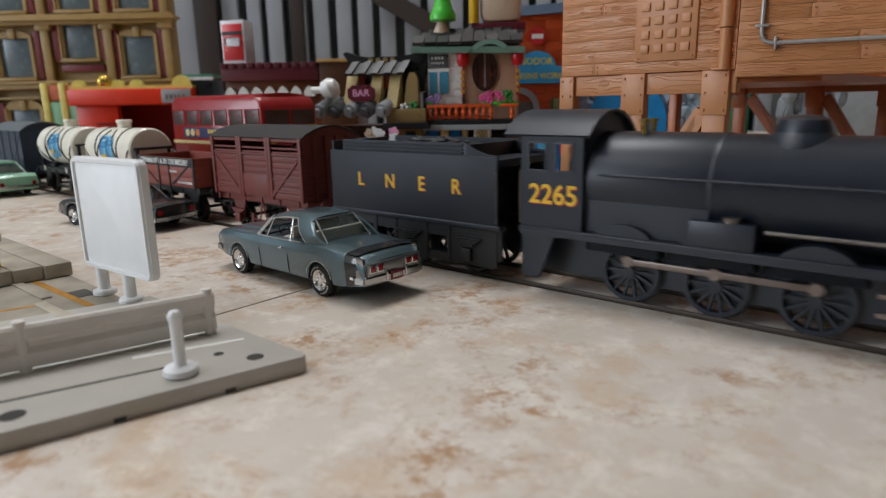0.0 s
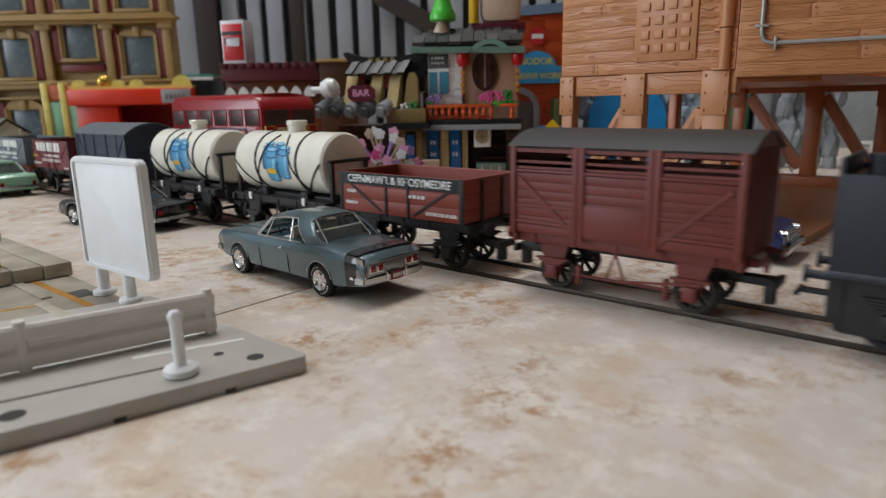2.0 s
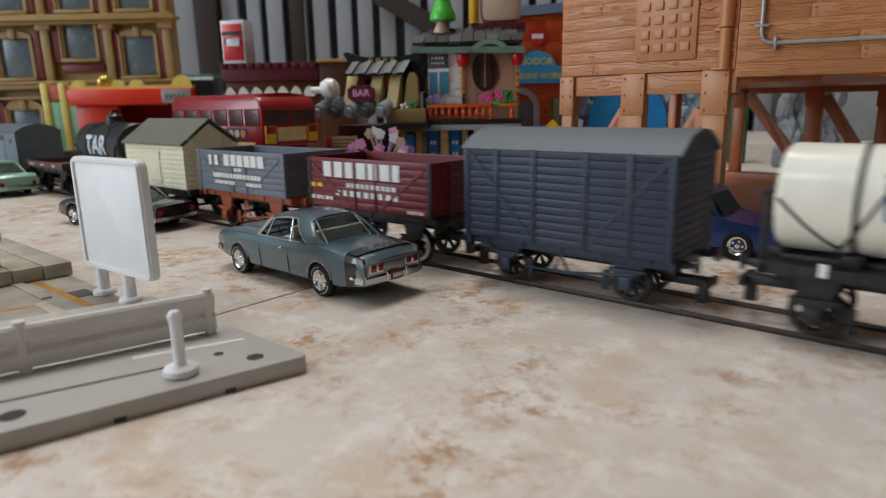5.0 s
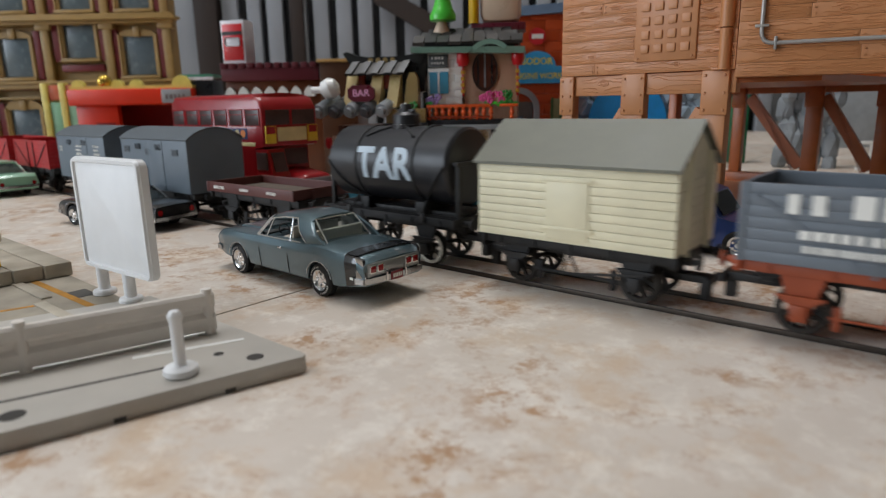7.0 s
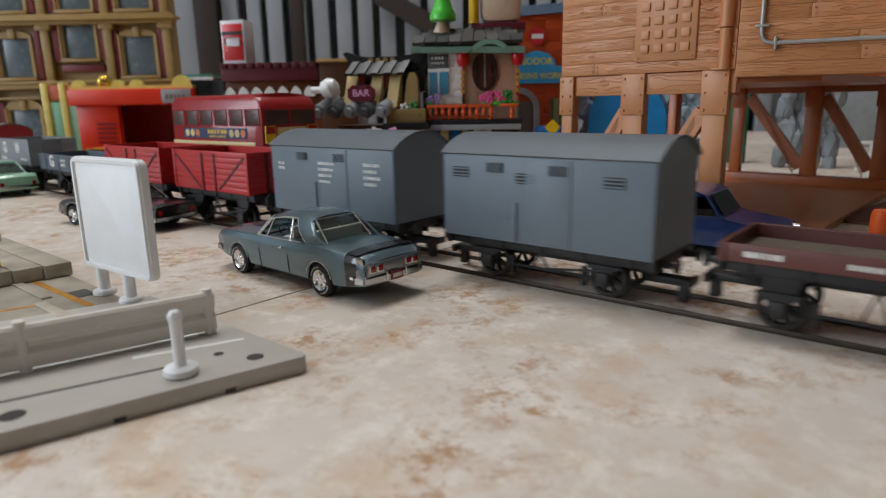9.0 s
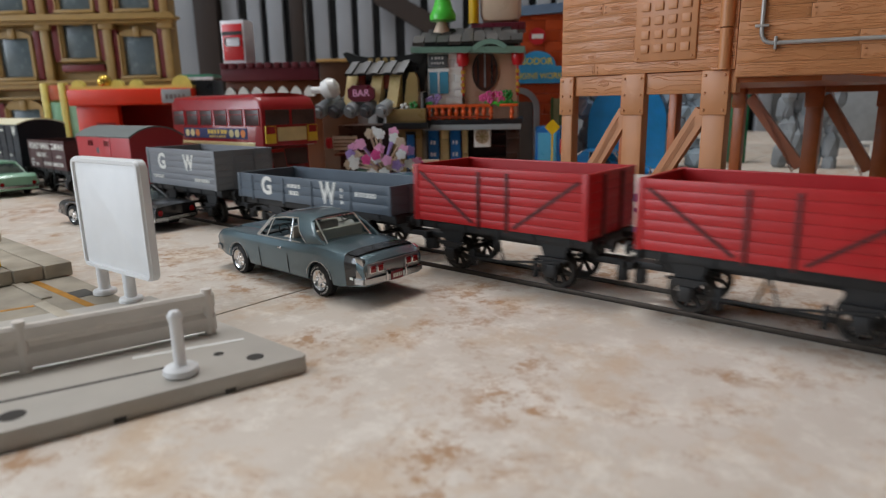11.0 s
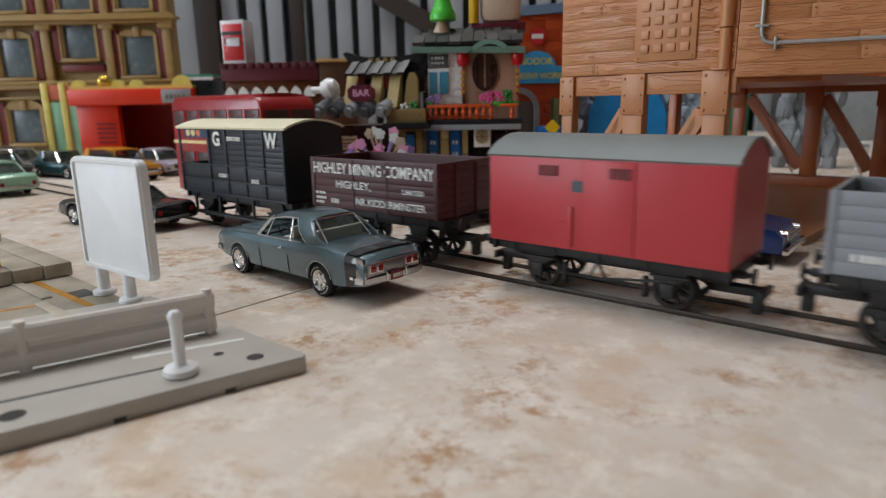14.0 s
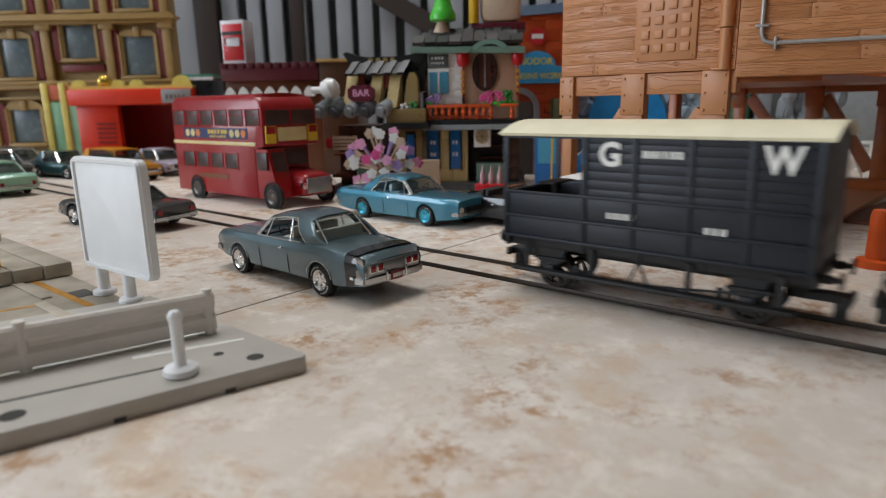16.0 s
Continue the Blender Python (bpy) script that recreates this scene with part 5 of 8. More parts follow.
    for s, nm in ((1, "front_bumper"), (-1, "rear_bumper")):
        b = B()
        wv = W / 2 * curve(plan, s * h)
        pts = [(-wv * 1.04, -3.2), (-wv * 1.0, 0.1), (-wv * 0.5, 0.9), (wv * 0.5, 0.9), (wv * 1.0, 0.1), (wv * 1.04, -3.2)]
        for p, q in zip(pts, pts[1:]):
            beam(b, (s * (h + p[1]), p[0], bz), (s * (h + q[1]), q[0], bz), 0.9, 1.7)
        part(nm, b, stuff("satin_chrome", "#b9bbbc", 0.22, 1.0, vary=0.08), th, "bright chrome bumper")
    b = B()
    wv = W / 2 * curve(plan, h)
    box(b, h - 1.2, h + 0.25, -wv * 0.62, wv * 0.62, 7.6, 10.2, 0.2)
    part("grille", b, stuff("dark_grille", "#3a3b3c", 0.3, 0.6), th)
    for s in (-1, 1):
        b = B()
        rod(b, (h - 1.5, s * wv * 0.78, 8.9), (h + 0.35, s * wv * 0.78, 8.9), 1.55, 16)
        part("headlight", b, stuff("lamp_glass", "#d8dcd8", 0.15), th)
        b = B()
        if lamps == "round":
            rod(b, (-h + 1, s * wv * 0.78, 9.4), (-h - 0.3, s * wv * 0.78, 9.4), 1.4, 16)
            part("tail_light", b, stuff("red_lamp_plastic", "#8e1519", 0.2), th, "red tail light")
        b = B()
        for gx in (-5.0, a - 2.0):
            w, zt = W / 2 * curve(plan, gx), curve(top, gx)
            d_ = zt - sill
            pp = [(w * 0.955, sill + 0.3), (w * 0.985, sill + d_ * 0.3), (w, sill + d_ * 0.55), (w * 0.975, sill + d_ * 0.8), (w * 0.935, zt - 0.4)]
            for p, q in zip(pp, pp[1:]):
                beam(b, (gx, s * p[0], p[1]), (gx, s * q[0], q[1]), 0.2, 0.12)
        part("door_gap", b, M["black"], th)
        if trim_mat:
            for cx in (xf, xr):
                b = B()
                w = W / 2 * curve(plan, cx)
                arc = [(cx + (r + 1.0) * math.cos(math.pi * k / 14), r + (r + 1.0) * math.sin(math.pi * k / 14)) for k in range(1, 14)]
                for p, q in zip(arc, arc[1:]):
                    beam(b, (p[0], s * w * 0.995, p[1]), (q[0], s * w * 0.99, q[1]), 0.3, 0.16)
                part("arch_trim", b, stuff("bright_trim", "#b4b6b4", 0.35, 0.7), th)
        b = B()
        box(b, -2.6, -0.6, s * (W / 2 * 0.985) - 0.2, s * (W / 2 * 0.985) + 0.45, belt - 2.6, belt - 2.0, 0.15)
        part("door_handle", b, ch, th)
    return th


def metal_paint(name, c):
    return stuff(name, c, 0.34, 0.5, vary=0.12, bump=0.0, flake=0.3, fine=3600, coat=1.0)


def build_cars():
    p = metal_paint("grey_green_metallic", "#4f656c")
    L, h = 82, 41.0
    th = car("muscle_car", -172.4, -44.4, 178.6, p, "grey-green metallic two-door muscle car with a black tail stripe", glassx=(13.3, 6.6, -14.2, -21.8), H=24.6, belt=15.5, sill=4.6,
             top=((-h, 13.0), (-h + 2.5, 14.7), (-h + 10, 15.6), (-22, 16.2), (-8, 15.7), (14, 15.6), (h - 12, 15.4), (h - 3, 14.4), (h, 12.8)),
             plan=((-h, 0.9), (-h + 4, 0.95), (-22, 1.0), (0, 0.975), (22, 0.985), (h - 6, 0.94), (h, 0.84)), lamps="none", L=82, W=27, wb=46.2, front=16.0, tail=1.6, base=0.86, interior="#d8ccbc", trim_mat=True, fast=True, r=5.2, crisp=True)
    # hood scoops, tail stripe, tail panel, lamps, plate
    b = B()
    loft(b, [[(18, -7, 15.3), (18, 7, 15.3), (18, 6, 16.6), (18, -6, 16.6)], [(33, -6, 15.0), (33, 6, 15.0), (33, 5.5, 15.9), (33, -5.5, 15.9)]])
    part("hood_bulge", b, p, th)
    k = stuff("gloss_black_stripe", "#141517", 0.25, coat=0.5)
    b = B()
    loft(b, [[(-h + 3.2, -11.6, 15.2), (-h + 3.2, 11.6, 15.2), (-h + 3.2, 6, 15.75), (-h + 3.2, -6, 15.75)], [(-h + 7.8, -12.0, 15.5), (-h + 7.8, 12.0, 15.5), (-h + 7.8, 6, 16.15), (-h + 7.8, -6, 16.15)]])
    part("tail_stripe", b, k, th, "black stripe across the boot lid")
    for s in (-1, 1):
        b = B()
        rings = []
        for i in range(9):
            xx = -h + 2.6 + 4.8 * i / 8
            w, zt, zb = 13.5 * (0.9 + 0.05 * min(1, (xx + h) / 4) + 0.02 * max(0, (xx + h - 4) / 4)), 14.75 + 0.1 * (xx + h - 2.6), 6.4 - 0.12 * i
            d = zt - zb
            prof = [(w * 0.955, zb), (w * 0.975, zb + d * 0.2), (w * 0.992, zb + d * 0.5), (w * 1.005, zb + d * 0.74), (w * 0.998, zb + d * 0.82), (w * 0.96, zt - 0.3), (w * 0.9, zt + 0.12)]
            rings.append([(xx, s * (u + 0.06), v) for u, v in prof] + [(xx, s * (u - 0.5), v) for u, v in prof[::-1]])
        loft(b, rings)
        part("side_stripe", b, k, th)
        b = B()
        bars(b, -h + 3.6, -h + 6.4, s * 13.15, 8.4, 0.8, 1)
        part("badge", b, M["lettering"], th)
        b = B()
        loft(b, [[(-h - 0.3, s * 10.3, 8.4), (-h - 0.3, s * 11.6, 8.4), (-h + 0.5, s * 12.0, 14.2), (-h + 0.5, s * 11.0, 14.2)], [(-h + 2.8, s * 10.3, 8.2), (-h + 2.8, s * 12.7, 8.2), (-h + 3.0, s * 12.5, 14.9), (-h + 3.0, s * 11.0, 14.9)]])
        part("tail_fin_cap", b, M["chrome"], th, "chrome rear corner cap")
        for y in (8.9, 5.9):
            b = B()
            box(b, -h - 0.95, -h + 0.3, s * y - 1.0, s * y + 1.0, 10.2, 12.0, 0.25)
            part("tail_light", b, stuff("red_lamp_plastic", "#8e1519", 0.2), th, "square red tail light")
            b = B()
            box(b, -h - 0.75, -h + 0.3, s * y - 1.35, s * y + 1.35, 9.85, 12.35, 0.25)
            part("lamp_bezel", b, M["chrome"], th)
    b = B()
    box(b, -h - 0.5, -h + 0.4, -10.8, 10.8, 8.8, 12.9, 0.3)
    part("tail_panel", b, stuff("satin_silver", "#9a9c9c", 0.3, 0.8), th, "silver tail panel")
    for s in (-1, 1):
        b = B()
        box(b, -h - 1.7, -h + 0.2, s * 4.0 - 0.45, s * 4.0 + 0.45, 6.6, 10.4, 0.3)
        part("bumper_guard", b, M["chrome"], th, "chrome bumper guard")
    b = B()
    box(b, -h - 1.6, -h - 1.2, -2.4, 2.4, 6.6, 9.2, 0.15)
    pl = part("plate", b, stuff("maroon_plate", "#7c2a30", 0.4), th)
    b = B()
    for i in range(5):
        box(b, -h - 1.7, -h - 1.55, -1.8 + i * 0.76, -1.35 + i * 0.76, 7.3, 8.5)
    part("plate_lettering", b, M["lettering"], th)

    hb = 42.5
    car("two_door_car", -223.5, 60.5, 0, metal_paint("sky_blue_metallic", "#2c7288"), "sky-blue two-door sixties model car with chrome grille", L=85, H=23.4, belt=14.4, wb=44, front=19.5,
        roof=stuff("slate_blue_roof", "#3f5d6c", 0.35, coat=0.4), top=((-hb, 13.6), (-hb + 4, 14.8), (-10, 14.8), (14, 14.6), (hb - 3, 14.2), (hb, 13.2)), glassx=(14, 6.5, -13, -21), fast=True, crisp=True, hub=stuff("turquoise_rim", "#4fb6cf", 0.2, 0.6), interior="#9fb4ba")
    car("sedan", -334, -35.6, 192, metal_paint("black_gloss_paint", "#1d1c1e"), "black sixties two-door car with red round tail lights", L=76, H=20.5, belt=13.0, glassx=(14, 6, -10, -18), interior="#3a3634")
    car("finned_car", -548, -35, 184, stuff("mint_green_paint", "#8fbfa2", 0.3, coat=0.5), "mint-green fifties finned car with a chrome bumper", L=84, W=30, H=24, belt=14.5, wb=46, front=16,
        top=((-42, 13.5), (-40, 15.6), (-20, 15), (0, 14.8), (20, 14.5), (42, 13.0)), glassx=(17, 8, -14, -23))
    car("estate_car", -558, 60, 8, stuff("amber_yellow_paint", "#c98a10", 0.3, coat=0.5), "amber-yellow estate car with dark windows", L=80, W=29, H=27, belt=16, glassx=(16, 10, -30, -36), top=((-40, 15.5), (0, 16), (20, 15.5), (40, 13)), chrome=False)
    car("hatchback", -566, 98, 6, stuff("pale_lilac_paint", "#b9b0c0", 0.3, coat=0.5), "pale lilac small car parked beside a bus", L=66, W=26, H=24, belt=14)
    car("pickup_car", -625, 40, 10, metal_paint("dark_teal_paint", "#174a4e"), "dark teal fifties car with chrome trim", L=80, H=24, belt=14, glassx=(14, 6, -16, -24))
    car("silver_car", -690, 24, 10, metal_paint("silver_paint", "#9a9a98"), "silver chrome-trimmed model car in a row", L=80, H=25, belt=15)
    car("silver_car", -748, 30, 6, metal_paint("dull_bronze_paint", "#5b544c"), "dull bronze model car in a row", L=80, H=25, belt=15)
    car("dark_car", -652, -2, 8, metal_paint("charcoal_paint", "#33363a"), "charcoal model car in a row", L=78, H=24, belt=14)
    car("convertible", -174, 79, 4, metal_paint("black_gloss_paint", "#1d1c1e"), "black open-top model car with a chrome windscreen frame", L=60, W=24, wb=36, front=12, H=20, belt=12.5, open_top=True, interior="#2e2c2a", glassx=(10, 5, -8, -14))
    car("blue_pickup", -205, 246, 20, stuff("bright_blue_paint", "#1f7fc4", 0.3, coat=0.5), "bright blue model car behind a trestle", L=66, W=28, H=24, belt=14)


build_cars()


def build_delivery_van():
    th = thing("delivery_van", -93, 76, 0, 0, "blue delivery van with a white cargo box and blue lettering bars", "van", "parked model cars")
    blue = metal_paint("royal_blue_paint", "#1c3f86")
    b = B()
    prof = [(-44, 4), (46, 4), (46, 10), (43, 12.6), (28, 14.4), (24, 15.4), (18.6, 23.2), (15, 24.4), (4, 24.8), (-44, 24.8)]
    rings = []
    for y, k in ((-13.2, 0.0), (-13.8, 0.6), (13.8, 0.6), (13.2, 0.0)):
        rings.append([(px_ * (1 - (0.6 - k) * 0.02), y, 4 + (pz - 4) * (1 - (0.6 - k) * 0.03)) for px_, pz in prof])
    loft(b, rings)
    part("body", b, blue, th)
    b = B()
    box(b, -44.4, 6, -14.1, 14.1, 8.0, 26.4, 1.4)
    part("cargo_box", b, stuff("white_van_panel", "#e2e2dc", 0.35), th, "white cargo box")
    b = B()
    bars(b, -40, -2, -14.2, 20.2, 3.2, 10, 0.2, 3), bars(b, -42, -1, -14.2, 15.2, 1.8, 16, 0.25, 4)
    part("box_lettering", b, stuff("navy_lettering", "#1d3a7c", 0.5), th)
    for s in (-1, 1):
        b = B()
        prism(b, [(9, 15.6), (23, 15.6), (18.4, 22.4), (9, 22.8)], "y", s * 13.9 - 0.1, s * 13.9 + 0.1)
        part("side_window", b, TINT, th)
        b = B()
        rod(b, (39, s * 9.5, 10.4), (46.6, s * 9.5, 10.4), 1.9, 16)
        part("headlight", b, M["chrome"], th)
        for xx in (-28, 31):
            car_wheel(th, xx, s * 12.2, 5.4, 3.4, M["chrome"], s)
    b = B()
    loft(b, [[(24.6, -11, 15.8), (24.6, 11, 15.8), (19.4, 10, 23), (19.4, -10, 23)], [(24.9, -11, 15.8), (24.9, 11, 15.8), (19.7, 10, 23), (19.7, -10, 23)]])
    part("windscreen", b, TINT, th)
    b = B()
    box(b, 46, 48.2, -14.5, 14.5, 4.2, 6.6, 0.5)
    for i in range(4):
        box(b, 45.6, 46.6, -6.5, 6.5, 7.0 + i * 1.1, 7.6 + i * 1.1)
    part("bumper_and_grille", b, M["chrome"], th)


build_delivery_van()


def build_bus():
    th = thing("double_decker_bus", -350, 57, 0, 1, "red double-decker model bus with a cream band and advertisements", "bus")
    red = stuff("bus_red", "#980c14", 0.32, coat=0.25, vary=0.06)
    cream = stuff("bus_cream", "#dcca92", 0.4)
    x0, x1, W = -64, 26, 20
    pts = [(x0, 5), (x1, 5), (x1, 34), (x1 + 9, 35.5), (x1 + 9.5, 58), (x1 + 6, 63.2), (x1 - 2, 65), (x0 + 5, 65), (x0 + 1, 62.5), (x0, 58)]
    b = B()
    rings = []
    for y, k in ((-W, 2.2), (-W + 0.35, 1.2), (-W + 1.1, 0.4), (-W + 2.2, 0), (W - 2.2, 0), (W - 1.1, 0.4), (W - 0.35, 1.2), (W, 2.2)):
        rings.append([(u + (0.4 * k if u < 0 else -0.4 * k), y, w - (k if w > 40 else 0)) for u, w in pts])
    loft(b, rings)
    part("body", b, red, th, smooth=50)
    b = B()
    rr = []
    for i in range(11):
        u = -1 + 2 * i / 10
        rr.append([(x0 + 3 + 1.5 * u * u, u * (W - 1.0), 64.4 + 1.6 * (1 - u * u)), (x1 + 4 - 2 * u * u, u * (W - 1.0), 64.4 + 1.6 * (1 - u * u)), (x1 + 4, u * (W - 1), 63.0), (x0 + 3, u * (W - 1), 63.0)])
    loft(b, rr)
    part("roof", b, red, th)
    b = B()
    box(b, x0 - 0.3, x1 + 1, -W - 0.25, W + 0.25, 35.6, 37.8, 0.2)
    part("cream_band", b, cream, th, "cream band round the body")
    # bonnet and cab
    b = B()
    loft(b, [[(x1, -8, 5), (x1, 19, 5), (x1, 19, 18), (x1, 14, 22), (x1, -4, 22), (x1, -8, 18)], [(x1 + 25, -6, 6), (x1 + 25, 17.5, 6), (x1 + 25, 17.5, 15), (x1 + 25, 14, 18.5), (x1 + 25, -3, 18.5), (x1 + 25, -6, 15)]])
    bmesh.ops.bevel(b, geom=list(b.edges), offset=2.2, segments=3, affect="EDGES", profile=0.5)
    part("bonnet", b, red, th, smooth=60)
    b = B()
    loft(b, [[(x1, -W + 0.4, 5), (x1, -7, 5), (x1, -7, 34), (x1, -W + 0.4, 34)], [(x1 + 18, -W + 1.6, 6), (x1 + 18, -7, 6), (x1 + 10, -7, 34), (x1 + 10, -W + 1.0, 34)]])
    part("driver_cab", b, red, th)
    b = B()
    box(b, x1 + 24.6, x1 + 25.8, -3.6, 14.6, 7.5, 16.6, 0.5)
    part("radiator_grille", b, stuff("grey_grille", "#8d8f90", 0.35, 0.5), th, "grey radiator grille")
    for y in (-5.6, 16.6):
        b = B()
        rod(b, (x1 + 23.5, y, 12.5), (x1 + 26.0, y, 12.5), 1.9, 16)
        part("headlight", b, M["chrome"], th)
    glaze = stuff("bus_window_glass", "#43302c", 0.4, vary=0.35)
    for s in (-1, 1):
        for i in range(6):
            xx = x0 + 9 + i * 16.2
            b = B()
            box(b, xx - 6.6, xx + 6.6, s * W - 0.22, s * W + 0.22, 47.6, 56.4, 0.2)
            wn = part("upper_window", b, glaze, th)
            b = B()
            for a in ((xx - 7, xx - 6.4, 47.2, 56.8), (xx + 6.4, xx + 7, 47.2, 56.8), (xx - 7, xx + 7, 47.0, 47.6), (xx - 7, xx + 7, 56.4, 57.0), (xx - 7, xx + 7, 53.6, 54.0)):
                box(b, a[0], a[1], s * W - 0.4, s * W + 0.4, a[2], a[3])
            part("window_frame", b, red, wn)
            if i < 4:
                b = B()
                box(b, xx + 8 - 6.4, xx + 8 + 6.4, s * W - 0.22, s * W + 0.22, 21.5, 30.4, 0.2)
                wn = part("lower_window", b, glaze, th)
                b = B()
                for a in ((xx + 1.2, xx + 1.8, 21, 31), (xx + 14.2, xx + 14.8, 21, 31), (xx + 1.2, xx + 14.8, 20.9, 21.5), (xx + 1.2, xx + 14.8, 30.4, 31)):
                    box(b, a[0], a[1], s * W - 0.4, s * W + 0.4, a[2], a[3])
                part("window_frame", b, red, wn)
        b = B()
        box(b, x0 + 14, x0 + 84, s * W - 0.3, s * W + 0.3, 39.6, 45.8)
        ad = part("advertisement", b, stuff("advert_navy", "#27335e", 0.5), th, "navy and yellow side advertisement")
        for j, cx in enumerate((x0 + 18.5, x0 + 24.5, x0 + 30.5, x0 + 68, x0 + 74, x0 + 80)):
            b = B()
            rod(b, (cx, s * W - 0.1, 42.7), (cx, s * (W + 0.42), 42.7), 2.4, 14)
            part("advert_fruit", b, stuff("advert_orange", "#cf7a3a", 0.5) if j % 3 == 2 else stuff("advert_cream", "#d8c792", 0.5), ad)
        b = B()
        bars(b, x0 + 42, x0 + 64, s * (W + 0.3), 43.6, 2.4, 6, 0.2, 2), bars(b, x0 + 44, x0 + 62, s * (W + 0.3), 40.8, 1.2, 7, 0.2, 2)
        part("advert_lettering", b, stuff("advert_yellow", "#d9b553", 0.5), ad)
        b = B()
        box(b, x0 + 28, x0 + 60, s * W - 0.2, s * W + 0.2, 14.6, 17.4)
        part("fleet_name", b, stuff("faded_gold", "#7a4a26", 0.5), th)
        for xx in (-40, 40):
            b = B()
            lathe(b, [(7.6, -0.3), (8.4, -0.3), (8.4, 0.5), (7.6, 0.5), (7.6, -0.3)], 24, Matrix.Translation((xx, s * W, 7.2)) @ Matrix.Rotation(radians(90), 4, "X"))
            part("wheel_arch", b, M["black"], th)
            car_wheel(th, xx, s * (W - 1.2), 7.0, 4.2, M["steel"], s)
    # front upper windows, blinds, cab windows
    for y in (-9.4, 9.4):
        b = B()
        box(b, x1 + 8.6, x1 + 9.9, y - 8.4, y + 8.4, 47.6, 56.4, 0.3)
        part("front_window", b, glaze, th)
    b = B()
    box(b, x1 + 8.6, x1 + 10.0, -10, 11, 38.2, 46.2, 0.2)
    part("destination_blind", b, cream, th, "cream destination panel")
    for y in (-15, 15.8):
        b = B()
        box(b, x1 + 8.6, x1 + 10.0, y - 3.6, y + 3.6, 37.2, 47.2, 0.2)
        sg = part("route_panel", b, stuff("route_yellow", "#e0bc2c", 0.45), th, "yellow and red panel")
        b = B()
        box(b, x1 + 9.8, x1 + 10.2, y - 3.0, y + 3.0, 42.6, 46.8)
        part("red_square", b, red, sg)
    b = B()
    box(b, x1 + 1.0, x1 + 10.6, -W - 0.2, -W + 1.2, 22, 32, 0.3)
    part("cab_window", b, glaze, th)
    b = B()
    loft(b, [[(x1 + 14.0, -17, 21), (x1 + 14.0, -8, 21), (x1 + 10.8, -8, 32), (x1 + 10.8, -17, 32)], [(x1 + 14.6, -17, 21), (x1 + 14.6, -8, 21), (x1 + 11.4, -8, 32), (x1 + 11.4, -17, 32)]])
    part("cab_windscreen", b, glaze, th)
    b = B()
    box(b, x1 + 0.2, x1 + 0.9, -5, 18, 23, 33, 0.2)
    part("bulkhead_window", b, glaze, th)


build_bus()


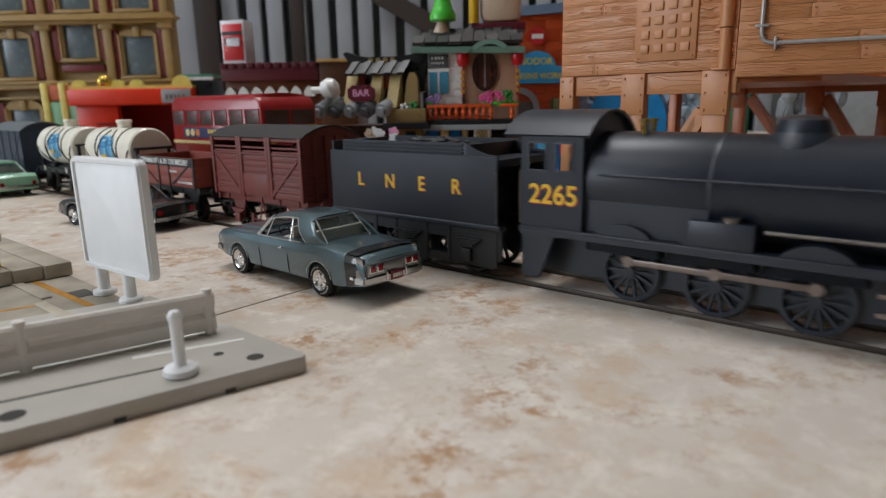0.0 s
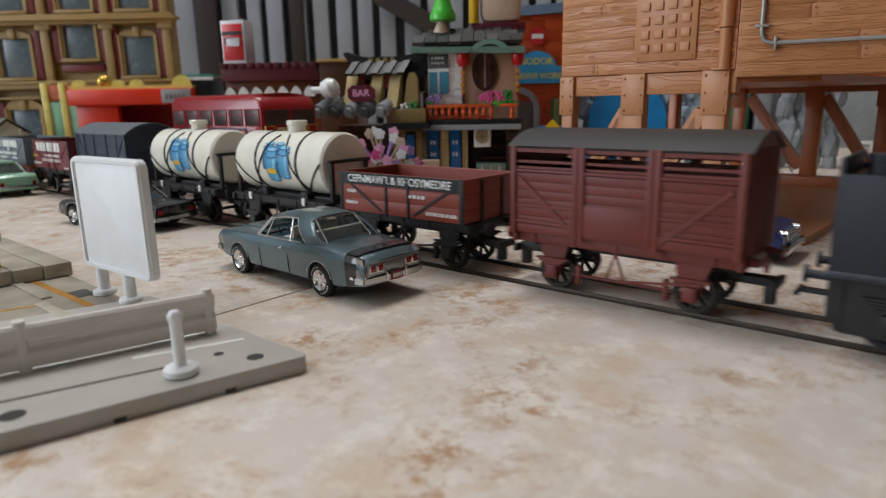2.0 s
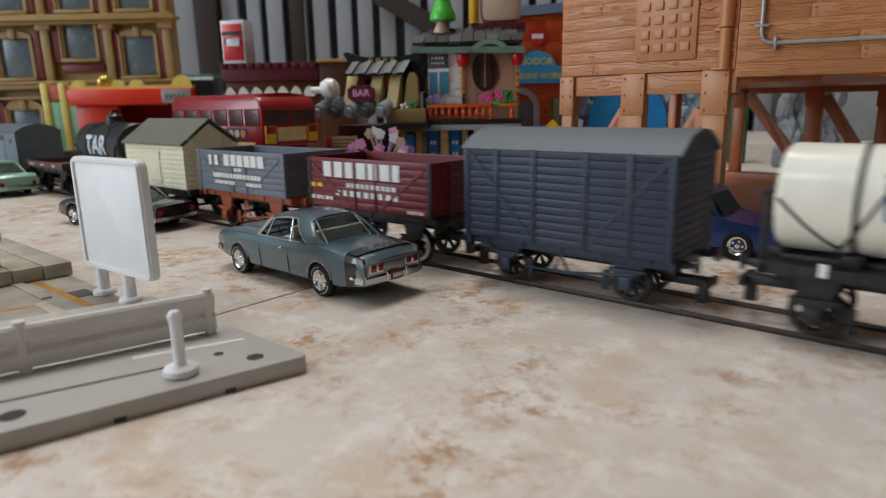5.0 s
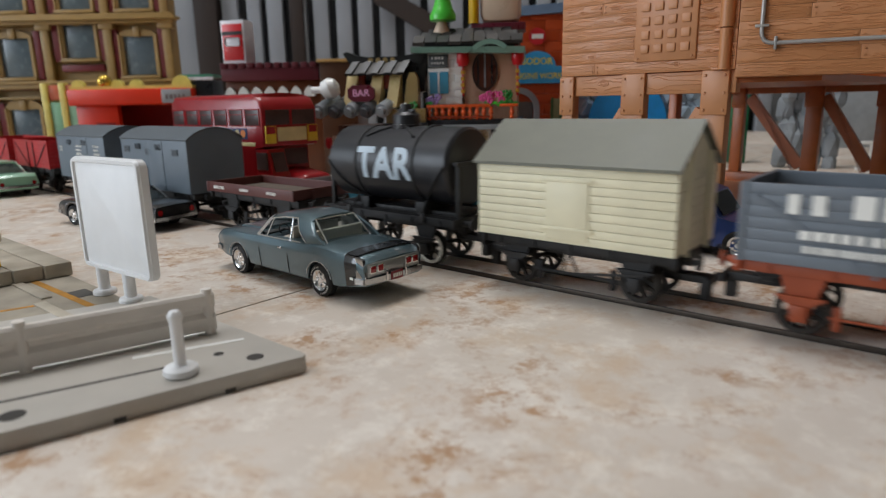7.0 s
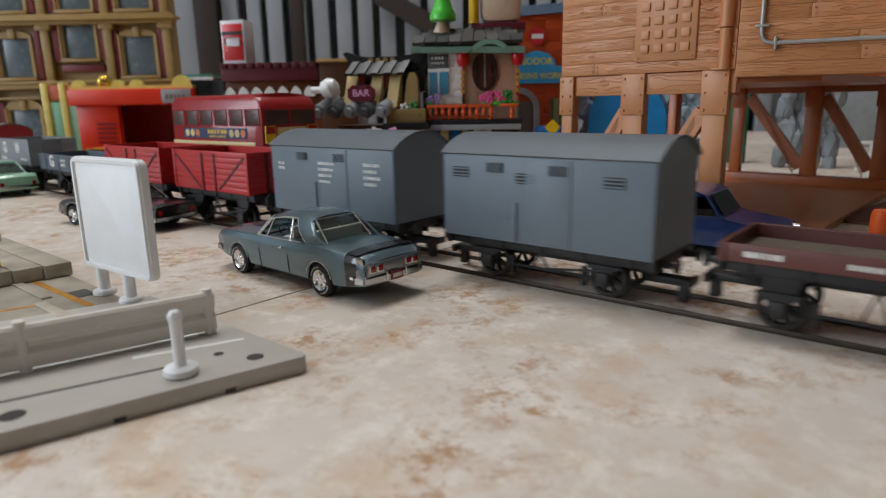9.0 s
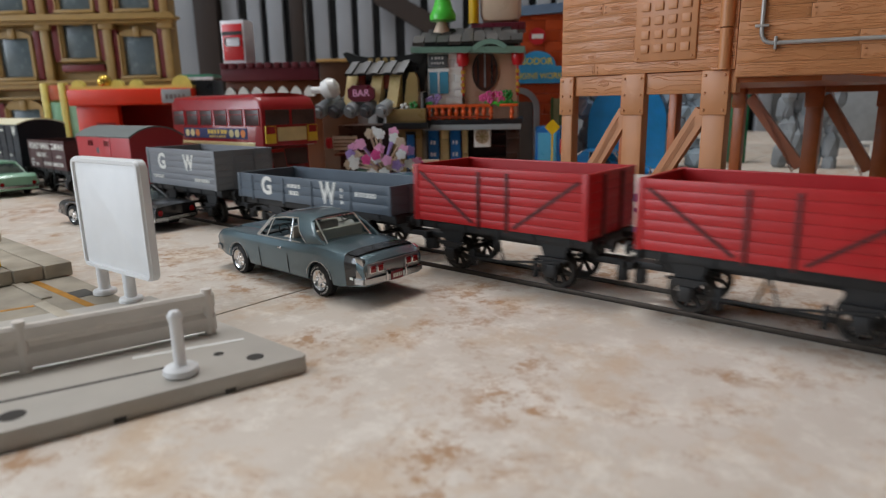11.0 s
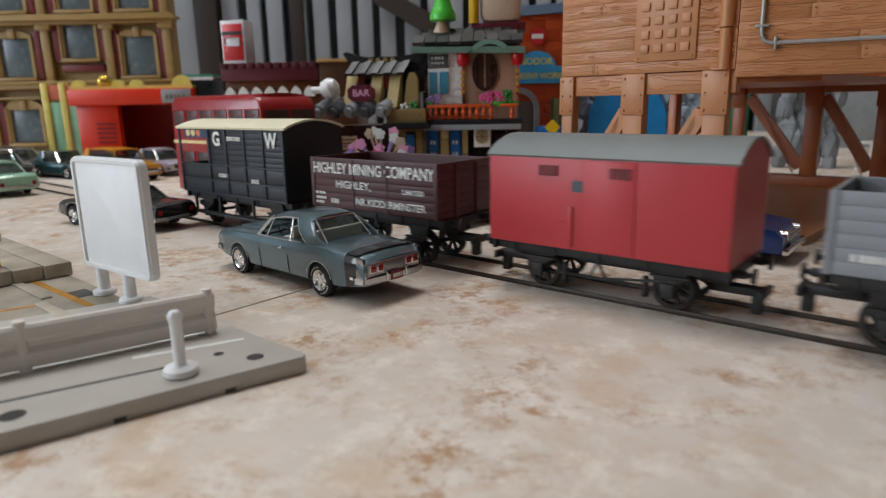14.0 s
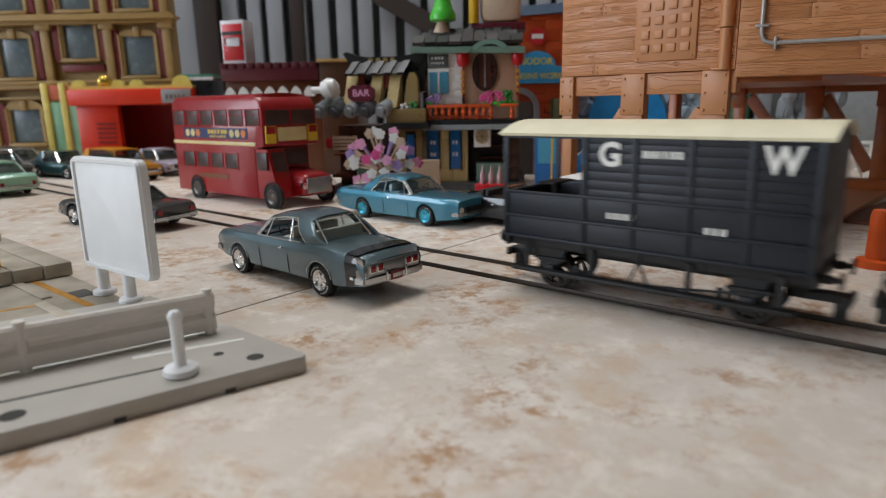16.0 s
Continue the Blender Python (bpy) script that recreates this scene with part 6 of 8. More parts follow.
# ---- toy road plates, sign and guard rail ----
def build_road():
    grey = stuff("grey_road_plastic", "#bcb7ae", 0.55, vary=0.08, wear="#6f6a62", bump=0.12)
    # Dark colour stands for the shade in slot and notches, and for a stain.
    dark = stuff("recess_shade_and_stain", "#4c4944", 0.7)
    white = stuff("white_moulded_plastic", "#e9eaea", 0.4, vary=0.04, bump=0.06)
    rail_m = stuff("warm_white_plastic", "#e6dfd6", 0.45, vary=0.05)
    worn = stuff("worn_parking_plastic", "#a89f8f", 0.6, vary=0.35, wear="#6d6556", scale=90, bump=0.2)
    line = stuff("white_road_paint", "#e2e2dd", 0.6, vary=0.12)
    orange = stuff("orange_road_paint", "#b9822a", 0.6, vary=0.25, scale=300)
    u, v = Vector((-0.264, -0.9645)), Vector((-1.0, 0.0))
    c0 = Vector((-108.5, -96.0))

    def P(a, b):
        q = c0 + v * a + u * b
        return (q.x, q.y)
    th = thing("road_plate", 0, 0, 0, 0, "grey plastic toy road plate with white lines and peg holes", "toy road")
    b = B()
    pts = [P(1.6, 0), P(75, 0), P(75, 130), P(0, 130), P(0, 1.6)]
    prism(b, pts, "z", 0.0, 4.0)
    bmesh.ops.bevel(b, geom=[e for e in b.edges], offset=0.45, segments=2, affect="EDGES", profile=0.5)
    part("plate", b, grey, th)
    for a0, b0, a1, b1, w in ((29.5, 9.3, 34.0, 26.2, 2.6), (19.5, 3.8, 23.2, 26.8, 1.5), (32, 36, 36, 60, 5.0), (33, 66, 36, 92, 5.0)):
        b = B()
        p, q = Vector(P(a0, b0)), Vector(P(a1, b1))
        d = (q - p).normalized()
        n = Vector((-d.y, d.x)) * w / 2
        prism(b, [tuple(p + n), tuple(q + n), tuple(q - n), tuple(p - n)], "z", 3.98, 4.08)
        part("road_line", b, line, th, "worn white road line")
    b = B()
    p, q = Vector(P(12.6, 24)), Vector(P(15, 58))
    d = (q - p).normalized()
    n = Vector((-d.y, d.x)) * 0.55
    prism(b, [tuple(p + n), tuple(q + n), tuple(q - n), tuple(p - n)], "z", 3.98, 4.05)
    part("slot", b, dark, th)
    # Flat discs, not cut holes: the shade inside is their grey.
    for a, bb, r in ((6.4, 8.8, 1.9), (6.6, 54, 2.3), (13.5, 13, 1.2)):
        b = B()
        x, y = P(a, bb)
        lathe(b, [(0, 3.99), (r, 3.99), (r, 4.05), (0, 4.05)], 20, Matrix.Translation((x, y, 0)))
        part("peg_hole", b, stuff("hole_shadow_grey", "#3f3c38", 0.9), th)
    for bb in (17, 38):
        b = B()
        p, q = Vector(P(-0.06, bb)), Vector(P(-0.06, bb + 2.2))
        beam(b, (p.x, p.y, 0.55), (q.x, q.y, 0.55), 0.3, 0.9)
        part("edge_notch", b, dark, th)

    # guard rail on the plate
    th = thing("guard_rail", 0, 0, 0, 0, "warm white plastic crash barrier with ribbed rail", "guard rail")
    b = B()
    prof = [(0.3, 4.5), (-1.0, 5.0), (-1.1, 8.2), (-0.1, 9.4), (-0.1, 10.6), (-1.1, 11.4), (-1.1, 13.8), (-0.6, 14.5), (0.5, 14.5), (1.0, 13.7), (1.0, 4.5)]
    p, q = Vector((-139.2, -100.8)), Vector((-139.2, -100.8)) + u * 120
    n = Vector((-u.y, u.x))
    loft(b, [[(s.x - n.x * a, s.y - n.y * a, 4 + (z - 4)) for a, z in prof] for s in (p, q)])
    part("rail_beam", b, rail_m, th)
    for k in (1.5, 40, 80):
        s = p + u * k
        b = B()
        rod(b, (s.x, s.y, 4.0), (s.x, s.y, 15.4), 1.25, 14)
        part("post", b, rail_m, th)

    # short bollard
    b = B()
    lathe(b, [(0, 14.2), (0.9, 14.0), (1.5, 13.2), (1.55, 12.4), (1.25, 11.6), (1.25, 2.2), (3.0, 2.0), (3.5, 1.6), (3.6, 0.6), (3.2, 0), (0, 0)], 28)
    whole("bollard", b, stuff("white_moulded_plastic", "#e3e2de", 0.4), -121.6, -119.4, 4.0, 0, "white plastic post on a round foot", "post")

    # second plate with kerb and orange lines
    th = thing("parking_plate", 0, 0, 0, 0, "worn grey plastic parking plate with orange lines and kerb blocks", "toy road")
    b = B()
    pts = [(-172, -102.0), (-172, -150), (-330, -150), (-330, -98.5), (-240, -100.5)]
    prism(b, pts, "z", 0.0, 3.6)
    bmesh.ops.bevel(b, geom=list(b.edges), offset=0.4, segments=2, affect="EDGES", profile=0.5)
    part("plate", b, worn, th)
    for p, q, w in (((-236, -111.5), (-180, -110.8), 2.2), ((-208, -140), (-201.5, -118.5), 1.6), ((-236, -111), (-250, -140), 1.8)):
        b = B()
        p, q = Vector(p), Vector(q)
        d = (q - p).normalized()
        n = Vector((-d.y, d.x)) * w / 2
        prism(b, [tuple(p + n), tuple(q + n), tuple(q - n), tuple(p - n)], "z", 3.58, 3.68)
        part("road_line", b, orange, th, "worn orange parking line")
    for x0, x1, y0, y1 in ((-236, -207, -117.6, -114.6), (-203, -180, -121, -117.8)):
        b = B()
        box(b, x0, x1, y0, y1, 3.5, 4.2, 0.25)
        part("wheel_stop", b, worn, th)
    b = B()
    box(b, -209, -200, -110.0, -104.6, 3.55, 3.66)
    part("stain_plate", b, dark, th)
    th = thing("kerb_slab", 0, 0, 3.6, 0, "raised grey plastic pump island with grooved edge blocks", "kerb")
    for i in range(4):
        b = B()
        y1 = -99.8 - i * 8.6
        box(b, -300, -231 + i * -1.2, y1 - 8.4, y1, 0, 4.8, 0.5)
        part("slab_block", b, worn, th)

    # pump at the very edge of the view
    th = thing("toy_pump", -242, -119.5, 8.4, 0, "cream and yellow plastic fuel pump post", "pump")
    b = B()
    box(b, -2, 1.6, -2, 2, 0, 10, 0.4)
    part("stand", b, stuff("toy_yellow", "#d9b012", 0.4), th)
    b = B()
    box(b, -4, 4.6, -3, 3, 8, 19, 1.6)
    part("head", b, stuff("cream_plastic", "#ddd2bc", 0.4), th)

    # blank sign
    th = thing("blank_sign", -186.7, -102.6, 3.6, 4, "blank white plastic billboard on two short round posts", "sign")
    w, z0, z1 = 18.8, 8.2, 41.6

    def rounded(a, r, n=6):
        out = []
        for cx, cz, q in ((w - a - r, z1 - a - r, 0), (-w + a + r, z1 - a - r, 1), (-w + a + r, z0 + a + r, 2), (w - a - r, z0 + a + r, 3)):
            out += [(cx + r * math.cos(math.pi / 2 * (q + k / n)), cz + r * math.sin(math.pi / 2 * (q + k / n))) for k in range(n + 1)]
        return out
    b = B()
    loft(b, [[(u, y, v) for u, v in rounded(a, 2.4)] for y, a in ((-0.5, 0.3), (-0.3, 0.0), (1.7, 0.0), (2.0, 0.35))])
    part("board", b, white, th)
    b = B()
    o, n_ = rounded(0.2, 2.3), rounded(1.7, 1.2)
    k = len(o)
    ring = [[(u, y, v) for u, v in pts] for y, pts in ((-0.4, o), (-1.1, rounded(0.45, 2.1)), (-1.1, rounded(1.4, 1.5)), (-0.4, n_))]
    loft(b, ring, caps=False)
    part("raised_rim", b, white, th)
    for x in (-11.4, 3.8):
        b = B()
        lathe(b, [(0, 9.6), (1.7, 9.6), (1.7, 1.8), (3.0, 1.6), (3.3, 1.2), (3.3, 0.3), (3.0, 0), (0, 0)], 24, Matrix.Translation((x, 0.4, 0)))
        part("post", b, white, th)


build_road()


# ---- the brown trestle ----
def build_trestle():
    br = stuff("brown_toy_plastic", "#be8153", 0.42, vary=0.05, bump=0.05)
    # Darker, redder copy for back and inner parts; their shade is in the colour.
    dk = stuff("shaded_brown_toy_plastic", "#a85c2b", 0.38, vary=0.12)
    th = thing("trestle_building", -76, 94, 0, -4.0, "brown plastic toy trestle house with moulded planks and rivet plates", "toy building")
    R = random.Random(5)

    def ridge(bm, pts, y, w=0.2, h=0.2):
        """A thin raised line through (x, z) points, proud of the face at y."""
        rows = [[bm.verts.new((x, y, z - w)), bm.verts.new((x, y - h, z)), bm.verts.new((x, y, z + w))] for x, z in pts]
        for p, q in zip(rows, rows[1:]):
            bm.faces.new((p[0], q[0], q[1], p[1])), bm.faces.new((p[1], q[1], q[2], p[2]))
        for r in (rows[0], rows[-1]):
            bm.faces.new(r)

    def grain(bm, x0, x1, y, z0, z1):
        """Moulded wood grain: long wavy lines that part round eye-shaped knots."""
        hgt, x = z1 - z0, x0 + R.uniform(4, 20)
        knots = []
        while x < x1 - 5:
            knots.append((x, z0 + hgt * R.uniform(0.3, 0.7), R.uniform(2.2, 4.5)))
            x += R.uniform(16, 46)
        for i in range(4):
            base = z0 + hgt * (i + 0.5) / 4
            x, ph = x0 + R.uniform(0, 5), R.uniform(0, 6)
            while x < x1 - 2:
                end, pts, amp, wl = min(x1, x + R.uniform(8, 30)), [], R.uniform(0.1, 0.45), R.uniform(3, 7)
                while x < end:
                    zz = base + amp * math.sin(ph + x / wl) + 0.12 * math.sin(x * 1.9 + ph)
                    for xk, zk, wk in knots:
                        d = zz - zk
                        zz += (1 if base > zk else -1) * hgt * 0.22 * math.exp(-((x - xk) / wk) ** 2) * math.exp(-(d / (0.5 * hgt)) ** 2)
                    pts.append((x, max(z0 + 0.25, min(z1 - 0.25, zz))))
                    x += 0.8
                if len(pts) > 2:
                    ridge(bm, pts, y)
                x = end + R.uniform(0.5, 4)
        for xk, zk, wk in knots:
            if R.random() < 0.6:
                for k in (0.35, 0.7):
                    ridge(bm, [(xk + wk * k * math.cos(2 * math.pi * i / 14), zk + hgt * 0.2 * k * math.sin(2 * math.pi * i / 14)) for i in range(15)], y, 0.14)

    stud = finish(rod(B(), (0, 0.3, 0), (0, -0.45, 0), 0.5, 10, 0.4), "rivet")
    stud.materials.append(br)

    def wall(parent, x0, x1, y, z0, rows, hgt, far):
        for i in range(rows):
            z = z0 + i * hgt
            cuts = [x0, x0 + (min(x1, far) - x0) * R.uniform(0.2, 0.85), x1] if i % 4 != 3 else [x0, x1]
            for a, c in zip(cuts, cuts[1:]):
                b = B()
                box(b, a + 0.05, c - 0.05, y, y + 3, z + 0.05, z + hgt - 0.05, 0.1)
                pl = part("plank", b, br, parent)
                g = B()
                grain(g, a + (2.6 if a > x0 else 0.5), min(far, c - 0.5), y, z + 0.3, z + hgt - 0.3)
                if g.verts:
                    part("grain_ridge", g, br, pl)
            for c in cuts[1:-1]:
                for dx in (-1.2, 1.2):
                    for dz in (0.28, 0.72):
                        part("rivet", stud, br, parent, at=at(c + dx, y, z + hgt * dz))
    # frames, front and back: posts, gusset plates, diagonals, top beam
    for yy, m, top in ((0, br, 60), (183, dk, 60)):
        for x, w in ((-77.8, 6), (-43.6, 9.4), (-7.8, 9.4)) if yy == 0 else ((-62, 7), (-17, 9), (21, 9)):
            b = B()
            box(b, x - w / 2, x + w / 2, yy, yy + 6, 0, top + 8, 0.5)
            part("post", b, m, th)
            b = B()
            box(b, x - w / 2 - 0.8, x + w / 2 + 0.8, yy - 0.9, yy + 1, 51.5, 69.2, 0.4)
            gp = part("gusset_plate", b, m, th)
            for dz in (53.5, 60.2, 67.2):
                for dx in (-w / 2 + 0.8, w / 2 - 0.8):
                    b = B()
                    rod(b, (x + dx, yy - 0.6, dz), (x + dx, yy - 1.5, dz), 0.8, 10, 0.4)
                    part("rivet", b, m, gp)
        for (xa, za), (xb, zb) in (((-73, 12), (-48, 53)), ((-38, 12), (-13, 53))) if yy == 0 else (((-56, 58), (-22, 14)), ((-12, 58), (16, 14))):
            b = B()
            beam(b, (xa, yy + 3, za), (xb, yy + 3, zb), 3.5, 6.5)
            dg = part("diagonal", b, m, th)
            b = B()
            for k in (-1.6, 0, 1.6):
                beam(b, (xa + 3, yy + 1.1, za + k + 4), (xb - 3, yy + 1.1, zb + k - 4), 0.4, 0.3)
            part("grain_ridge", b, m, dg)
        b = B()
        box(b, -81, 27 if yy else 0, yy + 0.8, yy + 6, 60.2, 78 if yy else 69.0, 0.3)
        tb = part("top_beam", b, m, th)
        if yy == 0:
            g = B()
            grain(g, -73, -49, 0.8, 60.8, 68.6)
            grain(g, -38, -13.5, 0.8, 60.8, 68.6)
            part("grain_ridge", g, br, tb)
    b = B()
    box(b, -81, 27, 178, 190, 0, 9, 0.6)
    part("sill_beam", b, dk, th)
    b = B()
    prism(b, [(-82, -2), (1.5, -2), (28, 10), (28, 191), (-82, 191)], "z", 0, 3.2)
    part("base_plate", b, br, th)
    for yy in (60, 120):
        b = B()
        box(b, -80, -75, yy - 4, yy + 4, 3, 62, 0.4)
        part("post", b, dk, th)
    # front wall above
    wall(th, -81, -0.6, -0.4, 69.3, 17, 5.1, -1.0)
    b = B()
    prism(b, [(-81, 2.6), (0, 2.6), (27, 13), (27, 188), (-81, 188)], "z", 64, 67)
    part("upper_floor", b, dk, th)
    b = B()
    box(b, -81, -77, 2.6, 188, 66, 156)
    box(b, -81, 27, 184, 188, 66, 156)
    part("rear_wall", b, dk, th)
    # moulded hatch with squares
    b = B()
    box(b, -43.2, -16.2, -1.5, 0.5, 73.9, 116, 0.6)
    ht = part("hatch", b, br, th, "moulded hatch with raised squares")
    for i in range(4):
        for j in range(6):
            b = B()
            x, z = -38.5 + i * 5.9, 79.1 + j * 5.65
            box(b, x - 1.85, x + 1.85, -2.2, -1.3, z - 1.75, z + 1.75, 0.25)
            part("raised_square", b, br, ht)
    for x in (-41.6, -17.8):
        part("rivet", stud, br, ht, at=at(x, -1.6, 75.4))
    for z0, z1, r in ((69.2, 84.8, 2.2), (85.2, 140, 2.6)):
        b = B()
        rod(b, (-4.6, -1.6, z0), (-4.6, -1.6, z1), r, 20)
        part("hinge_barrel", b, br, th)
    for z in (69.6, 77.0, 84.4):
        b = B()
        box(b, -9.4, -4, -1.8, 0.3, z - 0.5, z + 0.5, 0.2)
        part("hinge_lug", b, br, th)
    b = B()
    for i in range(9):
        ridge(b, [(-15 + u * 1.4, 86.5 + i * 3.2 + 0.5 * math.sin(u * 1.3 + i)) for u in range(5)], -0.4, 0.3, 0.6)
    part("end_grain", b, br, th)
    # hinged side panel
    th2 = thing("hinged_wall_panel", -74.5, 91, 0, 13, "brown plastic planked wall panel with a grey moulded pipe", "toy wall")
    wall(th2, -1.0, 150, -1.5, 66.0, 18, 5.05, 62)
    b = B()
    box(b, -0.9, 150, 1.2, 3.6, 65.8, 156, 0.3)
    part("backing", b, br, th2)
    pm = stuff("grey_painted_pipe", "#b4b0ab", 0.35, 0.3)
    b = B()
    pts = [(6.9, 156), (6.9, 82.4), (7.3, 80.2), (8.4, 78.6), (10.4, 77.9), (150, 77.9)]
    for (xa, za), (xb, zb) in zip(pts, pts[1:]):
        rod(b, (xa, -2.6, za), (xb, -2.6, zb), 0.75, 12)
    pp = part("pipe", b, pm, th2, "grey painted moulded pipe")
    for x, z in ((6.9, 84.3), (11.9, 77.9)):
        b = B()
        if z > 82:
            box(b, x - 2.4, x + 2.4, -3.4, -1.4, z - 0.5, z + 0.5, 0.25)
        else:
            box(b, x - 0.5, x + 0.5, -3.4, -1.4, z - 2.4, z + 2.4, 0.25)
        part("pipe_clip", b, pm, pp)
    b = B()
    box(b, 0, 190, 0, 200, 0, 1.6, 0.3)
    whole("brown_board", b, stuff("brown_wood_board", "#6b4128", 0.5, vary=0.2), -48, 166, 0, -11.3, "flat brown board lying on the table", "board")
    b = B()
    lathe(b, [(0, 20), (2.6, 20), (3.2, 18), (3.4, 3), (6.0, 2.5), (6.4, 0), (0, 0)], 20)
    whole("orange_cone", b, stuff("toy_orange", "#d2571e", 0.4), -21.4, 81.0, 0, 0, "small orange plastic cone post", "cone")


build_trestle()


# ---- toy brick houses ----
def brick_wall(th, x0, x1, y, z0, z1, mat, course=9.6, ln=16, t=8):
    z, i = z0, 0
    while z < z1 - 0.5:
        h = min(course, z1 - z)
        x = x0 - (ln / 2 if i % 2 else 0)
        while x < x1 - 0.5:
            a, c = max(x, x0), min(x + ln, x1)
            if c - a > 0.8:
                b = B()
                box(b, a + 0.08, c - 0.08, y, y + t, z + 0.06, z + h - 0.06, 0.25)
                part("brick", b, mat, th)
            x += ln
        z += h
        i += 1


def build_brick_houses():
    T = {n: stuff("toy_" + n, c, 0.3, vary=0.05, bump=0.01) for n, c in dict(tan="#d3bd86", dark_tan="#8f7a4e", black="#1d1e20", dgrey="#55585a", grey="#8f9496", white="#e6e6e2", sand_green="#6f8f80", dgreen="#26483a",
         orange="#c9541c", rust="#8a3216", dbrown="#3b241a", rbrown="#5c2c18", maroon="#5b1a28", blue="#1f6ab0", azure="#4f9fc0", red="#b3141c", pink="#d24f8a", lpink="#e3a3c4", lilac="#a98fc8", green="#2e8b3a", bgreen="#4bbf3c",
         yellow="#e0b51c", nougat="#c09a80", gold="#b88a2c", beige="#c9b39a").items()}
    # tea-house tower
    th = thing("toy_tower_house", -262, 168, 2.2, 32, "toy brick corner tower with a dark tiled roof and round window", "toy house")
    part("base_plate", box(B(), -34, 34, -10, 62, -2.2, 3.2, 0.3), T["dgrey"], th)
    # lower storey
    brick_wall(th, -30, -4, -2, 3.2, 42, T["tan"])
    brick_wall(th, 22, 31, -2, 3.2, 42, T["dbrown"])
    part("back_wall", box(B(), -30, 30, 20, 58, 3.2, 42), T["dbrown"], th)
    for x in (-27, -12):
        d = part("poster", box(B(), x - 3.6, x + 3.6, -3.2, -1.8, 12, 38, 0.3), T["blue"], th, "blue poster with white writing bars")
        part("poster_lettering", bars(bars(B(), x - 2, x + 2, -3.3, 30, 2.5, 2), x - 2, x + 2, -3.3, 22, 2.5, 2), T["white"], d)
        part("poster_frame", box(box(B(), x - 4.4, x - 3.7, -3.6, -1.6, 11, 39), x + 3.7, x + 4.4, -3.6, -1.6, 11, 39), T["black"], d)
    f = part("fan_unit", box(B(), 1, 12, -9, 0, 27, 41, 0.5), T["white"], th, "white air conditioner with a round fan")
    b = B()
    lathe(b, [(0, 0.4), (1, 0.4), (1, 0), (4.2, 0), (4.2, 0.5), (4.8, 0.5), (4.8, -0.5), (0, -0.5)], 24, Matrix.Translation((6.5, -9.2, 34)) @ Matrix.Rotation(radians(90), 4, "X"))
    fan = part("fan_ring", b, T["beige"], f)
    for i in range(4):
        b = B()
        a = math.pi * i / 4
        beam(b, (6.5 - 4 * math.cos(a), -9.7, 34 - 4 * math.sin(a)), (6.5 + 4 * math.cos(a), -9.7, 34 + 4 * math.sin(a)), 0.4, 0.7)
        part("fan_bar", b, T["dark_tan"], f)
    part("counter", box(B(), 2, 22, -4, 6, 3.2, 16, 0.3), T["sand_green"], th)
    for i in range(3):
        part("shelf", box(B(), 4, 21, 6, 18, 18 + 8 * i, 19 + 8 * i), T["rbrown"], th)
    part("balcony_slab", box(B(), -33, 33, -14, 60, 42, 45.2, 0.3), T["black"], th)
    part("balcony_edge", box(B(), -32, 32, -15, -12, 38.6, 42, 0.3), T["grey"], th)
    # orange balcony rail
    for i in range(13):
        x = -28 + i * 4.5
        if 9 < i < 12:
            continue
        b = B()
        lathe(b, [(1.0, 0), (1.6, 1), (0.9, 2.5), (1.6, 4.5), (0.9, 6.5), (1.4, 8)], 10, Matrix.Translation((x, -12, 45.2)))
        part("baluster", b, T["orange"], th)
    part("balcony_rail", box(B(), -30, 12, -13.4, -10.6, 53, 55, 0.4), T["orange"], th)
    part("balcony_rail", box(B(), 18, 30, -13.4, -10.6, 53, 55, 0.4), T["orange"], th)
    part("balcony_rail", box(B(), -30, 12, -13.4, -10.6, 46, 47.6, 0.4), T["rust"], th)
    # upper storey
    brick_wall(th, -30, -7, -4, 55, 89, T["white"], 4.8, 12)
    part("upper_core", box(B(), -29, 29, 4, 54, 45.2, 89), T["nougat"], th)
    w = part("window", box(B(), -28.5, -16, -5.2, -3.6, 62, 76, 0.3), T["azure"], th, "light blue window")
    part("window_frame", box(box(B(), -23, -21.8, -5.6, -3.8, 61, 77), -29.5, -15.2, -5.6, -3.8, 76, 78), T["white"], w)
    s = part("shop_sign", box(B(), -29, -16, -5.6, -3.8, 79, 87, 0.3), T["dgrey"], th)
    part("sign_lettering", bars(bars(B(), -27, -18, -5.7, 84.8, 1.6, 4), -27, -18, -5.7, 81.6, 1.2, 5), T["white"], s)
    b = B()
    box(b, -6, 29, -1, 5, 55, 89, 0.3)
    part("window_wall", b, T["nougat"], th)
    b = B()
    lathe(b, [(7.2, -1.4), (8.6, -1.4), (8.6, 1), (7.2, 1), (7.2, -1.4)], 32, Matrix.Translation((8, -1.2, 76)) @ Matrix.Rotation(radians(90), 4, "X") @ Matrix.Diagonal((1, 1.5, 1, 1)))
    rw = part("round_window", b, T["dbrown"], th, "dark round lattice window")
    b = B()
    lathe(b, [(0, -0.3), (7.4, -0.3), (7.4, 0.3), (0, 0.3)], 32, Matrix.Translation((8, -1.3, 76)) @ Matrix.Rotation(radians(90), 4, "X") @ Matrix.Diagonal((1, 1.5, 1, 1)))
    part("pane", b, T["rbrown"], rw)
    for dx in (-4.5, 0, 4.5):
        hh = 1.45 * math.sqrt(7.2 ** 2 - dx * dx)
        part("lattice_bar", box(B(), 8 + dx - 0.5, 8 + dx + 0.5, -2.4, -1.4, 76 - hh, 76 + hh), T["black"] if dx else T["grey"], rw)
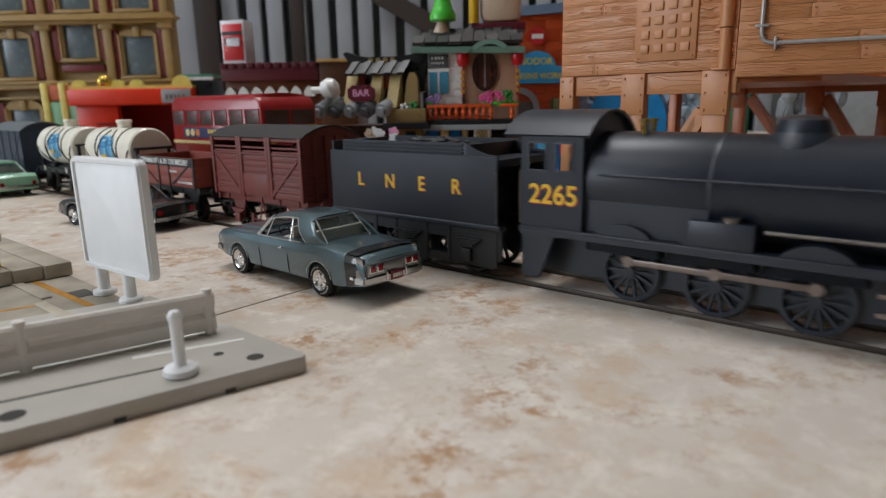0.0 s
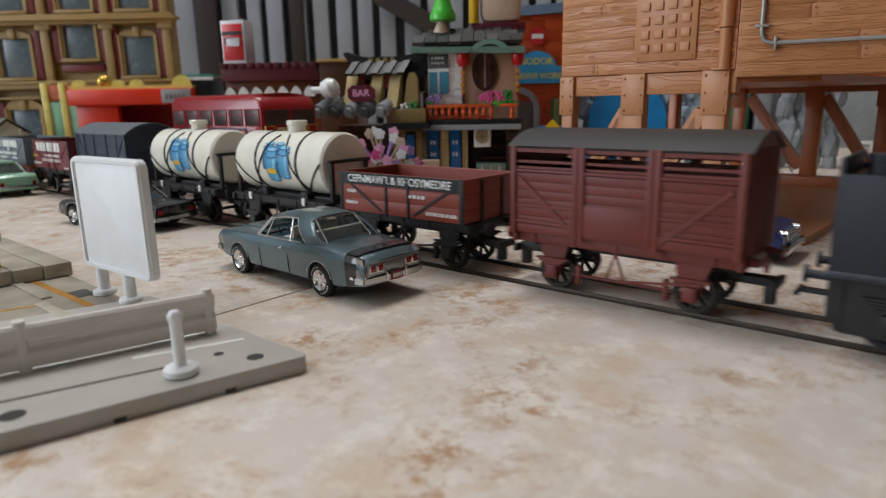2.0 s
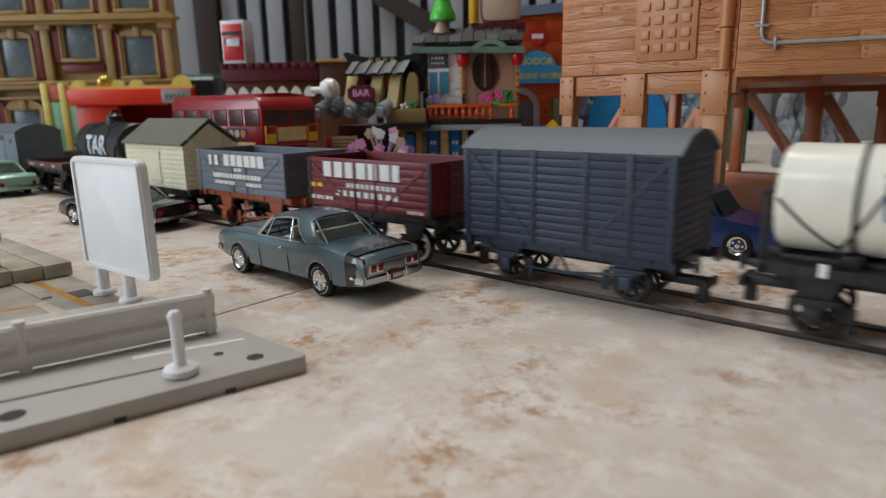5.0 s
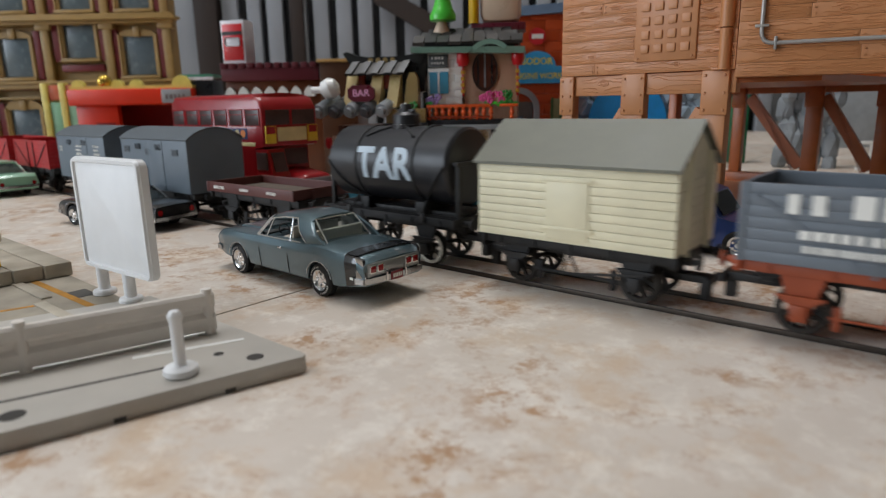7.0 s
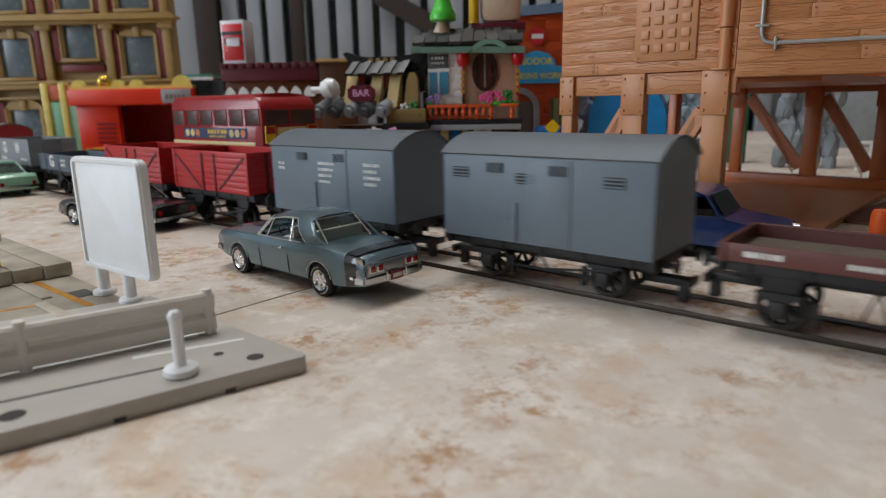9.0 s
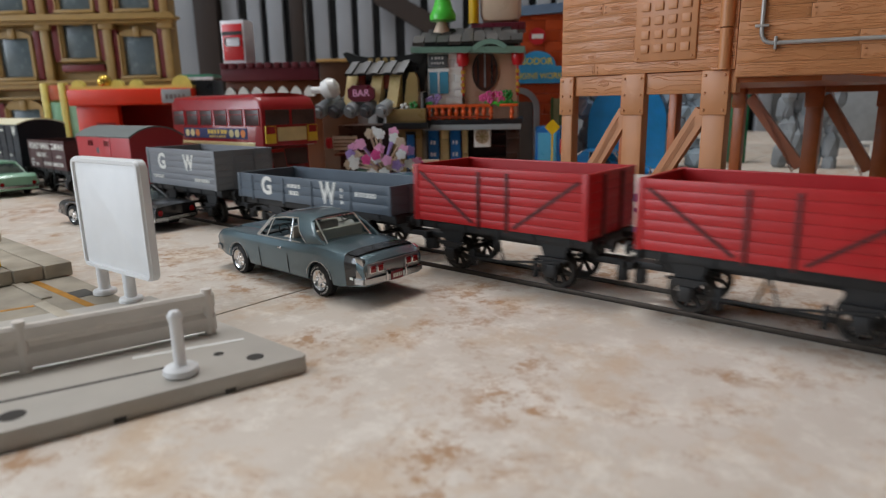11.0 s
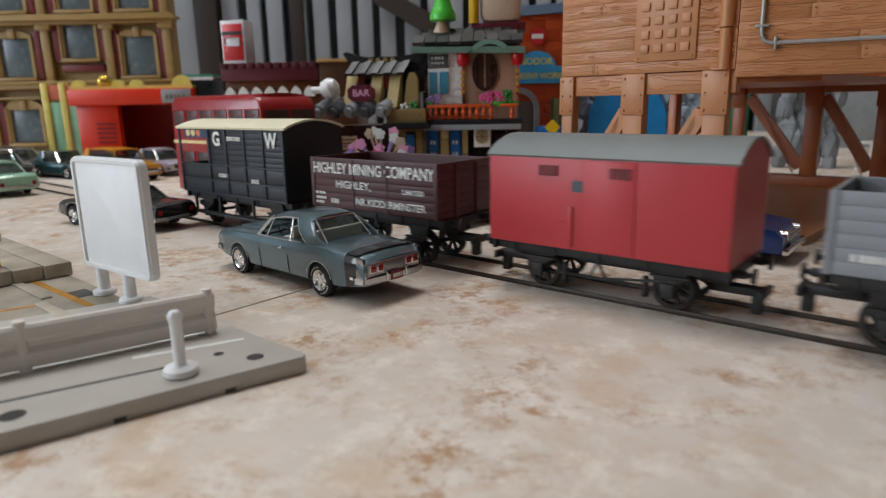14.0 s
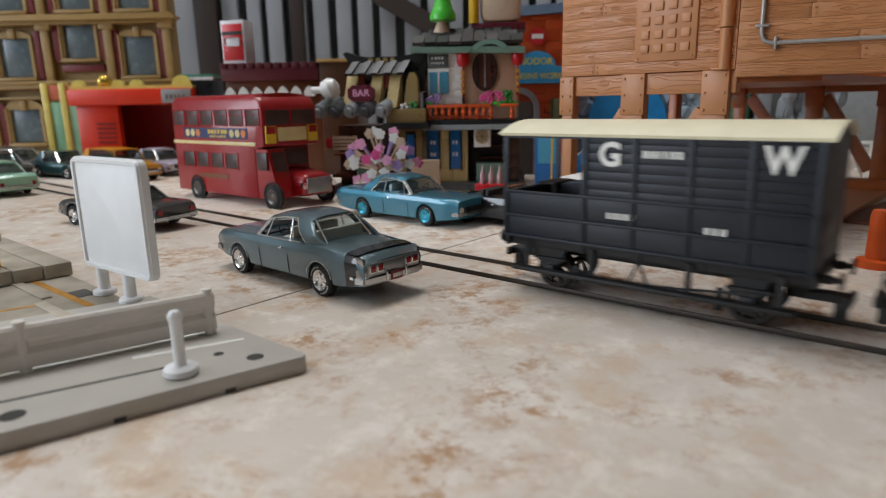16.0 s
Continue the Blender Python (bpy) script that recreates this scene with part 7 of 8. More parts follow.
    for x in (-6, 29.5):
        b = B()
        lathe(b, [(0, 12), (2.6, 12), (4.0, 9.5), (4.1, 3), (2.8, 0), (0, 0)], 16, Matrix.Translation((x, -7.5, 79)))
        rod(b, (x, -7.5, 60), (x, -7.5, 79), 0.7, 8)
        part("lantern", b, T["red"], th, "red hanging lantern")
        b = B()
        for i in range(4):
            box(b, x - 1.4, x + 1.4, -9, -6, 62 + i * 4, 64.4 + i * 4, 0.4)
        part("lantern_tassel", b, T["gold"], th)
    R = random.Random(3)
    for px_, m, m2 in ((-25, "lilac", "green"), (9, "pink", "green"), (17, "pink", "bgreen"), (24, "green", "green")):
        for i in range(5):
            b = B()
            x, y, z = px_ + R.uniform(-4, 4), -11 + R.uniform(-2, 2), 56.5 + R.uniform(0, 5)
            for k in range(5):
                a = 2 * math.pi * k / 5
                r = bmesh.ops.create_icosphere(b, subdivisions=1, radius=1.1)
                bmesh.ops.translate(b, vec=(x + 1.5 * math.cos(a), y - 0.4, z + 1.5 * math.sin(a)), verts=r["verts"])
            part("flower", b, T[m], th)
        for i in range(6):
            b = B()
            x, y, z = px_ + R.uniform(-5, 5), -11 + R.uniform(-2, 2), 54.5 + R.uniform(-0.5, 2)
            prism(b, [(x - 2.2, z), (x, z + 1.4), (x + 2.2, z), (x, z - 1.2)], "y", y - 0.4, y + 0.4)
            part("leaf", b, T[m2], th)
    RT = stuff("dull_black_tile", "#0e100f", 0.4, vary=0.1)
    RG = stuff("dull_charcoal_tile", "#3a3632", 0.6, vary=0.1)
    # roof: eaves band and overlapping tiles
    b = B()
    loft(b, [[(-39, -14, 88), (34, -14, 86), (34, 64, 88), (-39, 64, 88)], [(-39, -15, 91.5), (34, -15, 90), (34, 65, 91.5), (-39, 65, 91.5)]])
    part("eave", b, T["sand_green"], th, "sand-green curved eaves")
    b = B()
    lathe(b, [(13, -2), (16, -2), (16, 2), (13, 2), (13, -2)], 24, Matrix.Translation((12, -13, 79)) @ Matrix.Rotation(radians(90), 4, "X"))
    bmesh.ops.delete(b, geom=[v for v in b.verts if v.co.z < 86], context="VERTS")
    part("eaves_arch", b, T["sand_green"], th)
    for row in range(3):
        for i in range(9):
            x0 = -38 + row * 4 + i * (71 - row * 8) / 9
            wd = (71 - row * 8) / 9
            b = B()
            loft(b, [[(x0 + 0.3, -14 + row * 6, 92 + row * 2.6), (x0 + wd - 0.3, -14 + row * 6, 92 + row * 2.6), (x0 + wd - 0.3, -5 + row * 6, 97 + row * 2.6), (x0 + 0.3, -5 + row * 6, 97 + row * 2.6)],
                     [(x0 + 0.3, -15 + row * 6, 94 + row * 2.6), (x0 + wd - 0.3, -15 + row * 6, 94 + row * 2.6), (x0 + wd - 0.3, -6 + row * 6, 99 + row * 2.6), (x0 + 0.3, -6 + row * 6, 99 + row * 2.6)]])
            part("roof_tile", b, RT if (i + row) % 3 else RG, th)
    part("roof_core", box(B(), -34, 30, 2, 60, 90, 102, 2), T["black"], th)
    # ornaments on the roof
    b = B()
    lathe(b, [(0, 0), (5, 0), (5.6, 3), (3.4, 8), (3.0, 10)], 20, Matrix.Translation((-21, 4, 99)))
    o = part("lamp_base", b, T["beige"], th)
    b = B()
    lathe(b, [(3.2, 0), (8.4, 1), (8.8, 4), (6.8, 8), (5, 14), (4.6, 26), (0, 27)], 24, Matrix.Translation((-20, 4, 108)))
    part("green_shade", b, T["bgreen"], th, "bright green rounded lamp shade")
    b = B()
    box(b, -2, 34, 6, 26, 102, 107, 0.6)
    part("ornament_plinth", b, T["maroon"], th)
    b = B()
    box(b, 4, 31, 6, 28, 107, 140, 6)
    part("cream_ornament", b, T["beige"], th, "plain cream rounded ornament")
    b = B()
    rod(b, (0, 8, 107), (0, 8, 140), 3.4, 16)
    part("yellow_column", b, T["yellow"], th)

    # bar house with pipe awning
    th = thing("toy_bar_house", -312, 128, 0, 32, "toy brick bar with dark roof and grey pipe awning", "toy house")
    part("base_plate", box(B(), -36, 30, -16, 50, 0, 3.2, 0.3), T["black"], th)
    part("lower_core", box(B(), -32, 30, 12, 48, 3.2, 44), T["dbrown"], th)
    part("shelf", box(B(), -32, 10, -8, 12, 10, 12), T["rbrown"], th)
    part("shelf", box(B(), -32, -4, -2, 12, 24, 25.6), T["rbrown"], th)
    n = part("menu_board", box(B(), -29, -12, -13, -11.4, 29, 38, 0.3), T["beige"], th)
    part("menu_lettering", box(box(box(B(), -28, -13, -13.4, -12.8, 31, 31.6), -28, -13, -13.4, -12.8, 33, 33.6), -28, -13, -13.4, -12.8, 35.4, 36), T["rbrown"], n)
    part("red_lantern", lathe(B(), [(0, 0), (2, 0), (3, 2), (3, 5), (2, 7), (0, 7)], 16, Matrix.Translation((-31.5, -11, 30))), T["red"], th)
    part("pot", box(B(), -14, -4, -11, -4, 12, 17, 1), T["sand_green"], th)
    part("wall_panel", box(B(), 10, 30, -4, 12, 3.2, 44, 0.3), T["dark_tan"], th)
    pl = part("dark_door", box(B(), 19, 26, -5, -3.8, 12, 40, 0.3), T["black"], th)
    part("door_glass", box(B(), 20, 25, -5.4, -4.6, 15, 38, 0.2), T["blue"], pl)
    for i in range(5):
        b = B()
        x = -30 + i * 10.6
        rod(b, (x, 4, 61.5), (x - 6.0, -17, 54), 4.7, 20)
        rod(b, (x - 5.9, -16.4, 54.2), (x - 6.9, -19.6, 53.0), 2.9, 16)
        part("awning_pipe", b, T["dgrey"] if i % 2 else T["grey"], th, "grey cylinder of the awning")
    brick_wall(th, -18, 28, 2, 54, 84, T["black"], 9.6, 12)
    for x in (-19, -2, 10):
        b = B()
        loft(b, [[(x, 2, 56), (x + 7, 2, 56), (x + 7, 2, 78), (x, 2, 78)], [(x - 2, -12, 56), (x + 5, -12, 56), (x + 7, -3, 78), (x, -3, 78)]])
        part("buttress", b, T["tan"], th)
    for x in (-11, 6):
        part("orange_shutter", box(B(), x - 2, x + 3, -2, 2.4, 68, 82, 0.4), T["rust"], th)
    b = B()
    prism(b, [(-16.5, 62.6), (-13, 60), (-2, 60), (1.2, 62.6), (1.2, 68), (-2, 70.6), (-13, 70.6), (-16.5, 68)], "y", -14.4, -11)
    sg = part("name_board", b, T["maroon"], th, "maroon eight-sided name board")
    letters("writing", "BAR", 6.2, -7.6, -14.6, 65.4, T["lpink"], sg, 1.0)
    b = B()
    lathe(b, [(0, 9), (5, 7), (7, 3), (6, -2), (0, -5)], 18, Matrix.Translation((-31, -12, 68)) @ Matrix.Rotation(radians(70), 4, "Y"))
    part("white_shell", b, T["white"], th, "white rounded shell ornament")
    b = B()
    rod(b, (-41, -13, 68), (-31, -13, 68), 2.2, 14)
    part("white_knob", b, T["white"], th)
    b = B()
    prism(b, [(19, 54), (29, 54), (29, 74), (27, 78), (24, 78), (22, 74)], "y", -9, -1)
    part("arch_piece", b, T["dark_tan"], th)
    for i in range(5):
        x0 = -19 + i * 8.6
        b = B()
        loft(b, [[(x0, -9, 76.5), (x0 + 4.6, -9, 76.5), (x0 + 7.6, 1, 84.5), (x0 + 3.0, 1, 84.5)], [(x0, -10, 78.2), (x0 + 4.6, -10, 78.2), (x0 + 7.6, 0, 86.2), (x0 + 3.0, 0, 86.2)]])
        part("roof_rafter", b, RT, th, "black slanted roof bar")
        if i < 4:
            b = B()
            loft(b, [[(x0 + 4.8, -8.4, 76.7), (x0 + 8.4, -8.4, 76.7), (x0 + 11.4, 1, 84.2), (x0 + 7.8, 1, 84.2)], [(x0 + 4.8, -9.0, 77.6), (x0 + 8.4, -9.0, 77.6), (x0 + 11.4, 0.4, 85.2), (x0 + 7.8, 0.4, 85.2)]])
            part("roof_tile", b, RG, th)
    b = B()
    prism(b, [(-18, 84), (30, 84), (34, 92.5), (30, 93), (24, 90), (16, 88.8), (-6, 88.8), (-14, 90), (-20, 92.5), (-23, 91.5)], "y", 1, 15)
    part("ridge", b, RT, th, "black roof ridge with upswept ends")
    b = B()
    loft(b, [[(24, 2, 66), (31, 2, 66), (34, 2, 90), (29, 2, 90)], [(24, 18, 66), (31, 18, 66), (34, 18, 90), (29, 18, 90)]])
    part("roof_hip", b, RT, th)
    b = B()
    for i in range(4):
        rod(b, (-4 + i * 5, 1.4, 86.6), (-4 + i * 5, 0.2, 86.6), 1.7, 12)
    part("medallion_row", b, T["dark_tan"], th)
    for x, z in ((12, 57), (20, 56), (26, 57)):
        b = B()
        for k in range(5):
            a = 2 * math.pi * k / 5
            r = bmesh.ops.create_icosphere(b, subdivisions=1, radius=1.3)
            bmesh.ops.translate(b, vec=(x + 1.9 * math.cos(a), -10, z + 1.9 * math.sin(a)), verts=r["verts"])
        part("flower", b, T["white"] if x < 25 else T["green"], th)
    part("planter", box(B(), 8, 34, -12, -4, 46, 55, 0.4), T["dark_tan"], th)
    part("front_ledge", box(B(), 6, 36, -14, 0, 42, 46, 0.3), T["black"], th)

    # bouquet of toy flowers
    th = thing("flower_bouquet", -271, 89, 0, 32, "pink, white and lilac toy brick flower bouquet", "flowers")
    R = random.Random(11)
    cz = 24
    for i in range(40):
        a, rr = R.uniform(0, 2 * math.pi), 20.5 * math.sqrt(R.uniform(0.02, 1))
        x, z = rr * math.cos(a) * 1.05, cz + rr * math.sin(a) * 0.95
        y = -7 + 9 * (rr / 20) ** 2 + R.uniform(-2, 2)
        m = T[R.choice(["white", "white", "white", "beige", "lpink", "pink", "lilac"])]
        b = B()
        rod(b, (x * 0.2, 2, cz - 4 + (z - cz) * 0.2), (x, y + 0.8, z), 0.8, 8)
        part("stem", b, T["lilac"] if i % 4 == 0 else T["beige"], th)
        b = B()
        for k in range(5):
            t = 2 * math.pi * k / 5 + a
            rod(b, (x + 1.9 * math.cos(t), y - 0.5, z + 1.9 * math.sin(t)), (x + 1.9 * math.cos(t), y + 0.7, z + 1.9 * math.sin(t)), 1.35, 10)
        rod(b, (x, y - 1.0, z), (x, y + 0.6, z), 1.0, 10)
        part("flower", b, m, th)
    part("vase", lathe(B(), [(0, 0), (5, 0), (5.6, 6), (3.4, 12), (4.4, 16), (0, 16)], 16), T["beige"], th)
    b = B()
    box(b, -9, 9, -1.5, 1.5, 0, 24, 0.4)
    whole("small_notice", b, T["beige"], -262, 118, 0, 32, "small beige notice board on the ground", "notice board")
    th = thing("bottle_crate", -214, 122, 0, 25, "red toy crate holding small clear bottles", "crate")
    part("crate", box(B(), -9, 9, -6, 6, 0, 12, 0.6), T["red"], th)
    for x in (-5, 0, 5):
        part("bottle", lathe(B(), [(0, 0), (1.8, 0), (1.8, 5), (0.8, 8), (0.8, 10.5), (0, 10.5)], 12, Matrix.Translation((x, -2, 12))), stuff("pinkish_bottle", "#b48a8c", 0.2), th)
    th = thing("toy_vending_box", -218, 196, 0, 25, "blue toy vending box beside a brick tower", "box")
    part("box", box(B(), -10, 6, -8, 8, 0, 42, 0.8), T["blue"], th)
    part("window", box(B(), -8, 4, -8.8, -7.6, 18, 38, 0.3), T["azure"], th)
    part("red_handle", box(B(), 6, 14, -8, 0, 24, 34, 1), T["red"], th)
    b = B()
    prism(b, [(-5, 0), (0, -5), (5, 0), (0, 5)], "y", -0.6, 0.6)
    for v in b.verts:
        v.co.z += 42
    box(b, -0.6, 0.6, 0.4, 1.4, 0, 38)
    whole("diamond_sign", b, T["yellow"], -207, 178, 0, 32, "yellow diamond warning sign on a thin post", "sign")


build_brick_houses()


# ---- other buildings behind ----
def build_back():
    # orange engine works
    th = thing("orange_works", -282, 262, 0, 40, "orange plastic works building with a blue arched name sign", "toy building")
    og = stuff("orange_plastic", "#b8481c", 0.4, vary=0.08)
    bl = stuff("grey_blue_plastic", "#6d86a0", 0.4)
    brick_wall(th, -30, 38, 0, 0, 124, og, 8, 23, 10)
    part("core", box(B(), -30, 38, 9, 60, 0, 122), og, th)
    b = B()
    loft(b, [[(-32, -4, 121), (40, -4, 125.5), (40, 12, 125.5), (-32, 12, 121)], [(-32, -4, 128), (40, -4, 132.5), (40, 12, 132.5), (-32, 12, 128)]])
    part("cornice", b, bl, th, "grey-blue sloping cornice")
    sky_b = stuff("name_sign_blue", "#35a4dc", 0.4)
    b = B()
    pts = [(-9.5, 72), (32, 72), (32, 84), (27.5, 85)] + [(9.5 + 14.5 * math.cos(math.pi * i / 14), 85 + 11.5 * math.sin(math.pi * i / 14)) for i in range(15)] + [(-6, 85), (-9.5, 84)]
    prism(b, pts, "y", -3.2, -0.2)
    sg = part("name_sign", b, sky_b, th, "sky-blue arched sign with yellow letters")
    yl = stuff("sign_yellow", "#e2d64a", 0.5)
    letters("writing", "SODOR", 7.0, 9.5, -3.3, 88.6, yl, sg, 1.0)
    letters("writing", "ENGINE WORKS", 6.2, 11, -3.3, 77.4, yl, sg, 0.92)
    b = B()
    rod(b, (9.5, -0.2, 107.5), (9.5, -2.2, 107.5), 6.4, 28)
    rs = part("round_sign", b, stuff("sign_red", "#b8242c", 0.4), th, "red round sign with a white bar")
    part("white_bar", box(B(), 5, 14, -2.6, -2.0, 105.8, 109.2), M["lettering"], rs)
    b = B()
    out = [(-5 + 17 * math.cos(math.pi * i / 16), 52 + 17 * math.sin(math.pi * i / 16)) for i in range(17)]
    inn = [(-5 + 12.5 * math.cos(math.pi * i / 16), 52 + 12.5 * math.sin(math.pi * i / 16)) for i in range(17)]
    prism(b, [(12, 0)] + out + [(-22, 0), (-17.5, 0)] + inn[::-1] + [(7.5, 0)], "y", -3, 0)
    part("doorway_arch", b, stuff("arch_grey", "#8b8f92", 0.5), th, "grey stone doorway arch")
    part("doorway", box(B(), -17, 7, -0.6, 0.5, 0, 58), stuff("doorway_dark", "#5a5550", 0.6), th)
    w = part("window", box(B(), 22, 36, -1, 0.3, 38, 60, 0.3), stuff("works_window", "#88906a", 0.3), th)
    part("window_frame", box(box(box(B(), 21, 23, -1.8, -0.2, 37, 61), 28, 29.4, -1.8, -0.2, 37, 61), 35, 37, -1.8, -0.2, 37, 61), stuff("dark_green_frame", "#3b5a34", 0.5), w)

    # blue arch and rock behind the trestle
    th = thing("rock_tunnel", -216, 353, 0, 28, "blue-grey toy rock face with a bright blue arch", "toy rock")
    rock = stuff("blue_grey_rock", "#9fb3c1", 0.6, vary=0.3, scale=60, bump=0.3)
    R = random.Random(8)
    b = B()
    for i in range(120):
        x, z = R.uniform(-80, 46), R.uniform(0, 72)
        r = bmesh.ops.create_icosphere(b, subdivisions=1, radius=R.uniform(6, 11))
        bmesh.ops.translate(b, vec=(x, R.uniform(6, 14), z), verts=r["verts"])
    part("rock_face", b, rock, th, smooth=0)
    b = B()
    pts = [(32 * math.cos(math.pi * i / 18) - 18, 40 + 34 * math.sin(math.pi * i / 18)) for i in range(19)]
    prism(b, [(14, 0)] + pts + [(-50, 0)], "y", -5, 0)
    part("arch_door", b, stuff("azure_plastic", "#27a3f5", 0.35), th, "bright blue arched door")
    th = thing("rock_pillar", -108, 420, 0, 20, "grey toy rock pillar of stacked rough stones", "toy rock")
    b = B()
    for i in range(70):
        r = bmesh.ops.create_icosphere(b, subdivisions=1, radius=R.uniform(6, 11))
        bmesh.ops.scale(b, vec=(0.7, 0.7, 1.5), verts=r["verts"])
        bmesh.ops.translate(b, vec=(R.uniform(-20, 20), R.uniform(-4, 6), R.uniform(0, 78)), verts=r["verts"])
    part("rock", b, stuff("grey_green_rock", "#90969a", 0.7, vary=0.35, scale=60, bump=0.3), th, smooth=0)
    b = B()
    box(b, -9, 9, -6, 6, 0, 130, 0.6)
    whole("white_panel", b, stuff("white_panel_paint", "#d3d4d2", 0.5), -50, 560, 0, 30, "tall white panel standing at the back", "panel")
    b = B()
    box(b, -7, 7, -7, 7, 0, 60, 0.6)
    whole("green_post", b, stuff("dark_green_plastic", "#1c6a44", 0.5), -168, 440, 0, 30, "dark green plastic post at the back", "post")
    b = B()
    box(b, -75, 75, -4, 4, 0, 140, 0.8)
    whole("grey_board", b, stuff("pale_grey_board", "#a5aaad", 0.6), -95, 690, 0, 40, "pale grey board standing at the back", "panel")
    th = thing("small_stand", -62, 420, 0, 20, "small clear plastic display stand", "stand")
    part("foot", box(B(), -9, 9, -5, 5, 0, 2, 0.4), M["lettering"], th)
    part("stem", rod(B(), (0, 0, 2), (0, 0, 22), 1.6, 10), M["lettering"], th)
    part("top", box(B(), -8, 8, -1, 1, 20, 23, 0.4), M["lettering"], th)

    # red shop
    rd = stuff("shop_red_plastic", "#dd3312", 0.35, vary=0.06)
    th = thing("red_garage", -628, 108, 0, 40, "bright red plastic garage with an open dark bay", "toy building")
    part("left_wall", box(B(), -54, -14, 0, 8, 0, 64, 0.6), rd, th)
    part("right_wall", box(B(), 48, 58, 0, 8, 0, 64, 0.6), rd, th)
    part("fascia", box(B(), -58, 60, -5, 12, 62, 77, 1.0), rd, th)
    # Darker copy of the shop red puts the bay's shade into the wall colour.
    part("back_wall", box(B(), -54, 58, 50, 56, 0, 66), stuff("shaded_red_plastic", "#8c1712", 0.4), th)
    part("roof", box(B(), -54, 58, 8, 56, 62, 66), rd, th)
    for i in range(5):
        part("louvre", box(B(), -36, -18, -0.8, 0.4, 26 + 4.4 * i, 28 + 4.4 * i), stuff("shaded_red_plastic", "#8c1712", 0.4), th)
    sg = part("grey_sign", box(B(), 32, 60, -6.2, -4.8, 63, 76, 0.4), stuff("sign_grey", "#8c8a88", 0.5), th)
    part("sign_lettering", bars(B(), 36, 56, -6.3, 69, 4, 5), stuff("sign_brown", "#6b5b55", 0.5), sg)
    ye = stuff("pale_yellow_plastic", "#d8c566", 0.4)
    b = B()
    box(b, -58, 60, 0, 10, 77, 80)
    for x in (-52, -14, 4, 48):
        rod(b, (x, 4, 80), (x, 10, 80), 6 if x != 48 else 9, 20)
    part("parapet", b, ye, th, "pale yellow scalloped parapet")
    b = B()
    bmesh.ops.create_uvsphere(b, u_segments=20, v_segments=12, radius=7, matrix=Matrix.Translation((-26, 6, 84)))
    part("gold_ball", b, stuff("gold_metal", "#c9a64a", 0.25, 0.8), th, "shiny gold ball")
    th = thing("yellow_shop", -694, 62, 0, 40, "pale yellow and mint plastic shop front", "toy building")
    mint = stuff("mint_panel", "#8fbf9a", 0.4)
    part("core", box(B(), -9, 26, 6, 50, 0, 74), ye, th)
    for x in (2, 19):
        part("panel", box(B(), x - 5.5, x + 5.5, 2, 7, 8, 66, 0.4), mint, th, "mint green panel")
        part("panel_top", box(B(), x - 5.5, x + 5.5, 2, 7, 68, 82, 0.4), stuff("coral_panel", "#c96a4a", 0.4), th)
    for x in (-7, 10.5, 27):
        part("pilaster", box(B(), x - 3, x + 3, 0, 8, 0, 84, 0.5), ye, th)

    # big cream facade
    cr = stuff("cream_facade_plastic", "#9a7c46", 0.5, vary=0.12)
    mr = stuff("dark_red_panel", "#6d1a1c", 0.5)
    gl = stuff("grey_blue_pane", "#5d6a70", 0.25, vary=0.15)
    th = thing("cream_town_house", -775, 216, 0, 40, "tall cream plastic town house with arched windows and red panels", "toy building")
    X = [-25, -96, -176, -253]
    rows = ((20, 62), (99, 146), (176, 226))
    part("core", box(B(), -300, 16, 8, 22, 0, 262), cr, th)
    for x in [11] + [(a + b_) / 2 for a, b_ in zip(X, X[1:])] + [-298]:
        for z0, z1 in ((0, 84), (92, 158), (168, 250)):
            part("pilaster", box(B(), x - 5, x + 5, -1, 9, z0, z1, 1.0), cr, th)
        part("capital", box(B(), x - 9, x + 9, -3, 9, 152, 160, 1.0), cr, th)
    for z0, z1, o in ((84, 90, 3), (90, 93, 6), (158, 162, 4), (162, 166, 8), (166, 170, 3), (250, 256, 6), (0, 8, 3), (72, 75, 1)):
        part("cornice", box(B(), -302, 18 + o, -o - 1, 9, z0, z1, 0.8), cr, th)
    for x in X:
        for k, (z0, z1) in enumerate(rows):
            if x == -96 and k == 1:
                z0, z1 = 120, 160
            w = part("window", box(B(), x - 19, x + 19, 5, 8.5, z0, z1, 0.4), gl, th, "grey arched window")
            part("sill", box(B(), x - 24, x + 24, -2, 8, z0 - 5, z0 - 1, 0.8), cr, w)
            b = B()
            out = [(23 * math.cos(math.pi * i / 12), z1 - 1 + (12 if k == 0 else 7) * math.sin(math.pi * i / 12)) for i in range(13)]
            prism(b, [(x + u, v) for u, v in [(23, z0)] + out + [(-23, z0), (-18.5, z0), (-18.5, z1 - 2), (18.5, z1 - 2), (18.5, z0)]], "y", 2, 7.5)
            part("frame", b, cr, w)
            part("keystone", box(B(), x - 4, x + 4, 0, 4, z1 - 3, z1 + 9, 0.8), cr, w)
            for s in (-1, 1):
                part("red_panel", box(B(), x + s * 28.2 - 4.0, x + s * 28.2 + 4.0, 2.0, 8.5, z0 - 4, z1 + 6, 0.3), mr, w, "dark red panel")
                part("column", rod(B(), (x + s * 22.4, 2, z0), (x + s * 22.4, 2, z1), 1.8, 12), cr, w)
            if k == 1:
                part("red_frieze", box(B(), x - 26, x + 26, 3, 8.5, z0 - 16, z0 - 8, 0.4), mr, w, "dark red frieze panel")

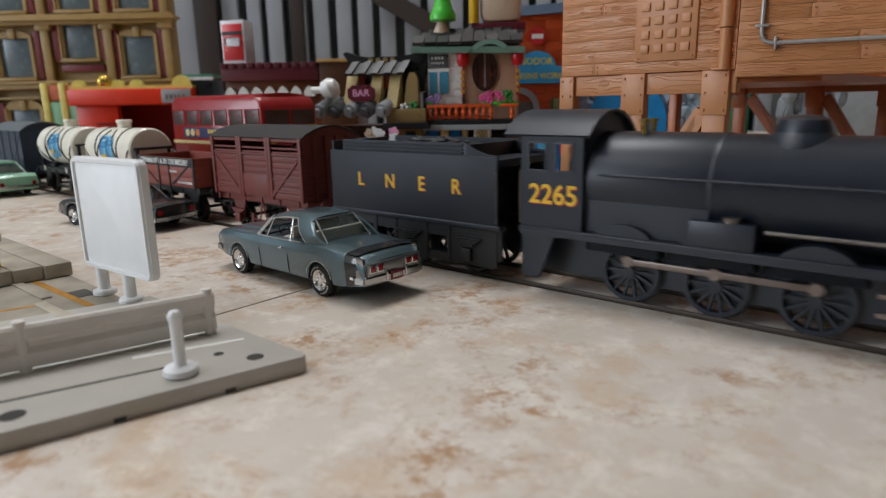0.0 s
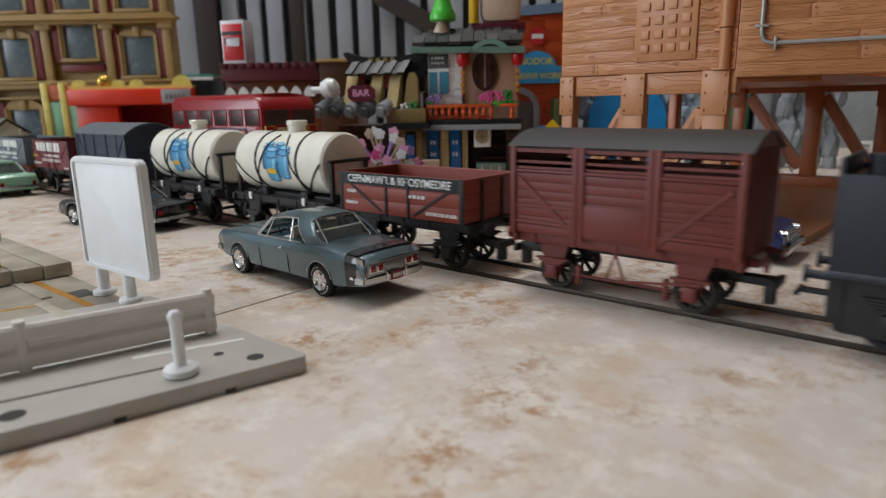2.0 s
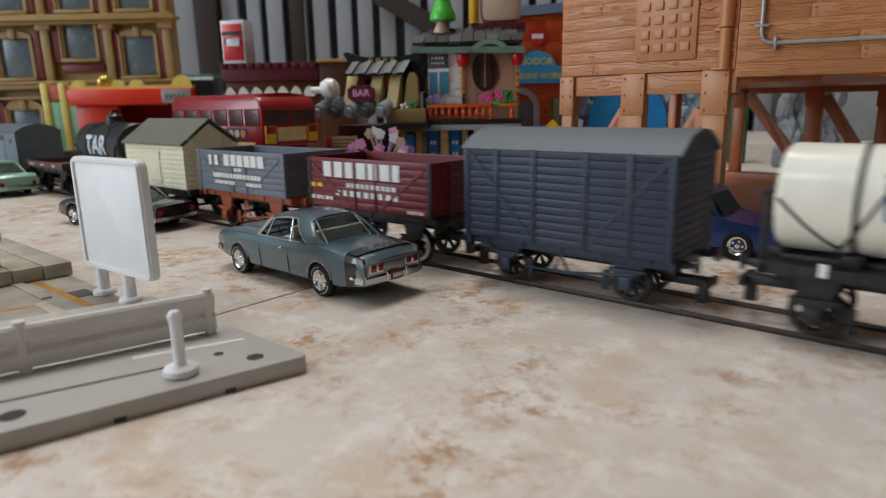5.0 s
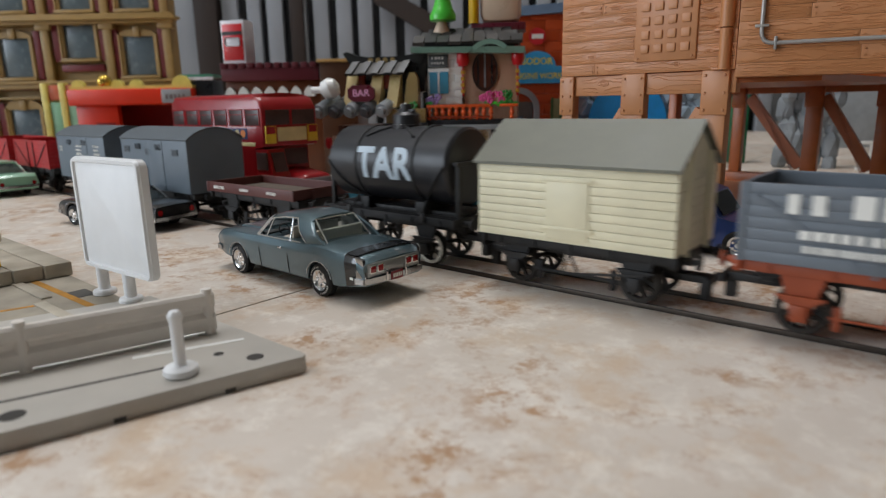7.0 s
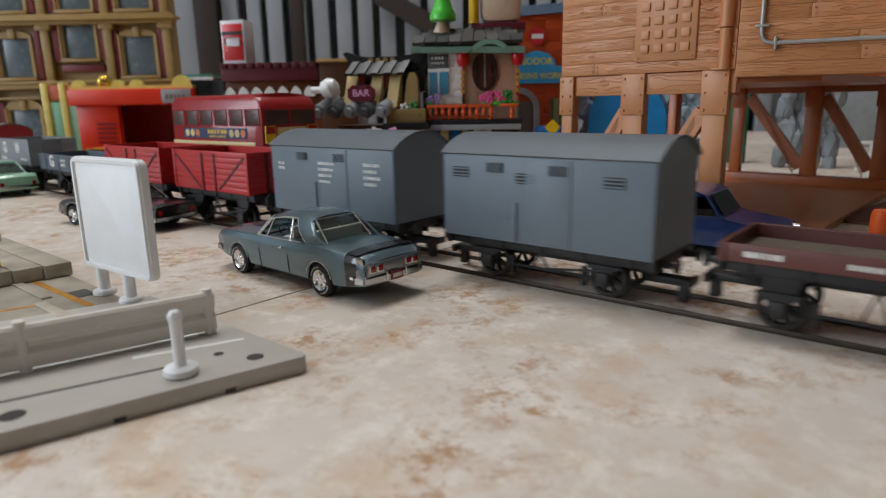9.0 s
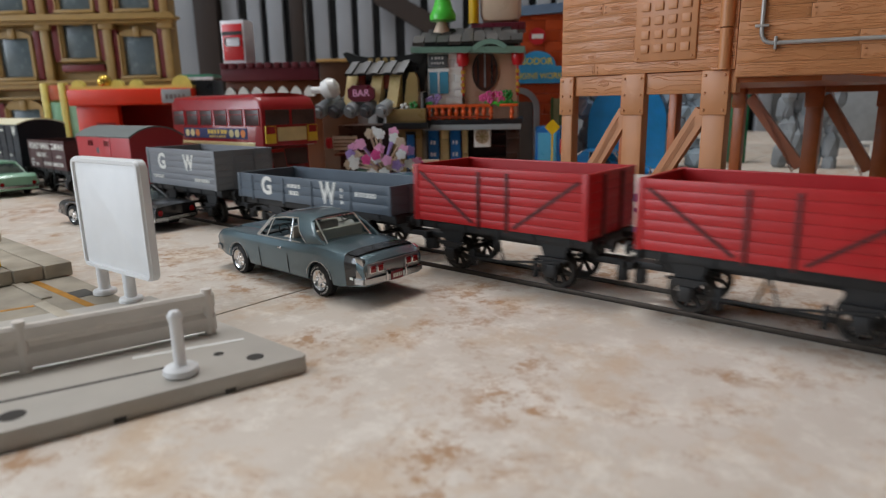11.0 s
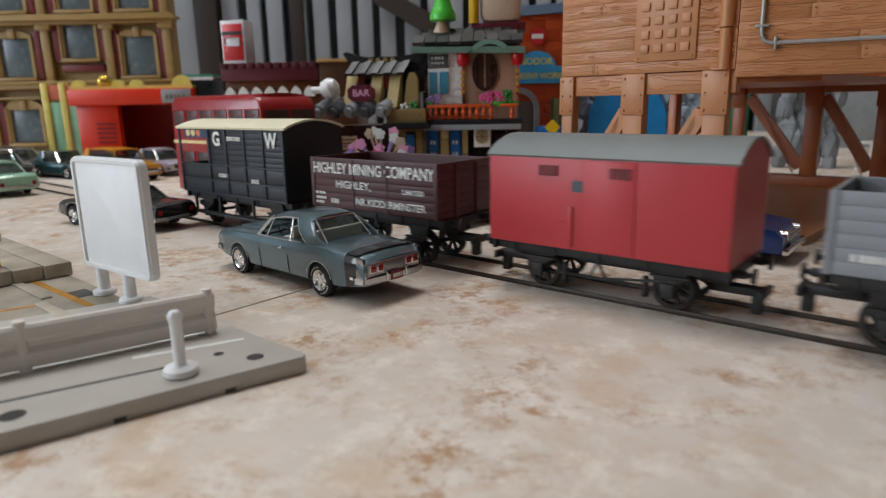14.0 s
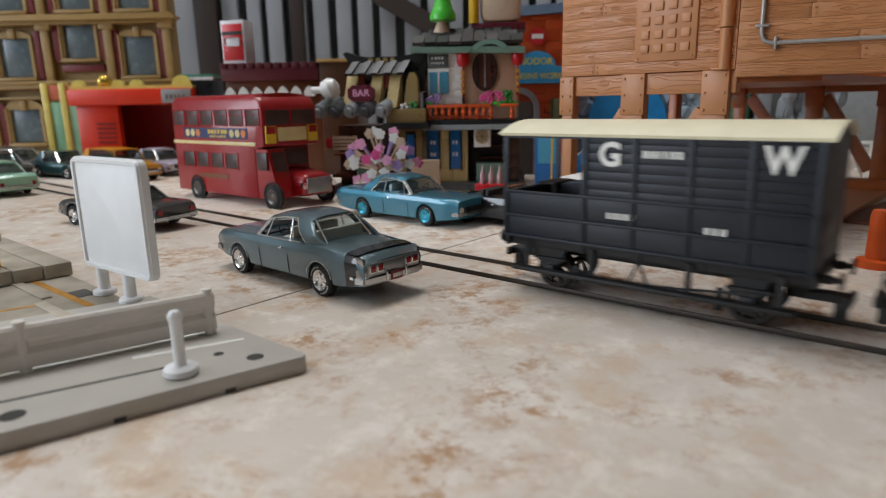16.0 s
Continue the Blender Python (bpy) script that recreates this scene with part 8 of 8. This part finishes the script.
    # maroon-roofed house with white fans, and the box sign on it
    th = thing("maroon_roof_house", -452, 152, 0, 40, "brown toy house with a maroon roof and white fan ornaments", "toy house")
    bw = stuff("toy_mid_brown", "#6b3a1e", 0.35)
    mn = stuff("toy_dark_maroon", "#5a2028", 0.35)
    part("wall", box(B(), -46, 34, 4, 70, 0, 80, 0.4), bw, th)
    part("side_block", box(B(), 34, 64, 0, 74, 0, 93, 0.4), stuff("toy_dark_brown", "#4a2c18", 0.35), th)
    part("side_cap", box(B(), 32, 66, -2, 76, 93, 95.5, 0.4), stuff("toy_tan_edge", "#b08a52", 0.35), th)
    part("roof", box(B(), -48, 33, 0, 72, 79, 90, 0.5), mn, th)
    for i in range(11):
        part("roof_ridge", box(B(), -48 + i * 7.4, -48 + i * 7.4 + 5.6, -1.5, 74, 89, 93.5, 0.6), mn, th)
    for i in range(7):
        b = B()
        x = -42 + i * 11
        prism(b, [(x - 4.6, 66), (x + 4.6, 66), (x + 4.2, 70), (x + 2.2, 73), (x, 74.6), (x - 2.2, 73), (x - 4.2, 70)], "y", 0.6, 4.2)
        part("fan_ornament", b, M["lettering"], th, "white fan ornament")
    th = thing("box_sign", -497, 143, 93.5, 26, "white box sign with a red face panel", "sign")
    wt = stuff("sign_box_white", "#d7d7da", 0.35)
    part("box", box(B(), -11, 11, -4, 12, 0, 36, 0.6), wt, th)
    f = part("red_face", box(B(), -9.4, 9.4, -4.7, -3.8, 3.5, 33, 0.2), stuff("toy_sign_red", "#c4161c", 0.35), th)
    part("logo_shape", box(B(), -7.0, 7.0, -5.2, -4.6, 15, 22, 1.5), wt, f)
    part("black_strip", box(B(), -9.4, 9.4, -5.0, -4.5, 24, 27, 0.1), M["black"], f)
    th = thing("dark_kiosk", -588, 152, 0, 40, "dark toy kiosk with a green and white edge", "toy house")
    part("body", box(B(), -14, 18, 0, 30, 0, 84, 0.5), stuff("toy_black_glossy", "#1f2022", 0.3), th)
    part("white_edge", box(B(), -15, 19, -1.5, 0.5, 84, 87, 0.3), wt, th)
    part("green_roof", box(B(), -14, 18, 0, 30, 87, 89.5, 0.3), stuff("toy_sea_green", "#3f7f64", 0.35), th)

    # slatted screen at the back of the room
    th = thing("slatted_screen", -800, 590, 0, 40, "tall screen of grey upright boards with dark gaps", "screen", kind="structure")
    gb = stuff("weathered_grey_board", "#8a8d92", 0.7, vary=0.12, scale=12)
    dkb = stuff("dark_brown_timber", "#2a1d16", 0.7, vary=0.2, scale=20)
    # Sheet added behind the boards; the gaps get their darkness from its colour.
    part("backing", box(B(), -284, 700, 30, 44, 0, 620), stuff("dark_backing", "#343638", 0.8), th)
    R = random.Random(2)
    x = -240.0
    while x < 690:
        w = R.uniform(22, 27)
        part("board", box(B(), x, x + w, 0, 14, 0, 620, 1.5), gb, th)
        x += w + R.uniform(10, 15)
    part("timber_post", box(B(), -281, -243, -16, 20, 0, 620, 2), dkb, th, "dark brown upright timber")
    part("timber_post", box(B(), -126, -104, -10, 16, 0, 620, 2), dkb, th, "dark brown upright timber")
    b = B()
    beam(b, (20, -14, 232), (124, -14, 172), 10, 30)
    part("timber_brace", b, dkb, th, "dark brown slanting timber")
    part("end_panel", box(B(), -520, -283, 6, 30, 0, 620, 1.5), stuff("pale_grey_panel", "#8f9296", 0.7, scale=10), th)


build_back()


# ---- what moves ----
def run_at(t):
    ts, xs = [a for a, _ in RUN], [b for _, b in RUN]
    i = max(0, min(len(ts) - 2, sum(1 for a in ts if a <= t) - 1))
    def slope(j):
        a, c = max(0, j - 1), min(len(ts) - 1, j + 1)
        return (xs[c] - xs[a]) / (ts[c] - ts[a])
    h = ts[i + 1] - ts[i]
    u = (t - ts[i]) / h
    return (2 * u ** 3 - 3 * u ** 2 + 1) * xs[i] + (u ** 3 - 2 * u ** 2 + u) * h * slope(i) + (3 * u ** 2 - 2 * u ** 3) * xs[i + 1] + (u ** 3 - u ** 2) * h * slope(i + 1)


def motions():
    steps = [i / 10 for i in range(161)]
    for th, x in TRAIN:
        walk(th, [(t, at(x + run_at(t), 0, 0)) for t in steps])
    turns = [i / 15 for i in range(241)]
    for ob, r, x, z in WHEELS:
        walk(ob, [(t, at(x, 0, z, 0, math.degrees(run_at(t) / r), 0)) for t in turns])
    for ob, s, x, z in RODS:
        rows = []
        for t in turns:
            a = run_at(t) / 8.7 + (0 if s < 0 else math.pi / 2)
            rows.append((t, at(x + 3.4 * math.sin(a), s * 10.6, z + 3.4 * math.cos(a))))
        walk(ob, rows)


motions()
